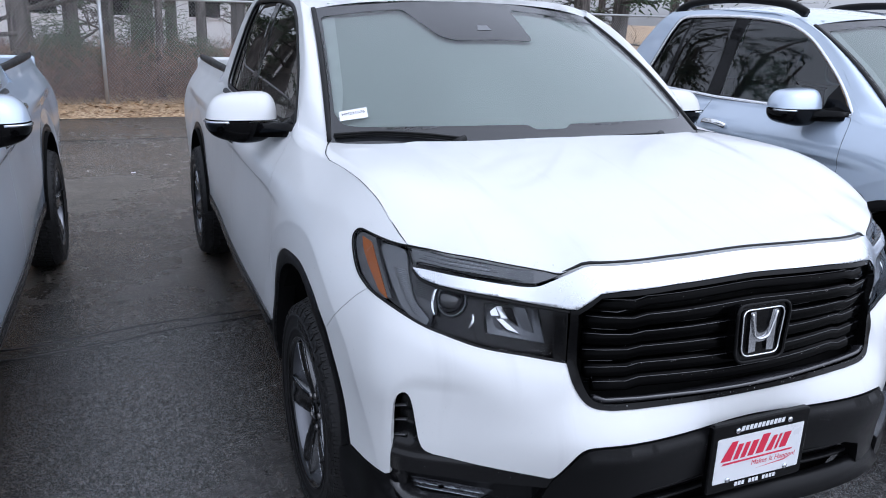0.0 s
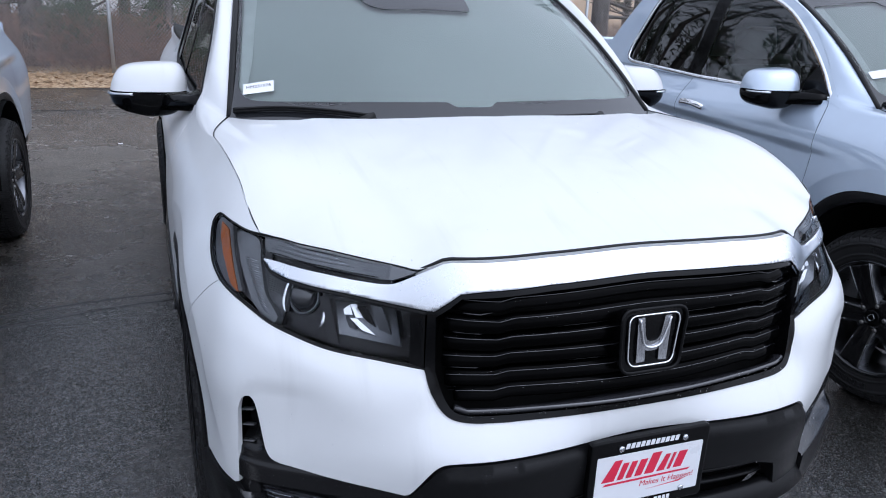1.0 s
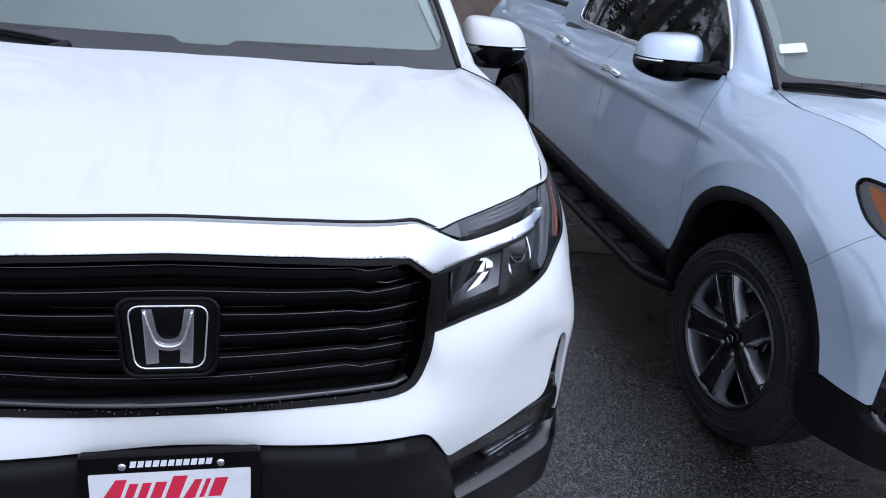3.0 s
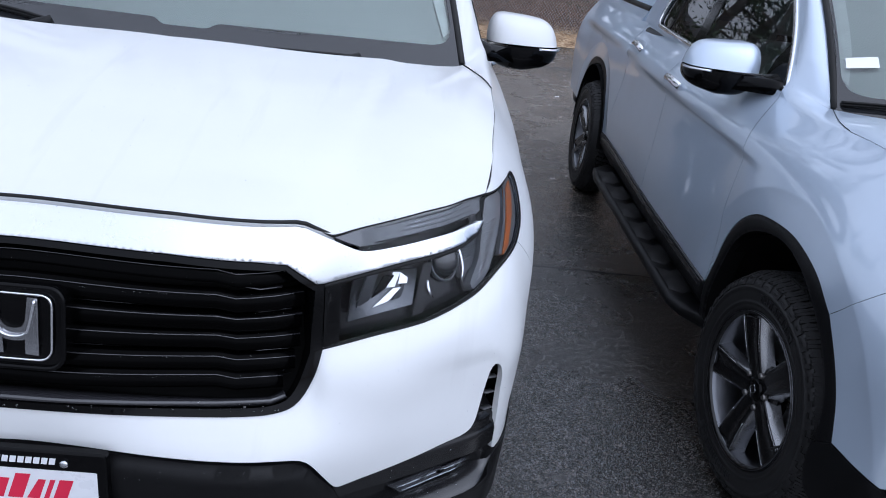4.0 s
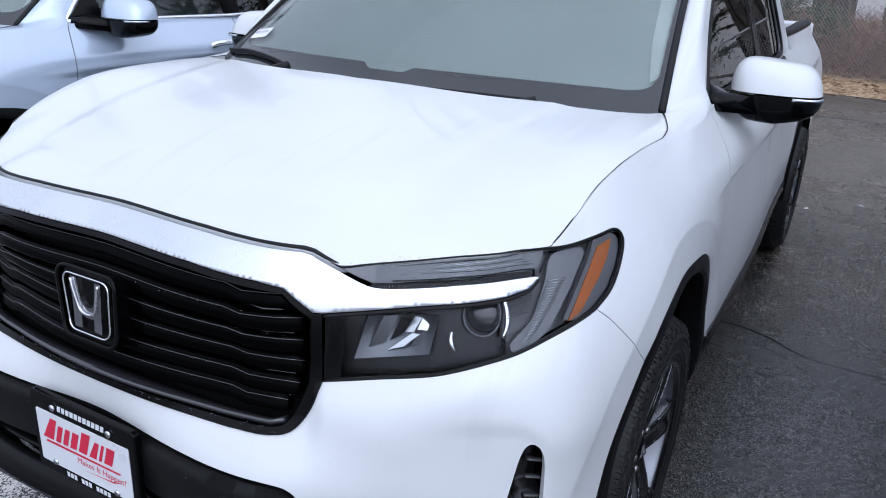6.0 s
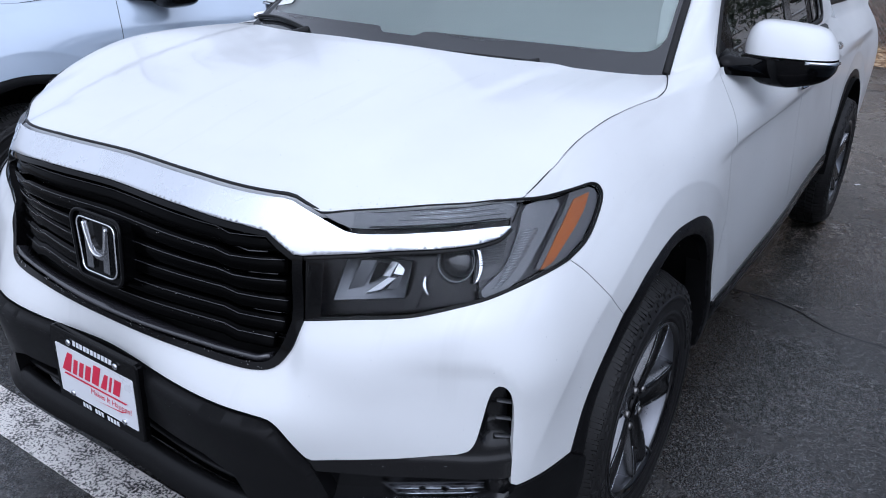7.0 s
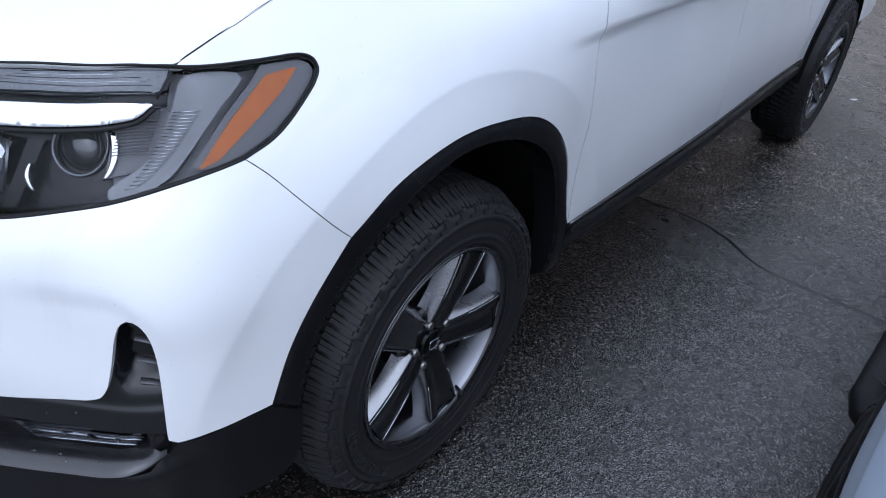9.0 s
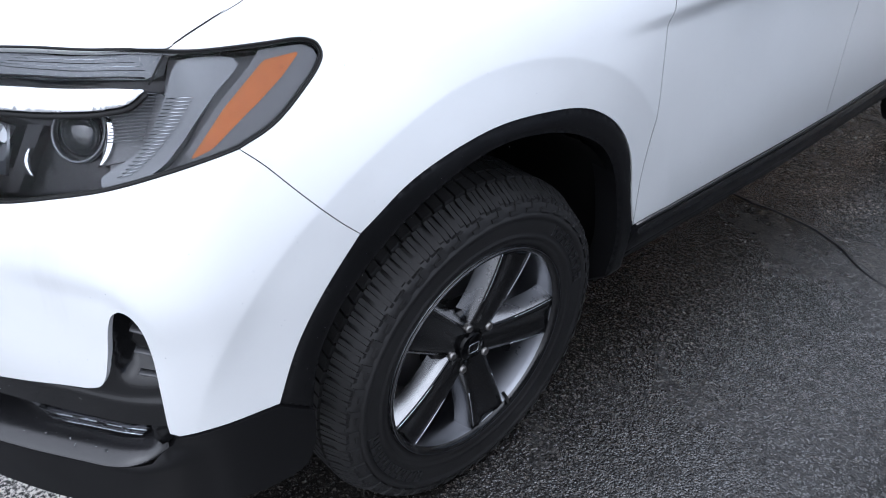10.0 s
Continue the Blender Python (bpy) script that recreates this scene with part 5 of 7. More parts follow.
def side_body(truck, paint, side, trim):
    def put(name, key, make, mat, under, label=""):
        return place(name, shared((key, side), make), mat, under, label)
    top = curve([(1.669, 1.198), (1.73, 1.192), (1.82, 1.189), (1.95, 1.191), (2.05, 1.199), (2.122, 1.222)])
    n_top = LAMP_CUT - 1
    fender_q = joined(LAMP_OUT, LAMP_TOP[:n_top + 1], HOOD_EDGE, top + np.array([0, 0.0014]), DOOR_SEAM, np.array(curve(ARCH_REST))[::-1], SEAM[::-1])
    put("fender", "fender", lambda: panel("fender", at_depth(0), offset_outline(fender_q, 0.0008), 0.0125, 0.014, side=side, creases=arch_creases(fender_q, HUB_S)), paint, truck)
    door_q = joined(DOOR_SEAM[::-1], line([(2.122, 1.222), (3.15, 1.216)]), MID_SEAM, line([(3.13, 0.524), (2.6, 0.521), (2.090, 0.514)]))
    d1 = put("front_door", "door1", lambda: panel("front_door", at_depth(0), offset_outline(door_q, 0.0028), 0.018, 0.014, side=side), paint, truck)
    door2_q = joined(MID_SEAM[::-1], line([(3.15, 1.216), (4.16, 1.225)]), REAR_SEAM, line([(4.225, 0.524), (3.13, 0.524)]))
    d2 = put("rear_door", "door2", lambda: panel("rear_door", at_depth(0), offset_outline(door2_q, 0.002), 0.03, 0.014, side=side), paint, truck)
    door_handle(d1, 2.985, 1.078, side, paint)
    door_handle(d2, 3.885, 1.104, side, paint)
    tail = 5.83
    quarter_q = joined(REAR_SEAM[::-1], line([(4.16, 1.225), (4.20, BED_TOP + 0.025), (4.45, BED_TOP), (tail - 0.06, BED_TOP), (tail - 0.02, 1.24), (tail, 1.1), (tail, 0.62), (tail - 0.05, 0.52), (5.30, 0.52)], 0.04), REAR_ARCH[::-1], line([(4.312, 0.516), (4.225, 0.524)]))
    put("bed_side", "quarter", lambda: panel("bed_side", at_depth(0), offset_outline(quarter_q, 0.0015), 0.035, 0.014, side=side, creases=arch_creases(quarter_q, HUB_S + WHEELBASE)), paint, truck)
    put("bed_rail", "rail", lambda: on_shell("bed_rail", line([(4.22, BED_TOP + 0.006), (tail - 0.05, BED_TOP + 0.006)], 0.06), [(-0.012, 0.006), (0.02, 0.004), (0.02, -0.09), (-0.012, -0.09)], 0.0, False, side), BLACK_PLASTIC, truck, "black bed rail cap")
    put("bed_wall", "bedwall", lambda: panel("bed_wall", at_depth(-0.09), [(4.22, 0.75), (tail, 0.75), (tail, BED_TOP), (4.22, BED_TOP)], 0.15, 0.0, side=side), DARK, truck)
    # wheel arch and sill cladding
    for k, shift in enumerate((0.0, WHEELBASE)):
        foot = [(1.192, 0.40), (1.19, 0.478), (1.132, 0.513)] if k == 0 else [(1.192 + shift, 0.40), (1.132 + shift, 0.42), (1.132 + shift, 0.516)]
        clad = joined(ARCH + np.array([shift, 0]), line([(2.090 + shift, 0.514), (2.10 + shift, 0.38), (2.035 + shift, 0.38)]), ARCH_IN[::-1] + np.array([shift, 0]), line(foot))
        put("arch_cladding", ("clad", k), lambda: panel("arch_cladding", pillow(clad, -0.004, 0.003, 0.020), clad, 0.009, 0.06, side=side), BLACK_PLASTIC, truck, "textured black wheel arch trim")
        y = WHEELBASE * k
        arcs = [[(xx, y + 0.475 * math.cos(a), HUB_Z + 0.01 + 0.475 * math.sin(a)) for a in np.linspace(0.05, math.pi - 0.05, 29)] for xx in (0.955, 0.55)]
        put("wheel_well", ("well", k), lambda: loft("wheel_well", arcs, side=side), DARK, truck)
        wall = [[(0.56, y + r * math.cos(a), HUB_Z + 0.01 + r * math.sin(a)) for a in np.linspace(-0.25, math.pi + 0.25, 29)] for r in (0.475, 0.02)]
        put("well_wall", ("wall", k), lambda: loft("well_wall", wall, side=side), DARK, truck)
    sill_q = joined(line([(2.092, 0.512), (3.13, 0.522), (4.225, 0.522), (4.312, 0.514), (4.32, 0.38), (4.20, 0.355), (2.20, 0.350), (2.10, 0.375)], 0.05))
    put("sill_cladding", "sill", lambda: panel("sill_cladding", lambda s, z: shell(s, z, 0.008 - 0.05 * smooth01((0.47 - z) / 0.12)), sill_q, 0.03, 0.05, side=side), BLACK_PLASTIC, truck, "black sill trim")
    put("sill_ledge", "sillledge", lambda: on_shell("sill_ledge", line([(2.105, 0.505), (3.13, 0.513), (4.21, 0.513)], 0.06), [(-0.010, 0.002), (0.013, 0.017), (0.013, -0.01), (-0.010, -0.01)], 0.0, False, side), SHELF, truck, "wet top edge of the sill trim")
    put("sill_strip", "sillstrip", lambda: on_shell("sill_strip", line([(2.11, 0.408), (3.2, 0.415), (4.25, 0.405)], 0.06), bar(0.022, 0.012), -0.03, False, side), BLACK_PLASTIC, truck)
    # cab side: painted ring round the windows, panes set in behind it
    cab_q = joined(line([(0.49, 1.214), (1.5, 1.208), (2.55, 1.225), (2.62, 1.24)], 0.05), curve([(2.62, 1.24), (2.56, 1.36), (2.43, 1.55), (2.34, 1.66), (2.26, ROOF_EDGE_Z)], 0.03), curve([(2.26, ROOF_EDGE_Z), (1.8, 1.732), (1.4, 1.725), (1.14, 1.690), (0.93, 1.612), (0.72, 1.470), (0.58, 1.345), (0.47, 1.235)], 0.03))
    ring = put("window_surround", "cabside", lambda: panel("window_surround", cab, cab_q, 0.035, 0.03, [WINDOW], side=side), paint, truck)
    inner = lambda y, z: cab(y, z) - np.array([0.012, 0, 0])
    order = lambda pts, a: sorted(pts, key=lambda q: math.atan2(q[1] - a[1], q[0] - a[0]))
    w_rear = order([q for q in WINDOW if q[0] >= 1.60] + [(1.60, 1.22), (1.60, 1.69)], (1.95, 1.45))
    w_front = order([q for q in WINDOW if q[0] <= 1.50] + [(1.50, 1.22), (1.50, 1.688)], (1.15, 1.42))
    w_mid = [(1.492, 1.212), (1.608, 1.212), (1.608, 1.694), (1.492, 1.690)]
    put("front_window", "win1", lambda: panel("front_window", inner, w_front, 0.06, 0, side=side), SIDE_GLASS, ring, "lightly tinted front side window")
    put("rear_window", "win2", lambda: panel("rear_window", inner, w_rear, 0.06, 0, side=side), PRIVACY_GLASS, ring, "dark tinted rear side window")
    put("window_post", "win3", lambda: panel("window_post", lambda y, z: cab(y, z) - np.array([0.008, 0, 0]), w_mid, 0.04, 0.01, side=side), GLOSS_BLACK, ring, "gloss black window post")
    put("quarter_post", "win4", lambda: panel("quarter_post", lambda y, z: cab(y, z) - np.array([0.009, 0, 0]), [(2.03, 1.232), (2.07, 1.232), (2.03, 1.69), (1.99, 1.69)], 0.05, 0.01, side=side), GLOSS_BLACK, ring)
    wp = np.array(WINDOW)
    put("window_trim", "wtrim", lambda: sweep("window_trim", cab(wp[:, 0], wp[:, 1]), [(1, 0, 0.2)] * len(wp), [(-0.012, -0.006), (0.008, -0.006), (0.008, 0.004), (-0.012, 0.004)], True, side), trim, ring)
    # windscreen pillar, from the wing up to the roof
    outer = np.concatenate([shell(top[:, 0], top[:, 1]), cab(*np.array(curve([(0.518, 1.268), (0.58, 1.345), (0.72, 1.470), (0.93, 1.612), (1.14, 1.690)], 0.03)).T)])
    ws = np.concatenate([np.array(curve([(0.863, 0.058, 1.198), (0.852, 0.14, 1.203), (0.815, 0.26, 1.210), (0.795, 0.315, 1.213)], 0.02)), windshield(np.ones(30), np.linspace(0, 1, 30))])
    def resample(p, n):
        a = np.r_[0, np.cumsum(np.linalg.norm(np.diff(p, axis=0), axis=1))]
        return np.stack([np.interp(np.linspace(0, a[-1], n), a, p[:, k]) for k in range(3)], -1)
    # match the two edges piecewise: wing part, then pillar part
    cut_o, cut_w = len(top), len(ws) - 30
    o2 = np.concatenate([resample(outer[:cut_o], 18), resample(outer[cut_o - 1:], 40)[1:]])
    w2 = np.concatenate([resample(ws[:cut_w + 1], 18), resample(ws[cut_w:], 40)[1:]])
    # the wing part leaves the fender along its own slope, so that no fold shows between them
    wing = resample(np.column_stack([top, np.zeros(len(top))]), 18)
    slope = shell(wing[:, 0], wing[:, 1]) - shell(wing[:, 0], wing[:, 1] - 0.012)
    slope = slope / np.linalg.norm(slope, axis=1)[:, None]
    gap = o2 - w2
    length = np.linalg.norm(gap, axis=1)[:, None]
    t_out = gap.copy()
    fade = np.r_[np.ones(18), np.clip(1 - np.arange(1, 40) / 7.0, 0, 1)][:, None]
    t_out[:18] = -slope * length[:18] * 0.8
    t_out[18:] = gap[18:] * (1 - fade[18:]) - slope[-1] * length[18:] * fade[18:] * 0.8
    bulge = 0.020 * np.minimum(1, length / 0.09) * (1 - fade)
    def pillar():
        rows = []
        for u in np.linspace(0, 1, 11):
            h00, h10, h01, h11 = 2 * u**3 - 3 * u**2 + 1, u**3 - 2 * u**2 + u, -2 * u**3 + 3 * u**2, u**3 - u**2
            p = h00 * w2 + h10 * gap + h01 * o2 + h11 * t_out
            rows.append(p + np.array([0.7, -0.35, 0.6]) * bulge * math.sin(math.pi * u))
        return loft("windscreen_pillar", np.array(rows), side=side)
    put("windscreen_pillar", "pillar", pillar, paint, truck)
    put("hood_gap", "hoodgap", lambda: tube("hood_gap", ws[:cut_w] + np.array([0, 0, 0.0012]), 0.0013, 6, side=side), SEAL, truck)
    put("windscreen_trim", "wstrim", lambda: sweep("windscreen_trim", windshield(np.full(24, 0.985), np.linspace(0.0, 1, 24)), [(0.3, -0.7, 0.6)] * 24, [(-0.010, 0.0), (0.011, 0.0), (0.011, 0.007), (-0.004, 0.009)], False, side), SEAL, truck, "black windscreen edge trim")


def cab_top(truck, paint, rails):
    # windscreen with its black printed border and sensor panel
    us, vs = np.linspace(-0.99, 0.99, 41), np.linspace(-0.25, 1.0, 29)
    ws_mesh = lambda: loft("windshield", [windshield(us, np.full(41, v)) for v in vs])
    w = place("windshield", shared("windshield", ws_mesh), WINDSHIELD_GLASS, truck, "wet tinted windshield with a black border")
    low = lambda u, v: windshield(u, v) + np.array([0, -0.0012, 0.0018])
    ring_out = joined(line([(-0.99, -0.25), (0.99, -0.25), (0.99, 1.0), (-0.99, 1.0)], 0.08))
    hole = rounded([(-0.960, 0.15), (-0.935, 0.090), (-0.88, 0.070), (-0.43, 0.050), (-0.12, 0.044), (-0.09, 0.016), (0.07, 0.016), (0.10, 0.042), (0.54, 0.055), (0.88, 0.072), (0.935, 0.092), (0.960, 0.15), (0.955, 0.90), (0.25, 0.93), (0.21, 0.61), (-0.27, 0.61), (-0.35, 0.65), (-0.48, 0.92), (-0.955, 0.90)], 0.03, 4)
    place("printed_border", shared("frit", lambda: panel("printed_border", low, ring_out, 0.06, 0, [hole])), FRIT, w, "black printed border")
    place("sensor_window", shared("sensor", lambda: panel("sensor_window", lambda u, v: windshield(u, v) + np.array([0, -0.002, 0.003]), [(-0.10, 0.70), (-0.01, 0.70), (-0.02, 0.745), (-0.08, 0.745)], 0.05, 0)), LAMP_GREY, w)
    # added sheet inside the glass; its pale colour paints in the sky's sheen
    place("sky_veil", shared("veil", lambda: panel("sky_veil", lambda u, v: windshield(u, v) - np.array([0, -0.011, 0.014]), joined(line([(-0.97, 0.0), (0.97, 0.0), (0.965, 0.99), (-0.965, 0.99)], 0.08)), 0.08, 0)), SKY_VEIL, w, "added pale sheet for the sky's sheen on the glass")
    for side in (1, -1):
        place("pillar_trim", shared(("ptrim", side), lambda: panel("pillar_trim", lambda u, v: windshield(u, v) - np.array([0, -0.006, 0.008]), [(0.928, 0.13), (0.955, 0.16), (0.945, 0.90), (0.875, 0.90), (0.905, 0.30)], 0.05, 0, side=side)), HEADLINER, w, "pale inner pillar trim")
    # roof skin
    ys = np.linspace(0, 1, 25)
    front = windshield(np.linspace(-1, 1, 33), np.full(33, 1.0))
    rows = []
    for k, v in enumerate(ys):
        x_edge = np.interp(v, [0, 0.15, 1], [0.672, 0.700, 0.655])
        y0 = 0.93 + v * 1.40
        row = []
        for j, u in enumerate(np.linspace(-1, 1, 33)):
            yy = y0 + (0.105 * u * u) * (1 - v)
            zc = 1.700 + 0.072 * math.sin(min(1, v * 1.25) * math.pi / 2) - 0.035 * max(0, v - 0.55)
            ze = np.interp(v, [0, 0.2, 0.6, 1], [1.651, 1.712, 1.734, 1.712])
            z = zc + (ze - zc) * abs(u) ** 3.2
            row.append((x_edge * u, yy, z))
        rows.append(row)
    place("roof", shared("roof", lambda: loft("roof", rows)), paint, truck)
    if rails:
        for side in (1, -1):
            c = curve([(0.645, 1.12, 1.722), (0.640, 1.22, 1.762), (0.635, 1.5, 1.795), (0.632, 1.9, 1.798), (0.632, 2.15, 1.770), (0.635, 2.26, 1.728)], 0.04)
            place("roof_rail", shared(("rail_", side), lambda: sweep("roof_rail", c, [(0, 0, 1)] * len(c), [(-0.018, -0.03), (0.018, -0.03), (0.020, 0.0), (0.010, 0.016), (-0.010, 0.016), (-0.020, 0.0)], False, side)), BLACK_PLASTIC, truck, "raised black roof rail")
    # cab back, rear glass, bed floor, tailgate
    place("cab_back", shared("cab_back", lambda: loft("cab_back", [[(x * 0.86, 2.60, 1.22) for x in np.linspace(-1, 1, 9)], [(x * 0.80, 2.56, 1.34) for x in np.linspace(-1, 1, 9)], [(x * 0.70, 2.36, 1.62) for x in np.linspace(-1, 1, 9)], [(x * 0.655, 2.32, 1.712) for x in np.linspace(-1, 1, 9)]])), paint, truck)
    place("cab_wall", shared("cab_wall", lambda: box_mesh("cab_wall", (1.56, 0.06, 0.75), 0.01)), DARK, truck, m=Matrix.Translation((0, 2.62, 0.88)))
    place("back_glass", shared("back_glass", lambda: loft("back_glass", [[(x * 0.62, 2.575, 1.345) for x in np.linspace(-1, 1, 9)], [(x * 0.56, 2.385, 1.62) for x in np.linspace(-1, 1, 9)]])), PRIVACY_GLASS, truck, "dark rear glass")
    place("bed_floor", shared("bed_floor", lambda: box_mesh("bed_floor", (1.6, 1.6, 0.05), 0.01)), BLACK_PLASTIC, truck, m=Matrix.Translation((0, 3.42, 0.80)))
    place("tailgate", shared("tailgate", lambda: box_mesh("tailgate", (1.62, 0.07, 0.72), 0.02, 3)), paint, truck, m=Matrix.Translation((0, 4.17, 0.92)))
    place("rear_bumper", shared("rbumper", lambda: box_mesh("rear_bumper", (1.74, 0.16, 0.22), 0.04, 3)), BLACK_PLASTIC, truck, m=Matrix.Translation((0, 4.20, 0.50)))
    place("floor_pan", shared("floor_pan", lambda: box_mesh("floor_pan", (1.66, 2.0, 0.10), 0.02)), DARK, truck, m=Matrix.Translation((0, 1.55, 0.40)))
    place("rear_frame", shared("rear_frame", lambda: box_mesh("rear_frame", (1.08, 1.7, 0.3), 0.02)), DARK, truck, m=Matrix.Translation((0, 3.35, 0.55)))


def cabin(truck):
    d = place("dashboard", shared("dash", lambda: loft("dashboard", [[(x, y + 0.10 * (x / 0.78) ** 2, z) for x in np.linspace(-0.78, 0.78, 15)] for y, z in ((0.20, 1.18), (0.45, 1.195), (0.70, 1.175), (0.80, 1.11), (0.80, 0.75))])), CABIN_GREY, truck, "dark dashboard")
    ringp = [(0.38 + 0.185 * math.cos(a), 0.90 + 0.08 * math.sin(a), 1.10 + 0.17 * math.sin(a)) for a in np.linspace(0, 2 * math.pi, 33)[:-1]]
    s = place("steering_wheel", shared("steer", lambda: sweep("steering_wheel", ringp, [(0, -1, 0.4)] * 32, ring_profile(0.016), True)), CABIN_GREY, truck, "dark steering wheel")
    place("wheel_hub", shared("steer_hub", lambda: box_mesh("wheel_hub", (0.17, 0.06, 0.15), 0.03, 3, True)), CABIN_GREY, s, m=pose(0.38, 0.88, 1.09, -25, 0, 0))
    place("wheel_spoke", shared("steer_spoke", lambda: box_mesh("wheel_spoke", (0.36, 0.03, 0.04), 0.01, 2, True)), CABIN_GREY, s, m=pose(0.38, 0.895, 1.10, -25, 0, 0))
    def cushion():
        return box_mesh("seat_back", (0.50, 0.16, 0.62), 0.06, 4, True)
    for x, y in ((-0.38, 1.52), (0.38, 1.52), (-0.38, 2.38), (0.38, 2.38)):
        sb = place("seat", shared("seat_back", cushion), SEAT_GREY, truck, "grey leather seat", pose(x, y, 0.98, -14, 0, 0))
        place("headrest", shared("headrest", lambda: box_mesh("headrest", (0.26, 0.11, 0.17), 0.045, 4, True)), SEAT_GREY, sb, m=pose(0, 0.01, 0.43, 0, 0, 0))
        place("cushion", shared("cushion_b", lambda: box_mesh("cushion", (0.50, 0.50, 0.16), 0.06, 4, True)), SEAT_GREY, sb, m=pose(0, -0.26, -0.28, 14, 0, 0))
    place("headliner", shared("liner", lambda: box_mesh("headliner", (1.2, 1.25, 0.02), 0.008)), HEADLINER, truck, m=pose(0, 1.66, 1.67))
    place("inner_mirror", shared("inmirror", lambda: box_mesh("inner_mirror", (0.24, 0.03, 0.07), 0.02, 3, True)), CABIN_GREY, truck, m=pose(0, 0.86, 1.57, -10, 0, 0))
    for sgn in (-1, 1):
        place("door_card", shared(("card", sgn), lambda: box_mesh("door_card", (0.05, 2.0, 0.62), 0.02, 2)), CABIN_GREY, truck, m=pose(sgn * 0.83, 1.5, 0.89))


def wipers(truck):
    for pts in ([(-0.975, 0.012), (-0.80, 0.014), (-0.62, -0.008), (-0.45, -0.045)], [(-0.05, -0.085), (0.15, -0.072), (0.40, -0.062), (0.60, -0.056)]):
        def blade(lift, r):
            q = np.array(pts)
            c = windshield(q[:, 0], q[:, 1]) + np.array([0, -0.5, 0.85]) * lift
            return tube("wiper", curve(c, 0.02), r, 8)
        a = place("wiper", shared(("wiper", pts[0]), lambda: blade(0.012, 0.006)), SEAL, truck, "black wiper parked at the windshield's foot")
        place("blade", shared(("blade", pts[0]), lambda: blade(0.022, 0.0045)), SEAL, a)
        q = np.array([pts[-1], (pts[-1][0] - 0.06, pts[-1][1] - 0.03)])
        place("arm_cap", shared(("wcap", pts[0]), lambda: tube("arm_cap", curve(windshield(q[:, 0], q[:, 1]) + np.array([0, -0.5, 0.85]) * 0.02, 0.02), 0.014, 8)), SEAL, a)


def running_board(truck):
    for side in (1, -1):
        b = place("running_board", shared(("board", side), lambda: loft("running_board", [[(0.86, y, 0.376), (1.030 - 0.09 * e, y, 0.378), (1.048 - 0.11 * e, y, 0.370), (1.050 - 0.11 * e, y, 0.348), (1.015 - 0.08 * e, y, 0.328), (0.86, y, 0.325)] for y, e in ((0.46, 1.0), (0.54, 0.2), (0.62, 0.0), (1.4, 0.0), (2.2, 0.0), (2.36, 0.2), (2.44, 1.0))], True, side, True)), BLACK_PLASTIC, truck, "black running board with raised treads")
        for k in range(6):
            y = 0.66 + k * 0.28
            place("tread_pad", shared(("pad", side, k), lambda: loft("tread_pad", [[(0.925, y + a + 0.04, 0.376 + h), (0.975, y + a, 0.377 + h), (1.025, y + a + 0.03, 0.377 + h)] for a, h in ((0, 0.0), (0.008, 0.007), (0.20, 0.007), (0.208, 0.0))], side=side)), RUBBER, b)


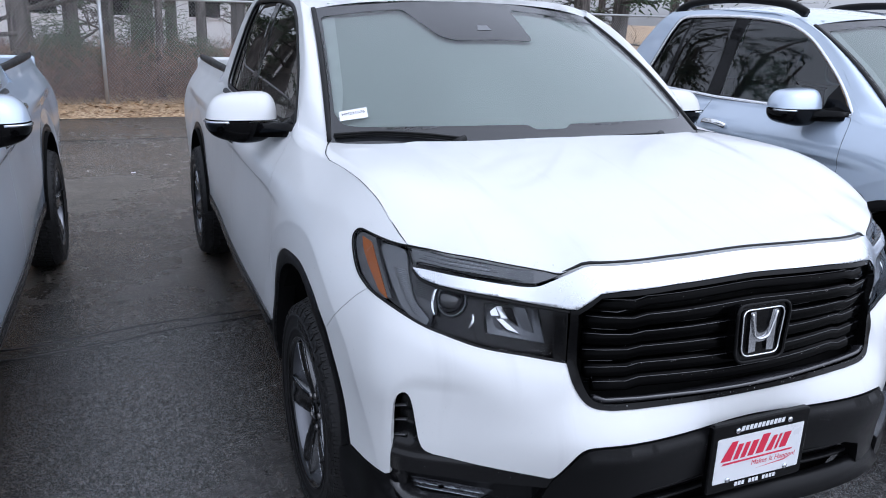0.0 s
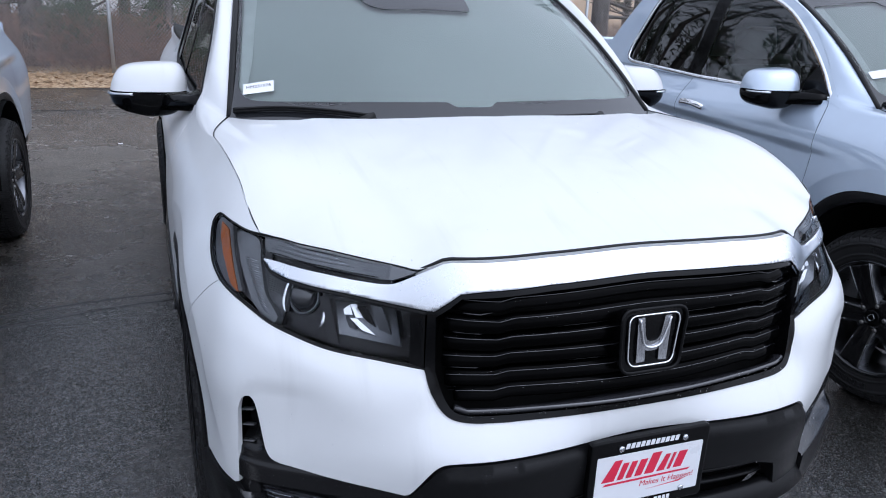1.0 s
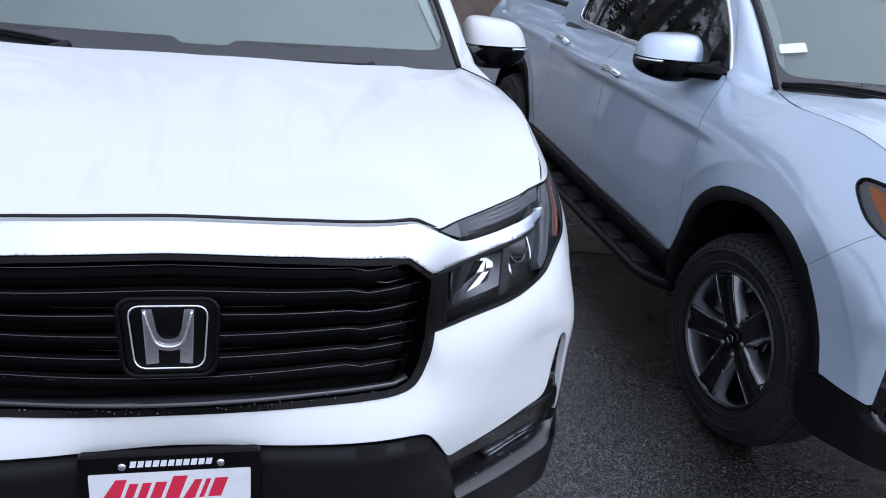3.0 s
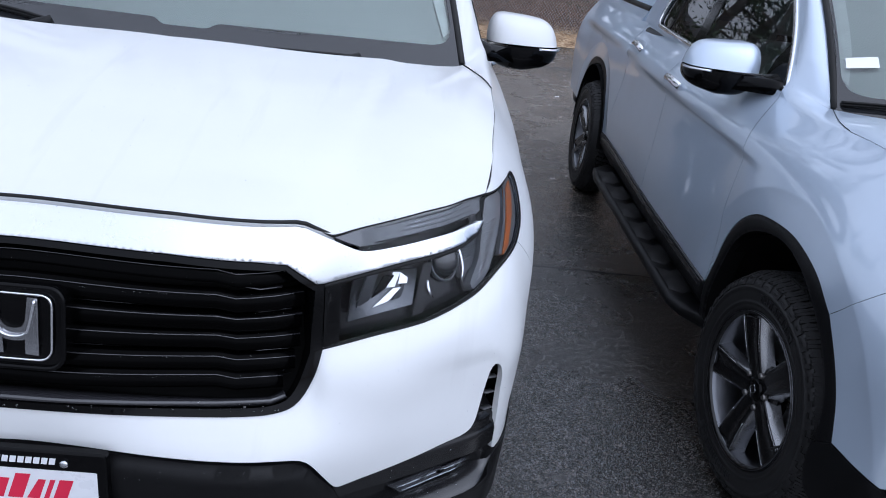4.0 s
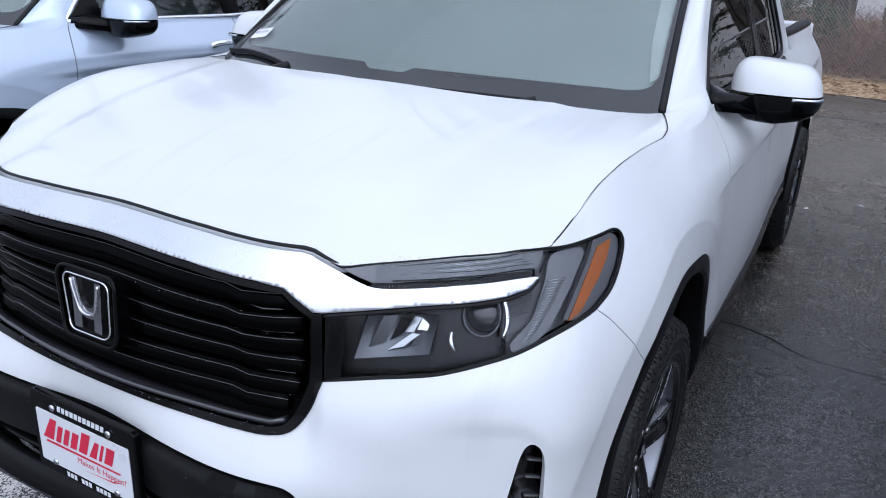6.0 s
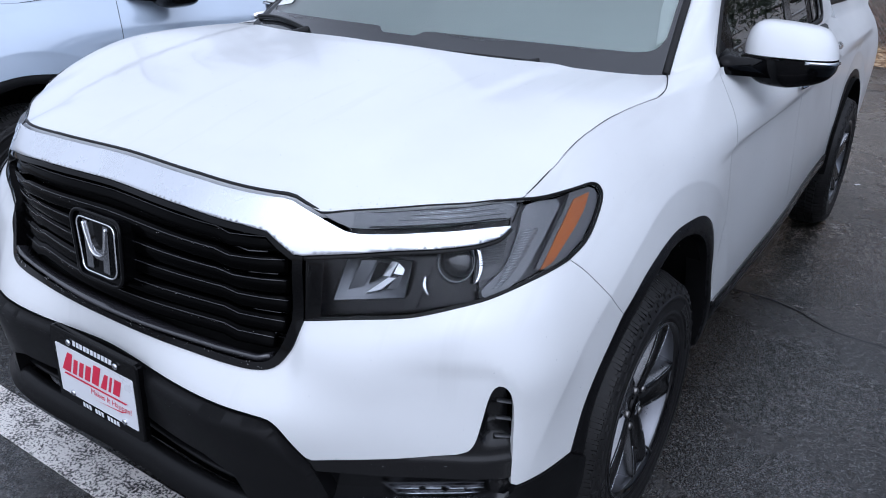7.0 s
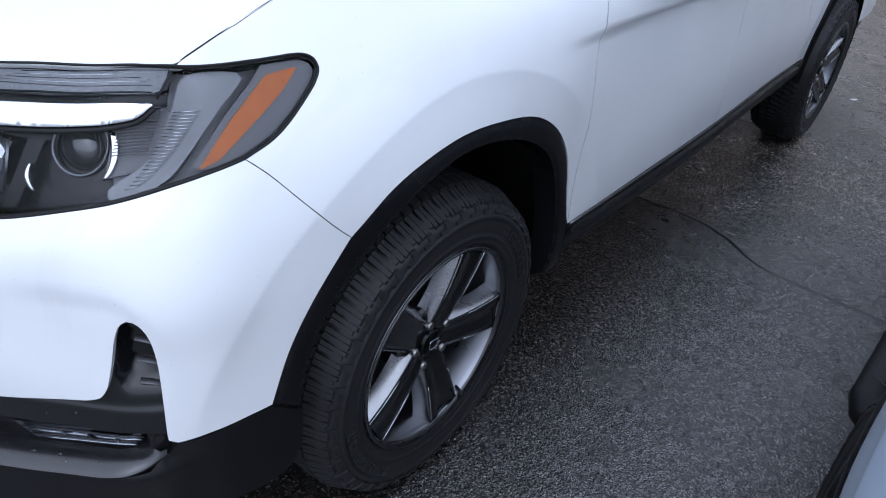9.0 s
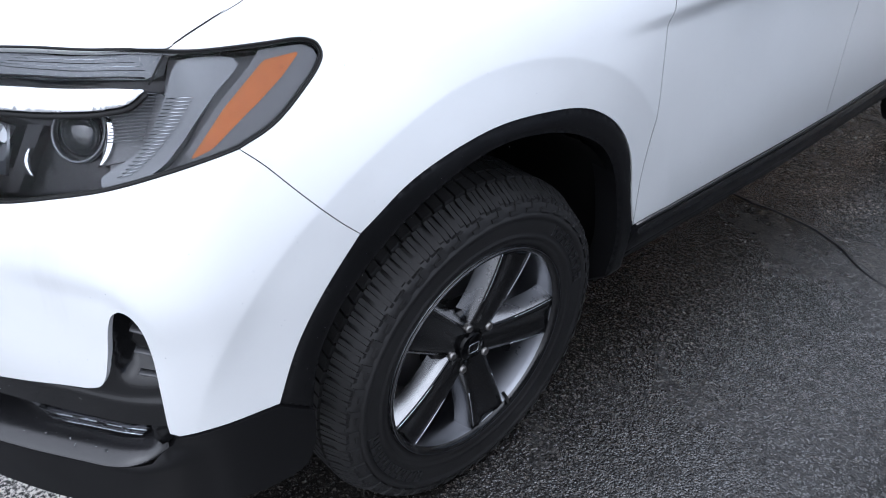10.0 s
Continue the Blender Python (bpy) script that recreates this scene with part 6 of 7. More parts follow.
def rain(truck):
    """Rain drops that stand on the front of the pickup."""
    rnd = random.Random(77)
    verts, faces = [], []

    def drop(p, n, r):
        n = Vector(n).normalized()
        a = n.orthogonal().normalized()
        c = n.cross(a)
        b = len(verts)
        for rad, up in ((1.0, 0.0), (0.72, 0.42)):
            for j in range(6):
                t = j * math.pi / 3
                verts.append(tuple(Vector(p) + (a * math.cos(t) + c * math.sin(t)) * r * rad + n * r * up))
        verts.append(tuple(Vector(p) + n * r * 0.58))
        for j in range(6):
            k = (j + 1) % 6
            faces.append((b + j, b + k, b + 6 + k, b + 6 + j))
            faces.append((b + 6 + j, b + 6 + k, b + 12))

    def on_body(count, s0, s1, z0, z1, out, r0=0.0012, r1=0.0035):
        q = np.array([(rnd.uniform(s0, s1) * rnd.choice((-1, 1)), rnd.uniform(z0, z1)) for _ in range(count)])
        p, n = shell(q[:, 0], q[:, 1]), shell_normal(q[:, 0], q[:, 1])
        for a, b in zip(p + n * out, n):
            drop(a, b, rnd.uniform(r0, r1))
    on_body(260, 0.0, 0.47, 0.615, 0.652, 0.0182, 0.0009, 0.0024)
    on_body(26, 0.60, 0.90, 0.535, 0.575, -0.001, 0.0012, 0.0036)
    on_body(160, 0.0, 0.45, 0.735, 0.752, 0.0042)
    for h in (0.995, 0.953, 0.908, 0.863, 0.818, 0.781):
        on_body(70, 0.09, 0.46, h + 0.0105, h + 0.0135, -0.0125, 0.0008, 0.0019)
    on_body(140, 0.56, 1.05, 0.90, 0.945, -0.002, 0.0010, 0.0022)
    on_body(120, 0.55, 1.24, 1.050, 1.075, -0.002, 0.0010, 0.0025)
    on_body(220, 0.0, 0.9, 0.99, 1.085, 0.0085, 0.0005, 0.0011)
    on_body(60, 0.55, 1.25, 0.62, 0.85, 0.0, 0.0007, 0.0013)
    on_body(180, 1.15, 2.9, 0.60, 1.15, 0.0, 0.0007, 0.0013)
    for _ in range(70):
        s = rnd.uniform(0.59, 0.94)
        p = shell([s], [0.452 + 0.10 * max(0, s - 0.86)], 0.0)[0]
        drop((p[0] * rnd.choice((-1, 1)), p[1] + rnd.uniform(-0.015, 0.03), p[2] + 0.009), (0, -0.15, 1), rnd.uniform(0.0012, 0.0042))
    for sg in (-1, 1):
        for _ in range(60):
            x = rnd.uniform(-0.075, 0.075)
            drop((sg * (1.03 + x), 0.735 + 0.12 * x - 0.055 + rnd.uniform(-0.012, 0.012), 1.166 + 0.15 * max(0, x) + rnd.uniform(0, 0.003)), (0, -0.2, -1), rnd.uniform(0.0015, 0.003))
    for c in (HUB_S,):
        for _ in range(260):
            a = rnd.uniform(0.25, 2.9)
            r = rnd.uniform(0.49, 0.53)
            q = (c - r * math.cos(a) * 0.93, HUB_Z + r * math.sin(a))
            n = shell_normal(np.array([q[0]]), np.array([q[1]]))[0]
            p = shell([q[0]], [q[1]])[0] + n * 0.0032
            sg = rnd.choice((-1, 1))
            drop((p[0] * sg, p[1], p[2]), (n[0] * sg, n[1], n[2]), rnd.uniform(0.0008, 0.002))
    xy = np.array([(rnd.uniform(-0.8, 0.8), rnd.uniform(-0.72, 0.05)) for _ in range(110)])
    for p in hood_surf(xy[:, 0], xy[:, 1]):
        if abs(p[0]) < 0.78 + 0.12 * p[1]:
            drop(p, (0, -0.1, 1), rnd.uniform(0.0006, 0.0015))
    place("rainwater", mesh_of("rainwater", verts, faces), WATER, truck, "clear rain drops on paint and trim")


def pickup(name, paint, trim, label, m, rails=False, boards=False, plate=False, sticker="", spin=0.3, card_up=0.0, steer=0.0):
    truck = tagged(new(name), label, "pickup truck")
    front_end(truck, paint)
    for side in (1, -1):
        side_body(truck, paint, side, trim)
        mirror(truck, paint, side)
        for k in (0, 1):
            wheel(truck, side * 0.852, WHEELBASE * k, side, (spin if side > 0 else spin + 0.81) + 0.5 * k, steer if k == 0 else 0.0)
    cab_top(truck, paint, rails)
    panel_gaps(truck)
    cabin(truck)
    wipers(truck)
    if boards:
        running_board(truck)
    if plate:
        dealer_plate(truck)
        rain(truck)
    card = place("stock_card", shared(("stock_card", card_up), lambda: panel("stock_card", lambda a, b: windshield(a, b) + np.array([0, -0.0014, 0.0020]), [(-0.94, 0.107 + card_up), (-0.82, 0.122 + card_up), (-0.82, 0.180 + card_up), (-0.94, 0.162 + card_up)], 0.05, 0)), PAPER, truck, "white stock card on the windshield")
    if sticker:
        c = windshield(np.array([-0.88]), np.array([0.148]))[0] + np.array([0, -0.0014, 0.0020])
        e1 = windshield(np.array([-0.82]), np.array([0.152]))[0] - windshield(np.array([-0.94]), np.array([0.136]))[0]
        e2 = windshield(np.array([-0.88]), np.array([0.18]))[0] - windshield(np.array([-0.88]), np.array([0.11]))[0]
        ex = Vector(e1).normalized()
        ez = ex.cross(Vector(e2)).normalized()
        ey = ez.cross(ex)
        t = plate_text("stock_number", sticker, 0.0185, 0, 0, 0, INK, card)
        mm = Matrix.Identity(4)
        for k in range(3):
            mm[k][0], mm[k][1], mm[k][2], mm[k][3] = ex[k], ey[k], ez[k], c[k] + ez[k] * 0.0015
        t.matrix_basis = mm
    truck.matrix_basis = m
    return truck


pickup("pickup_truck", WHITE, SEAL, "white crew-cab pickup truck wet with rain, parked nose out", pose(0, 0, 0), plate=True, sticker="HM231576", spin=-0.07)
pickup("pickup_truck", BLUE, CHROME, "grey-blue crew-cab pickup truck with running boards and roof rails", pose(2.745, -0.070, 0, 0, 0, -1.57), rails=True, boards=True, spin=-0.07, card_up=0.10, steer=0.10)
pickup("pickup_truck", BLUE, CHROME, "grey-blue crew-cab pickup truck parked beside the white one", pose(-2.915, 0.08, 0, 0, 0, -2.2), rails=False, boards=False, spin=0.8)

# ---------------------------------------------------------------- ground


def asphalt():
    m, n, l, b = material("wet_asphalt")
    big = noise_tex(n, l, 0.45, 6, 0.65)
    mid = noise_tex(n, l, 5.0, 6, 0.75)
    stone = voronoi_tex(n, l, 170.0)
    stone2 = voronoi_tex(n, l, 155.0)
    coarse = voronoi_tex(n, l, 78.0)
    grit = noise_tex(n, l, 210.0, 3, 0.6)
    c = ramp(n, l, stone.outputs["Color"], [(0.25, (0.006, 0.0056, 0.0052)), (0.62, (0.019, 0.0175, 0.0158)), (0.94, (0.085, 0.077, 0.067))])
    tone = ramp(n, l, mid.outputs["Fac"], [(0.35, 0.68), (0.65, 1.12)])
    mul = n.new("ShaderNodeMix")
    mul.data_type, mul.blend_type = "RGBA", "MULTIPLY"
    mul.inputs["Factor"].default_value = 1.0
    l.new(c.outputs["Color"], mul.inputs[6])
    l.new(tone.outputs["Color"], mul.inputs[7])
    # a paler pool on the open lot behind the cars paints in sky sheen
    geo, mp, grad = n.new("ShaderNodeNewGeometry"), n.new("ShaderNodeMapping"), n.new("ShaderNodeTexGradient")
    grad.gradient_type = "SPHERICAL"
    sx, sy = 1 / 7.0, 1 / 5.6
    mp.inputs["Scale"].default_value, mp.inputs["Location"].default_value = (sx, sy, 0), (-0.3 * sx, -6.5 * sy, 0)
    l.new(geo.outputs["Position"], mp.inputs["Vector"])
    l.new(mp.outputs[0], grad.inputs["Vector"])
    far_sheen = n.new("ShaderNodeMath")
    far_sheen.operation = "MULTIPLY_ADD"
    far_sheen.inputs[1].default_value = 0.45
    l.new(mid.outputs["Fac"], far_sheen.inputs[0])
    l.new(grad.outputs["Fac"], far_sheen.inputs[2])
    far_mask = ramp(n, l, far_sheen.outputs[0], [(0.36, 0.0), (0.90, 1.0)])
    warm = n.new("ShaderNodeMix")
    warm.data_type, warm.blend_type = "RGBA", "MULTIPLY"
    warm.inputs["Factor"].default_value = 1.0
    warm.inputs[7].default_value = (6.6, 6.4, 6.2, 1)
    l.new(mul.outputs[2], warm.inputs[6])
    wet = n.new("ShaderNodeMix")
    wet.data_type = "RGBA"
    l.new(far_mask.outputs["Color"], wet.inputs["Factor"])
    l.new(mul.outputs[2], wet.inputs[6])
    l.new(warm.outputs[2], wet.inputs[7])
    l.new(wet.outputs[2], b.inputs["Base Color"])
    film = ramp(n, l, far_mask.outputs["Color"], [(0.0, 1.0), (1.0, 0.42)])
    pit = ramp(n, l, stone2.outputs["Distance"], [(0.36, 1.0), (0.60, 0.25)])
    wetness = n.new("ShaderNodeMath")
    wetness.operation = "MULTIPLY"
    l.new(film.outputs["Color"], wetness.inputs[0])
    l.new(pit.outputs["Color"], wetness.inputs[1])
    # stones of different height: some stand dry out of the film
    proud = ramp(n, l, coarse.outputs["Color"], [(0.2, 0.35), (0.75, 1.0)])
    uneven = n.new("ShaderNodeMath")
    uneven.operation = "MULTIPLY"
    l.new(wetness.outputs[0], uneven.inputs[0])
    l.new(proud.outputs["Color"], uneven.inputs[1])
    l.new(uneven.outputs[0], b.inputs["Coat Weight"])
    add = n.new("ShaderNodeMath")
    add.operation = "MULTIPLY_ADD"
    add.inputs[1].default_value = 0.4
    l.new(mid.outputs["Fac"], add.inputs[0])
    l.new(big.outputs["Fac"], add.inputs[2])
    r = ramp(n, l, add.outputs[0], [(0.55, 0.10), (0.88, 0.42)])
    l.new(r.outputs["Color"], b.inputs["Roughness"])
    b.inputs["Specular IOR Level"].default_value = 0.4
    b.inputs["Coat Roughness"].default_value = 0.06
    b.inputs["Coat IOR"].default_value = 2.75
    nb = bump(n, l, grit.outputs["Fac"], 0.6, 0.004)
    nb = bump(n, l, stone.outputs["Distance"], 0.35, 0.003, nb)
    nb = bump(n, l, mid.outputs["Fac"], 0.15, 0.010, nb)
    l.new(nb, b.inputs["Normal"])
    # the water film lies flatter than the stones under it
    nw = bump(n, l, grit.outputs["Fac"], 0.22, 0.0010)
    nw = bump(n, l, stone2.outputs["Distance"], 0.80, 0.0027, nw)
    nw = bump(n, l, mid.outputs["Fac"], 0.15, 0.004, nw)
    nw = bump(n, l, coarse.outputs["Distance"], 0.45, 0.004, nw)
    l.new(nw, b.inputs["Coat Normal"])
    return m


def worn_line():
    m, n, l, b = material("worn_white_line")
    t = noise_tex(n, l, 120.0, 5, 0.75)
    t2 = noise_tex(n, l, 9.0, 3)
    add = n.new("ShaderNodeMath")
    add.operation = "MULTIPLY_ADD"
    add.inputs[1].default_value = 0.35
    l.new(t2.outputs["Fac"], add.inputs[0])
    l.new(t.outputs["Fac"], add.inputs[2])
    c = ramp(n, l, add.outputs[0], [(0.66, (0.78, 0.75, 0.71)), (0.70, (0.45, 0.43, 0.41)), (0.73, (0.02, 0.02, 0.02))])
    l.new(c.outputs["Color"], b.inputs["Base Color"])
    b.inputs["Roughness"].default_value = 0.6
    l.new(bump(n, l, t.outputs["Fac"], 0.6, 0.004), b.inputs["Normal"])
    return m


def litter():
    m, n, l, b = material("leaf_litter")
    v = voronoi_tex(n, l, 22.0)
    t = noise_tex(n, l, 3.0, 5)
    c = ramp(n, l, v.outputs["Color"], [(0.2, (0.19, 0.11, 0.055)), (0.5, (0.40, 0.27, 0.15)), (0.8, (0.52, 0.39, 0.25))])
    l.new(c.outputs["Color"], b.inputs["Base Color"])
    b.inputs["Roughness"].default_value = 0.9
    l.new(bump(n, l, v.outputs["Distance"], 0.8, 0.03), b.inputs["Normal"])
    return m


ASPHALT, LINE_PAINT, LITTER = asphalt(), worn_line(), litter()
TAR = plain("crack_tar", (0.012, 0.012, 0.013), 0.35, grain=0.5, grain_scale=120, wear=0.3)
EDGE_Y = 10.75


def grid_sheet(name, x0, x1, y0, y1, step, z):
    xs, ys = np.arange(x0, x1 + step / 2, step), np.arange(y0, y1 + step / 2, step)
    verts = [(x, y, z(x, y)) for y in ys for x in xs]
    w = len(xs)
    faces = [(j * w + i, j * w + i + 1, (j + 1) * w + i + 1, (j + 1) * w + i) for j in range(len(ys) - 1) for i in range(w - 1)]
    return mesh_of(name, verts, faces)


def thing(name, me, mat, label, category, kind="", group="", m=None):
    return tagged(place(name, me, mat, m=m), label, category, group, kind)


thing("ground", grid_sheet("ground", -400, 400, -400, 400, 100, lambda x, y: -0.02), LITTER, "leaf-strewn ground that reaches the horizon", "ground", "structure")
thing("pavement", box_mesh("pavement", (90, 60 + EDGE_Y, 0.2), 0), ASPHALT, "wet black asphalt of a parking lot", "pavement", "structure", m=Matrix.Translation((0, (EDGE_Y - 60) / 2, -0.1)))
thing("painted_line", box_mesh("painted_line", (44, 0.15, 0.004), 0.001), LINE_PAINT, "worn white parking line on the asphalt", "marking", "structure", m=Matrix.Translation((0, -0.775, 0.003)))


def crack(name, pts, width, seed):
    rnd = random.Random(seed)
    c = curve(pts, 0.03)
    c[:, 1] += np.array([noise.noise(Vector((q[0] * 2.3, seed, 0))) * 0.03 + noise.noise(Vector((q[0] * 13.0, seed, 7.0))) * 0.010 for q in c])
    rows = []
    for x, y in c:
        w = width * (0.4 + 0.8 * abs(noise.noise(Vector((x * 3.1, seed + 4.0, 0)))) + 0.6 * abs(noise.noise(Vector((x * 17.0, seed + 9.0, 0)))))
        rows.append([(x, y - w, 0.0005), (x, y - w * 0.4, 0.004), (x, y + w * 0.4, 0.004), (x, y + w, 0.0005)])
    return loft(name, rows)


thing("pavement_joint", crack("pavement_joint", [(-12, 1.55), (-6, 1.7), (-3, 1.75), (-1.8, 1.80), (-1.1, 1.93), (-0.3, 1.86), (0.6, 1.82), (1.02, 1.79), (1.29, 1.64), (1.9, 1.62), (3, 1.5), (8, 1.4)], 0.014, 3), TAR, "dark cracked joint across the asphalt", "pavement joint", "structure")
thing("pavement_joint", crack("pavement_joint", [(-12, 1.42), (-6, 1.56), (-3, 1.60), (-1.8, 1.66), (-1.2, 1.80), (-0.6, 1.86)], 0.012, 5), TAR, "dark cracked joint across the asphalt", "pavement joint", "structure")
thing("pavement_joint", crack("pavement_joint", [(-14, 8.2), (-4, 8.4), (0, 8.5), (4, 8.45), (14, 8.6)], 0.02, 8), TAR, "thin dark joint across the asphalt", "pavement joint", "structure")


def verge():
    def z(x, y):
        k = min(1.0, max(0.0, (y - EDGE_Y + 0.12) / 0.5))
        return 0.05 * k + 0.03 * noise.noise(Vector((x * 1.7, y * 1.7, 0))) * k
    return grid_sheet("verge", -22, 24, EDGE_Y - 0.1, EDGE_Y + 16, 0.25, z)


thing("verge", verge(), LITTER, "strip of tan dead leaves and pine needles", "ground", "structure")
leaf_rnd = random.Random(9)


def scatter(name, count, box_, size, lift=0.0):
    verts, faces = [], []
    x0, x1, y0, y1 = box_
    for _ in range(count):
        x, y = leaf_rnd.uniform(x0, x1), leaf_rnd.uniform(y0, y1)
        a, s = leaf_rnd.uniform(0, 6.3), size * leaf_rnd.uniform(0.5, 1.3)
        u, v = Vector((math.cos(a), math.sin(a), leaf_rnd.uniform(-0.4, 0.4))) * s, Vector((-math.sin(a), math.cos(a), leaf_rnd.uniform(-0.4, 0.4))) * s * 0.6
        c = Vector((x, y, 0.06 + lift + leaf_rnd.uniform(0, 0.03)))
        b = len(verts)
        verts += [tuple(c - u), tuple(c + v), tuple(c + u), tuple(c - v)]
        faces.append((b, b + 1, b + 2, b + 3))
    return mesh_of(name, verts, faces, smooth=False)


LEAF = plain("dead_leaf", (0.33, 0.22, 0.12), 0.8, wear=0.45)
thing("fallen_leaves", scatter("fallen_leaves", 5000, (-14, 15, EDGE_Y, EDGE_Y + 2.2), 0.05), LEAF, "tan fallen leaves along the fence", "leaves", "stuff")
for px, py, pa in ((-1.30, 6.2, 0.4), (1.01, 4.16, 1.1), (-2.0, 4.1, 2.0), (2.3, 6.4, 0.2), (1.35, 4.5, 2.6)):
    thing("litter_scrap", box_mesh("litter_scrap", (0.045, 0.018, 0.003), 0.001), PAPER, "small pale scrap lying on the asphalt", "scrap", m=pose(px, py, 0.0035, 0, 0, math.degrees(pa)))

# ---------------------------------------------------------------- fence
FENCE_Y, FENCE_H = 12.1, 1.80


def chain_link():
    """Crossed wires, bent out of one plane where they cross."""
    verts, faces = [], []
    pitch, x0, x1, r = 0.054, -16.5, 16.5, 0.0021

    def wire(a, b):
        k = len(verts)
        d = Vector(b) - Vector(a)
        side = Vector((d.z, 0, -d.x)).normalized() * r
        for p in (a, b):
            for off in (side, -side * 0.5 + Vector((0, r, 0)), -side * 0.5 - Vector((0, r, 0))):
                verts.append(tuple(Vector(p) + off))
        for j in range(3):
            faces.append((k + j, k + (j + 1) % 3, k + 3 + (j + 1) % 3, k + 3 + j))
    count = int((x1 - x0) / pitch)
    for i in range(count):
        x = x0 + i * pitch
        for sgn, yy in ((1, 0.0025), (-1, -0.0025)):
            wire((x, FENCE_Y + yy, 0.05), (x + sgn * (FENCE_H - 0.07) * 0.80, FENCE_Y + yy, FENCE_H - 0.02))
    return mesh_of("chain_link", verts, faces, smooth=False)


fence = tagged(new("chain_link_fence"), "galvanised chain-link fence along the edge of the lot", "fence")
place("chain_link", chain_link(), WIRE, fence, "woven steel wire")
place("top_rail", tube("top_rail", [(-16.5, FENCE_Y - 0.03, FENCE_H - 0.02), (0, FENCE_Y - 0.03, FENCE_H - 0.02), (16.5, FENCE_Y - 0.03, FENCE_H - 0.02)], 0.021), GALVANISED, fence)
for k in range(-5, 6):
    place("fence_post", shared("fence_post", lambda: tube("fence_post", [(0, 0, -0.1), (0, 0, 1.0), (0, 0, FENCE_H + 0.04)], 0.030, 12)), GALVANISED, fence, m=Matrix.Translation((-1.48 + 2.98 * k, FENCE_Y - 0.035, 0)))
    place("post_cap", shared("post_cap", lambda: lathe("post_cap", [(0, 0.033), (0.02, 0.033), (0.045, 0.02), (0.052, 0.0)], 12)), GALVANISED, fence, m=Matrix.Translation((-1.48 + 2.98 * k, FENCE_Y - 0.035, FENCE_H + 0.04)) @ Matrix.Rotation(-math.pi / 2, 4, "Y"))

# ---------------------------------------------------------------- trees, brush and what stands behind


def bark():
    m, n, l, b = material("grey_bark")
    tc, mp = n.new("ShaderNodeTexCoord"), n.new("ShaderNodeMapping")
    mp.inputs["Scale"].default_value = (14, 14, 2.2)
    l.new(tc.outputs["Object"], mp.inputs["Vector"])
    t = n.new("ShaderNodeTexNoise")
    t.inputs["Scale"].default_value, t.inputs["Detail"].default_value = 1.4, 8
    l.new(mp.outputs[0], t.inputs["Vector"])
    c = ramp(n, l, t.outputs["Fac"], [(0.35, (0.045, 0.039, 0.035)), (0.60, (0.14, 0.124, 0.112)), (0.75, (0.27, 0.25, 0.23))])
    l.new(c.outputs["Color"], b.inputs["Base Color"])
    b.inputs["Roughness"].default_value = 0.9
    l.new(bump(n, l, t.outputs["Fac"], 0.9, 0.03), b.inputs["Normal"])
    return m


def foliage(name, low, high):
    m, n, l, b = material(name)
    g = n.new("ShaderNodeNewGeometry")
    c = ramp(n, l, g.outputs["Random Per Island"], [(0.1, low), (0.9, high)])
    l.new(c.outputs["Color"], b.inputs["Base Color"])
    b.inputs["Roughness"].default_value = 0.7
    return m


BARK = bark()
NEEDLE = foliage("pine_needles", (0.026, 0.044, 0.024), (0.085, 0.120, 0.062))
TWIG = foliage("brown_twigs", (0.085, 0.053, 0.041), (0.31, 0.20, 0.145))


def limb(verts, faces, p0, p1, r0, r1, n=6, rnd=None, bend=0.0):
    """A tapered limb, bent a little, added to a mesh."""
    steps = 5
    p0, p1 = Vector(p0), Vector(p1)
    off = Vector((rnd.uniform(-1, 1), rnd.uniform(-1, 1), rnd.uniform(-0.3, 0.3))) * bend * (p1 - p0).length
    d = (p1 - p0).normalized()
    a = d.orthogonal().normalized()
    c = d.cross(a)
    b = len(verts)
    for k in range(steps + 1):
        u = k / steps
        q = p0.lerp(p1, u) + off * math.sin(u * math.pi)
        r = r0 + (r1 - r0) * u
        for j in range(n):
            t = 2 * math.pi * j / n
            verts.append(tuple(q + (a * math.cos(t) + c * math.sin(t)) * r))
    for k in range(steps):
        for j in range(n):
            faces.append((b + k * n + j, b + k * n + (j + 1) % n, b + (k + 1) * n + (j + 1) % n, b + (k + 1) * n + j))


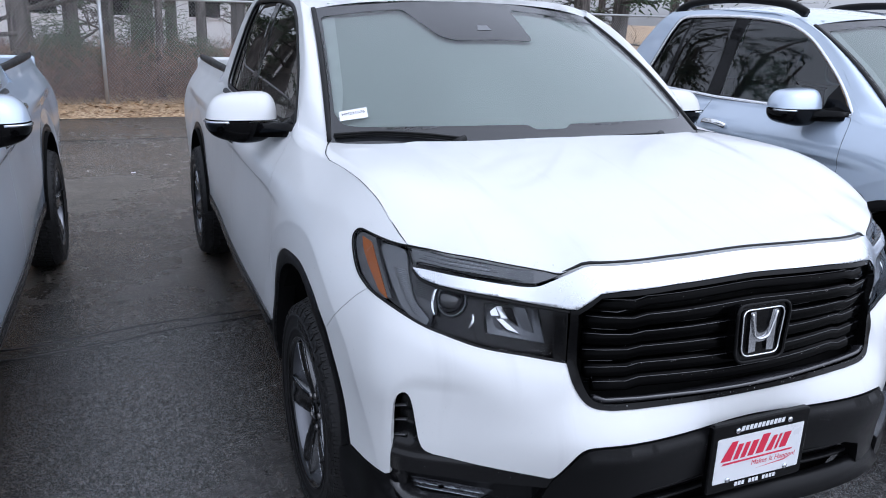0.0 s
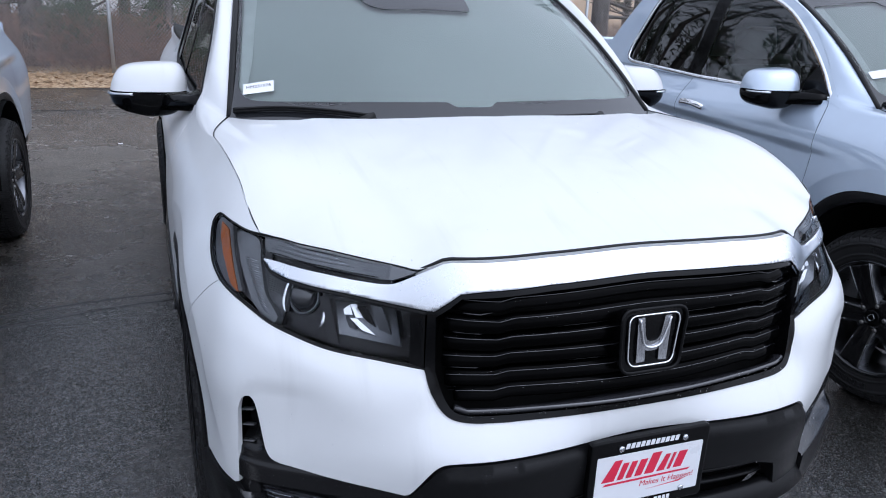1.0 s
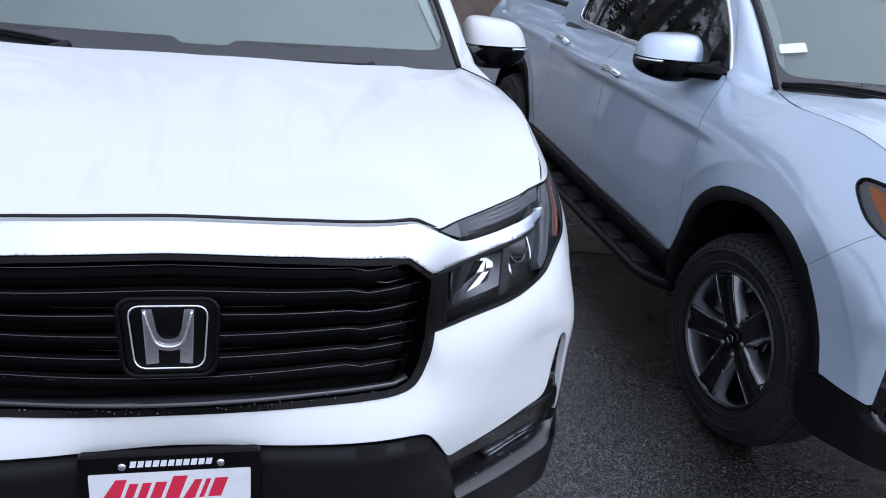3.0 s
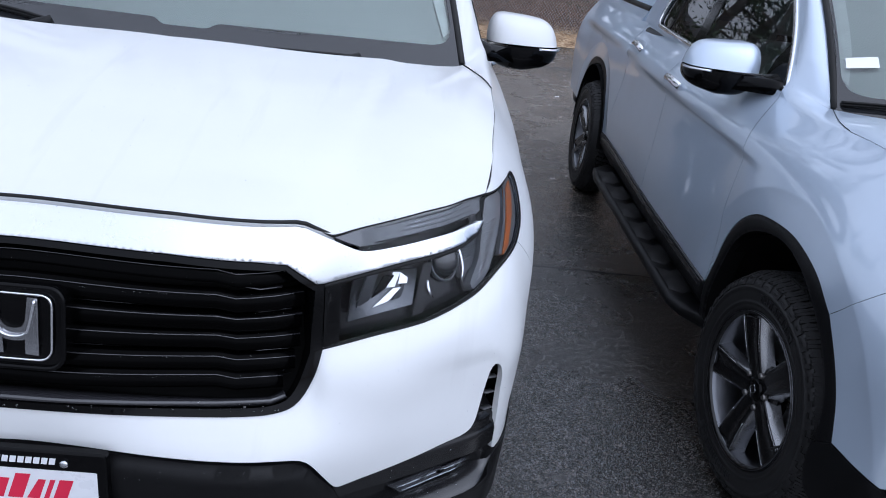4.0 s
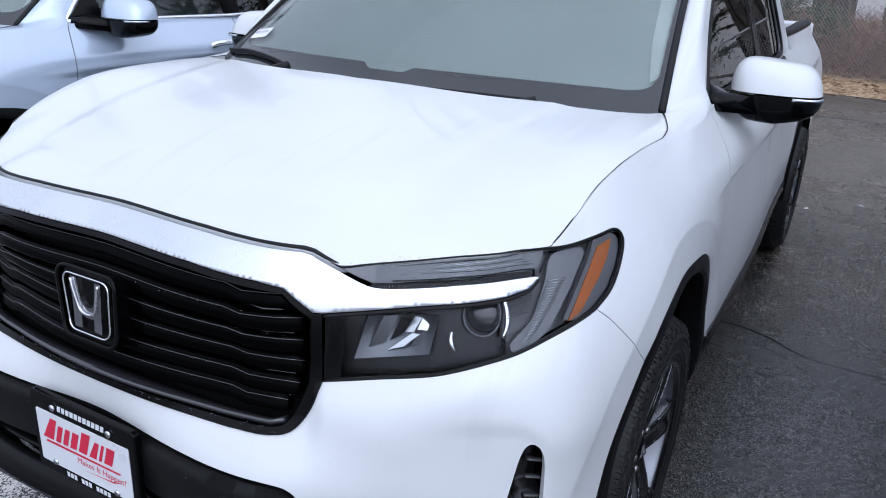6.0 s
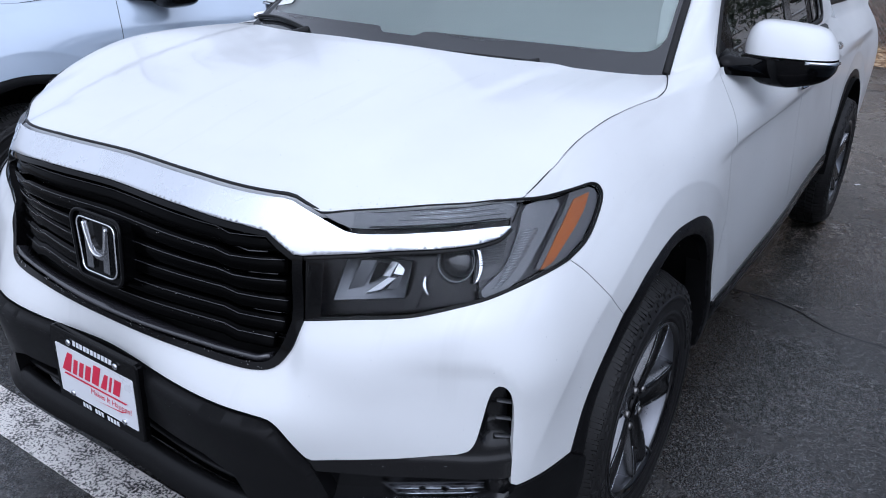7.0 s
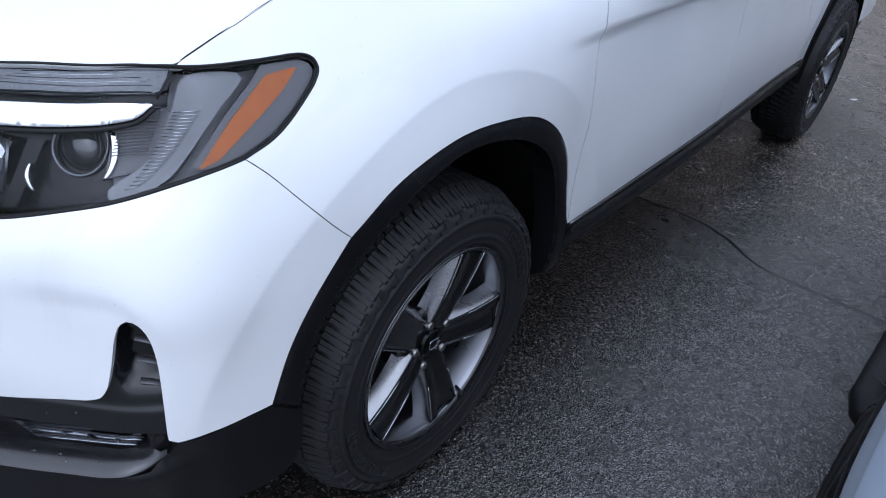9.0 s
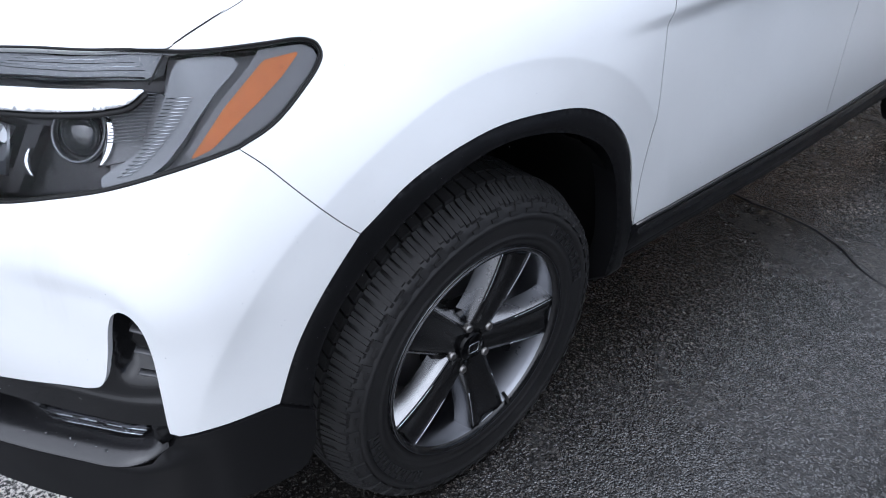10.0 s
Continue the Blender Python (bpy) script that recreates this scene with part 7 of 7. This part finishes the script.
def tree_meshes(seed, height, radius, kind):
    rnd = random.Random(seed)
    v, f = [], []
    lean = Vector((rnd.uniform(-0.04, 0.04), rnd.uniform(-0.04, 0.04), 1)) * height
    limb(v, f, (0, 0, -0.2), lean, radius, radius * 0.25, 12, rnd, 0.012)
    cv, cf = [], []

    def tuft(c, size, count, flat=0.5):
        for _ in range(count):
            d = Vector((rnd.gauss(0, 1), rnd.gauss(0, 1), rnd.gauss(0, flat))).normalized()
            q = c + d * size * rnd.uniform(0.1, 1)
            s = size * rnd.uniform(0.16, 0.34)
            a = Vector((rnd.gauss(0, 1), rnd.gauss(0, 1), rnd.gauss(0, 0.6))).normalized() * s
            w = a.orthogonal().normalized() * s * 0.22
            b = len(cv)
            cv.extend([tuple(q - a * 0.4 - w), tuple(q - a * 0.4 + w), tuple(q + a)])
            cf.append((b, b + 1, b + 2))
    n_limbs = 26 if kind == "pine" else 18
    for k in range(n_limbs):
        u = 0.10 + 0.88 * k / n_limbs if kind == "pine" else 0.25 + 0.7 * k / n_limbs
        base_ = lean * u
        a = rnd.uniform(0, 6.3)
        reach = (1 - u) * height * 0.22 + 0.5
        tip = base_ + Vector((math.cos(a), math.sin(a), rnd.uniform(-0.1, 0.35))) * reach * rnd.uniform(0.5, 1.1)
        limb(v, f, base_, tip, radius * 0.22 * (1.1 - u), 0.008, 5, rnd, 0.08)
        if kind == "pine" and u > 0.16:
            for j in range(4):
                tuft(base_.lerp(tip, 0.4 + 0.2 * j), 0.42, 34)
        else:
            for j in range(7):
                q = base_.lerp(tip, rnd.uniform(0.3, 1))
                e = q + Vector((rnd.gauss(0, 1), rnd.gauss(0, 1), rnd.gauss(0.5, 0.7))).normalized() * rnd.uniform(0.3, 1.0)
                limb(v, f, q, e, 0.012, 0.003, 3, rnd, 0.15)
                tuft(e, 0.20, 5, 1.0)
    return mesh_of("trunk", v, f), mesh_of("crown", cv, cf, smooth=False)


KINDS = [("pine", 11.0, 0.19), ("pine", 9.0, 0.15), ("bare", 10.0, 0.13), ("bare", 8.0, 0.09), ("pine", 13.0, 0.24)]
TREES = [tree_meshes(20 + k, h, r, kind) for k, (kind, h, r) in enumerate(KINDS)]


def tree(k, x, y, turn, size):
    kind = KINDS[k][0]
    name = "pine_tree" if kind == "pine" else "bare_tree"
    t = tagged(new(name), "tall pine with grey bark behind the fence" if kind == "pine" else "slim leafless tree with grey bark", "tree", "trees round the lot")
    place("trunk", TREES[k][0], BARK, t)
    place("crown", TREES[k][1], NEEDLE if kind == "pine" else TWIG, t)
    t.matrix_basis = Matrix.Translation((x, y, 0)) @ Matrix.Rotation(turn, 4, "Z") @ Matrix.Diagonal((size, size, size, 1))


tree_rnd = random.Random(31)
for x, y, k in ((-2.75, 13.3, 4), (-2.0, 14.6, 1), (-0.55, 13.2, 3), (-3.6, 14.2, 0), (-4.6, 13.4, 2), (0.35, 14.3, 2), (-5.6, 15.0, 0), (1.2, 15.2, 1), (-1.35, 16.0, 3), (2.4, 13.9, 3), (3.1, 15.3, 0), (4.4, 13.6, 2), (5.3, 14.8, 1), (6.5, 13.7, 0), (7.6, 15.0, 2), (9.0, 14.0, 4), (10.5, 14.8, 0), (12.0, 13.8, 1)):
    tree(k, x, y, tree_rnd.uniform(0, 6.3), tree_rnd.uniform(0.85, 1.15))
for k in range(24):
    tree(tree_rnd.choice([0, 1, 2, 3, 4]), tree_rnd.uniform(-15, 17), tree_rnd.uniform(16, 24), tree_rnd.uniform(0, 6.3), tree_rnd.uniform(1.0, 1.4))
# the wood goes on along the fence; it is mirrored in the windows
for k in range(16):
    tree(tree_rnd.choice([0, 1, 4]), -16 - k * 1.1 + tree_rnd.uniform(-0.6, 0.6), tree_rnd.uniform(13.5, 19), tree_rnd.uniform(0, 6.3), tree_rnd.uniform(0.95, 1.25))


def brush(count, x0, x1, y0, y1, tall, seed):
    rnd = random.Random(seed)
    verts, faces = [], []
    for _ in range(count):
        p = Vector((rnd.uniform(x0, x1), rnd.uniform(y0, y1), 0.0))
        h = tall * rnd.uniform(0.3, 1.0)
        tip = p + Vector((rnd.gauss(0, 0.3), rnd.gauss(0, 0.3), 1)) * h
        for j in range(rnd.randint(3, 6)):
            a = p.lerp(tip, rnd.uniform(0.0, 0.8))
            e = a + Vector((rnd.gauss(0, 0.4), rnd.gauss(0, 0.4), rnd.uniform(0.1, 0.7))) * h * 0.5
            w = (e - a).orthogonal().normalized() * rnd.uniform(0.003, 0.008)
            b = len(verts)
            verts += [tuple(a - w), tuple(a + w), tuple(e)]
            faces.append((b, b + 1, b + 2))
    return mesh_of("undergrowth", verts, faces, smooth=False)


thing("undergrowth", brush(34000, -16, 18, 12.4, 16.5, 1.25, 5), TWIG, "brown leafless undergrowth behind the fence", "undergrowth", "stuff")


def shrubs(seed, spots):
    rnd = random.Random(seed)
    verts, faces = [], []
    for x, y, r in spots:
        for _ in range(2600):
            d = Vector((rnd.gauss(0, 1), rnd.gauss(0, 1), rnd.gauss(0, 1))).normalized() * r * rnd.uniform(0.3, 1)
            q = Vector((x, y, r * 1.1)) + d
            a = Vector((rnd.gauss(0, 1), rnd.gauss(0, 1), rnd.gauss(0, 0.5))).normalized() * 0.07
            w = a.orthogonal().normalized() * 0.009
            b = len(verts)
            verts += [tuple(q - a - w), tuple(q - a + w), tuple(q + a)]
            faces.append((b, b + 1, b + 2))
    return mesh_of("evergreen_brush", verts, faces, smooth=False)


thing("evergreen_brush", shrubs(7, [(-2.2, 13.4, 0.75), (-0.6, 14.0, 0.9), (0.2, 13.5, 0.55), (-3.9, 14.0, 0.6), (3.8, 14.2, 0.6), (6.2, 14.5, 0.8)]), NEEDLE, "dark green evergreen brush behind the fence", "shrub", "stuff")

SIDING = plain("pale_siding", (0.68, 0.69, 0.70), 0.7, wear=0.08)
ROOFING = plain("grey_roofing", (0.16, 0.16, 0.17), 0.8)
house = tagged(new("building"), "pale low building half hidden behind the trees", "building")
place("wall", box_mesh("wall", (30, 8, 5.0), 0.02), SIDING, house, m=Matrix.Translation((-4, 38, 2.5)))
place("roof", box_mesh("roof", (31, 9, 0.5), 0.05), ROOFING, house, m=Matrix.Translation((-4, 38, 5.2)))
for k in range(9):
    w = place("window", shared("bwin", lambda: box_mesh("window", (1.5, 0.10, 1.4), 0.01)), PLATE_WHITE, house, m=Matrix.Translation((-16.5 + 3.2 * k, 33.98, 1.9)))
    place("pane", shared("bpane", lambda: box_mesh("pane", (1.3, 0.04, 1.2), 0.005)), GLOSS_BLACK, w, m=Matrix.Translation((0, -0.05, 0)))
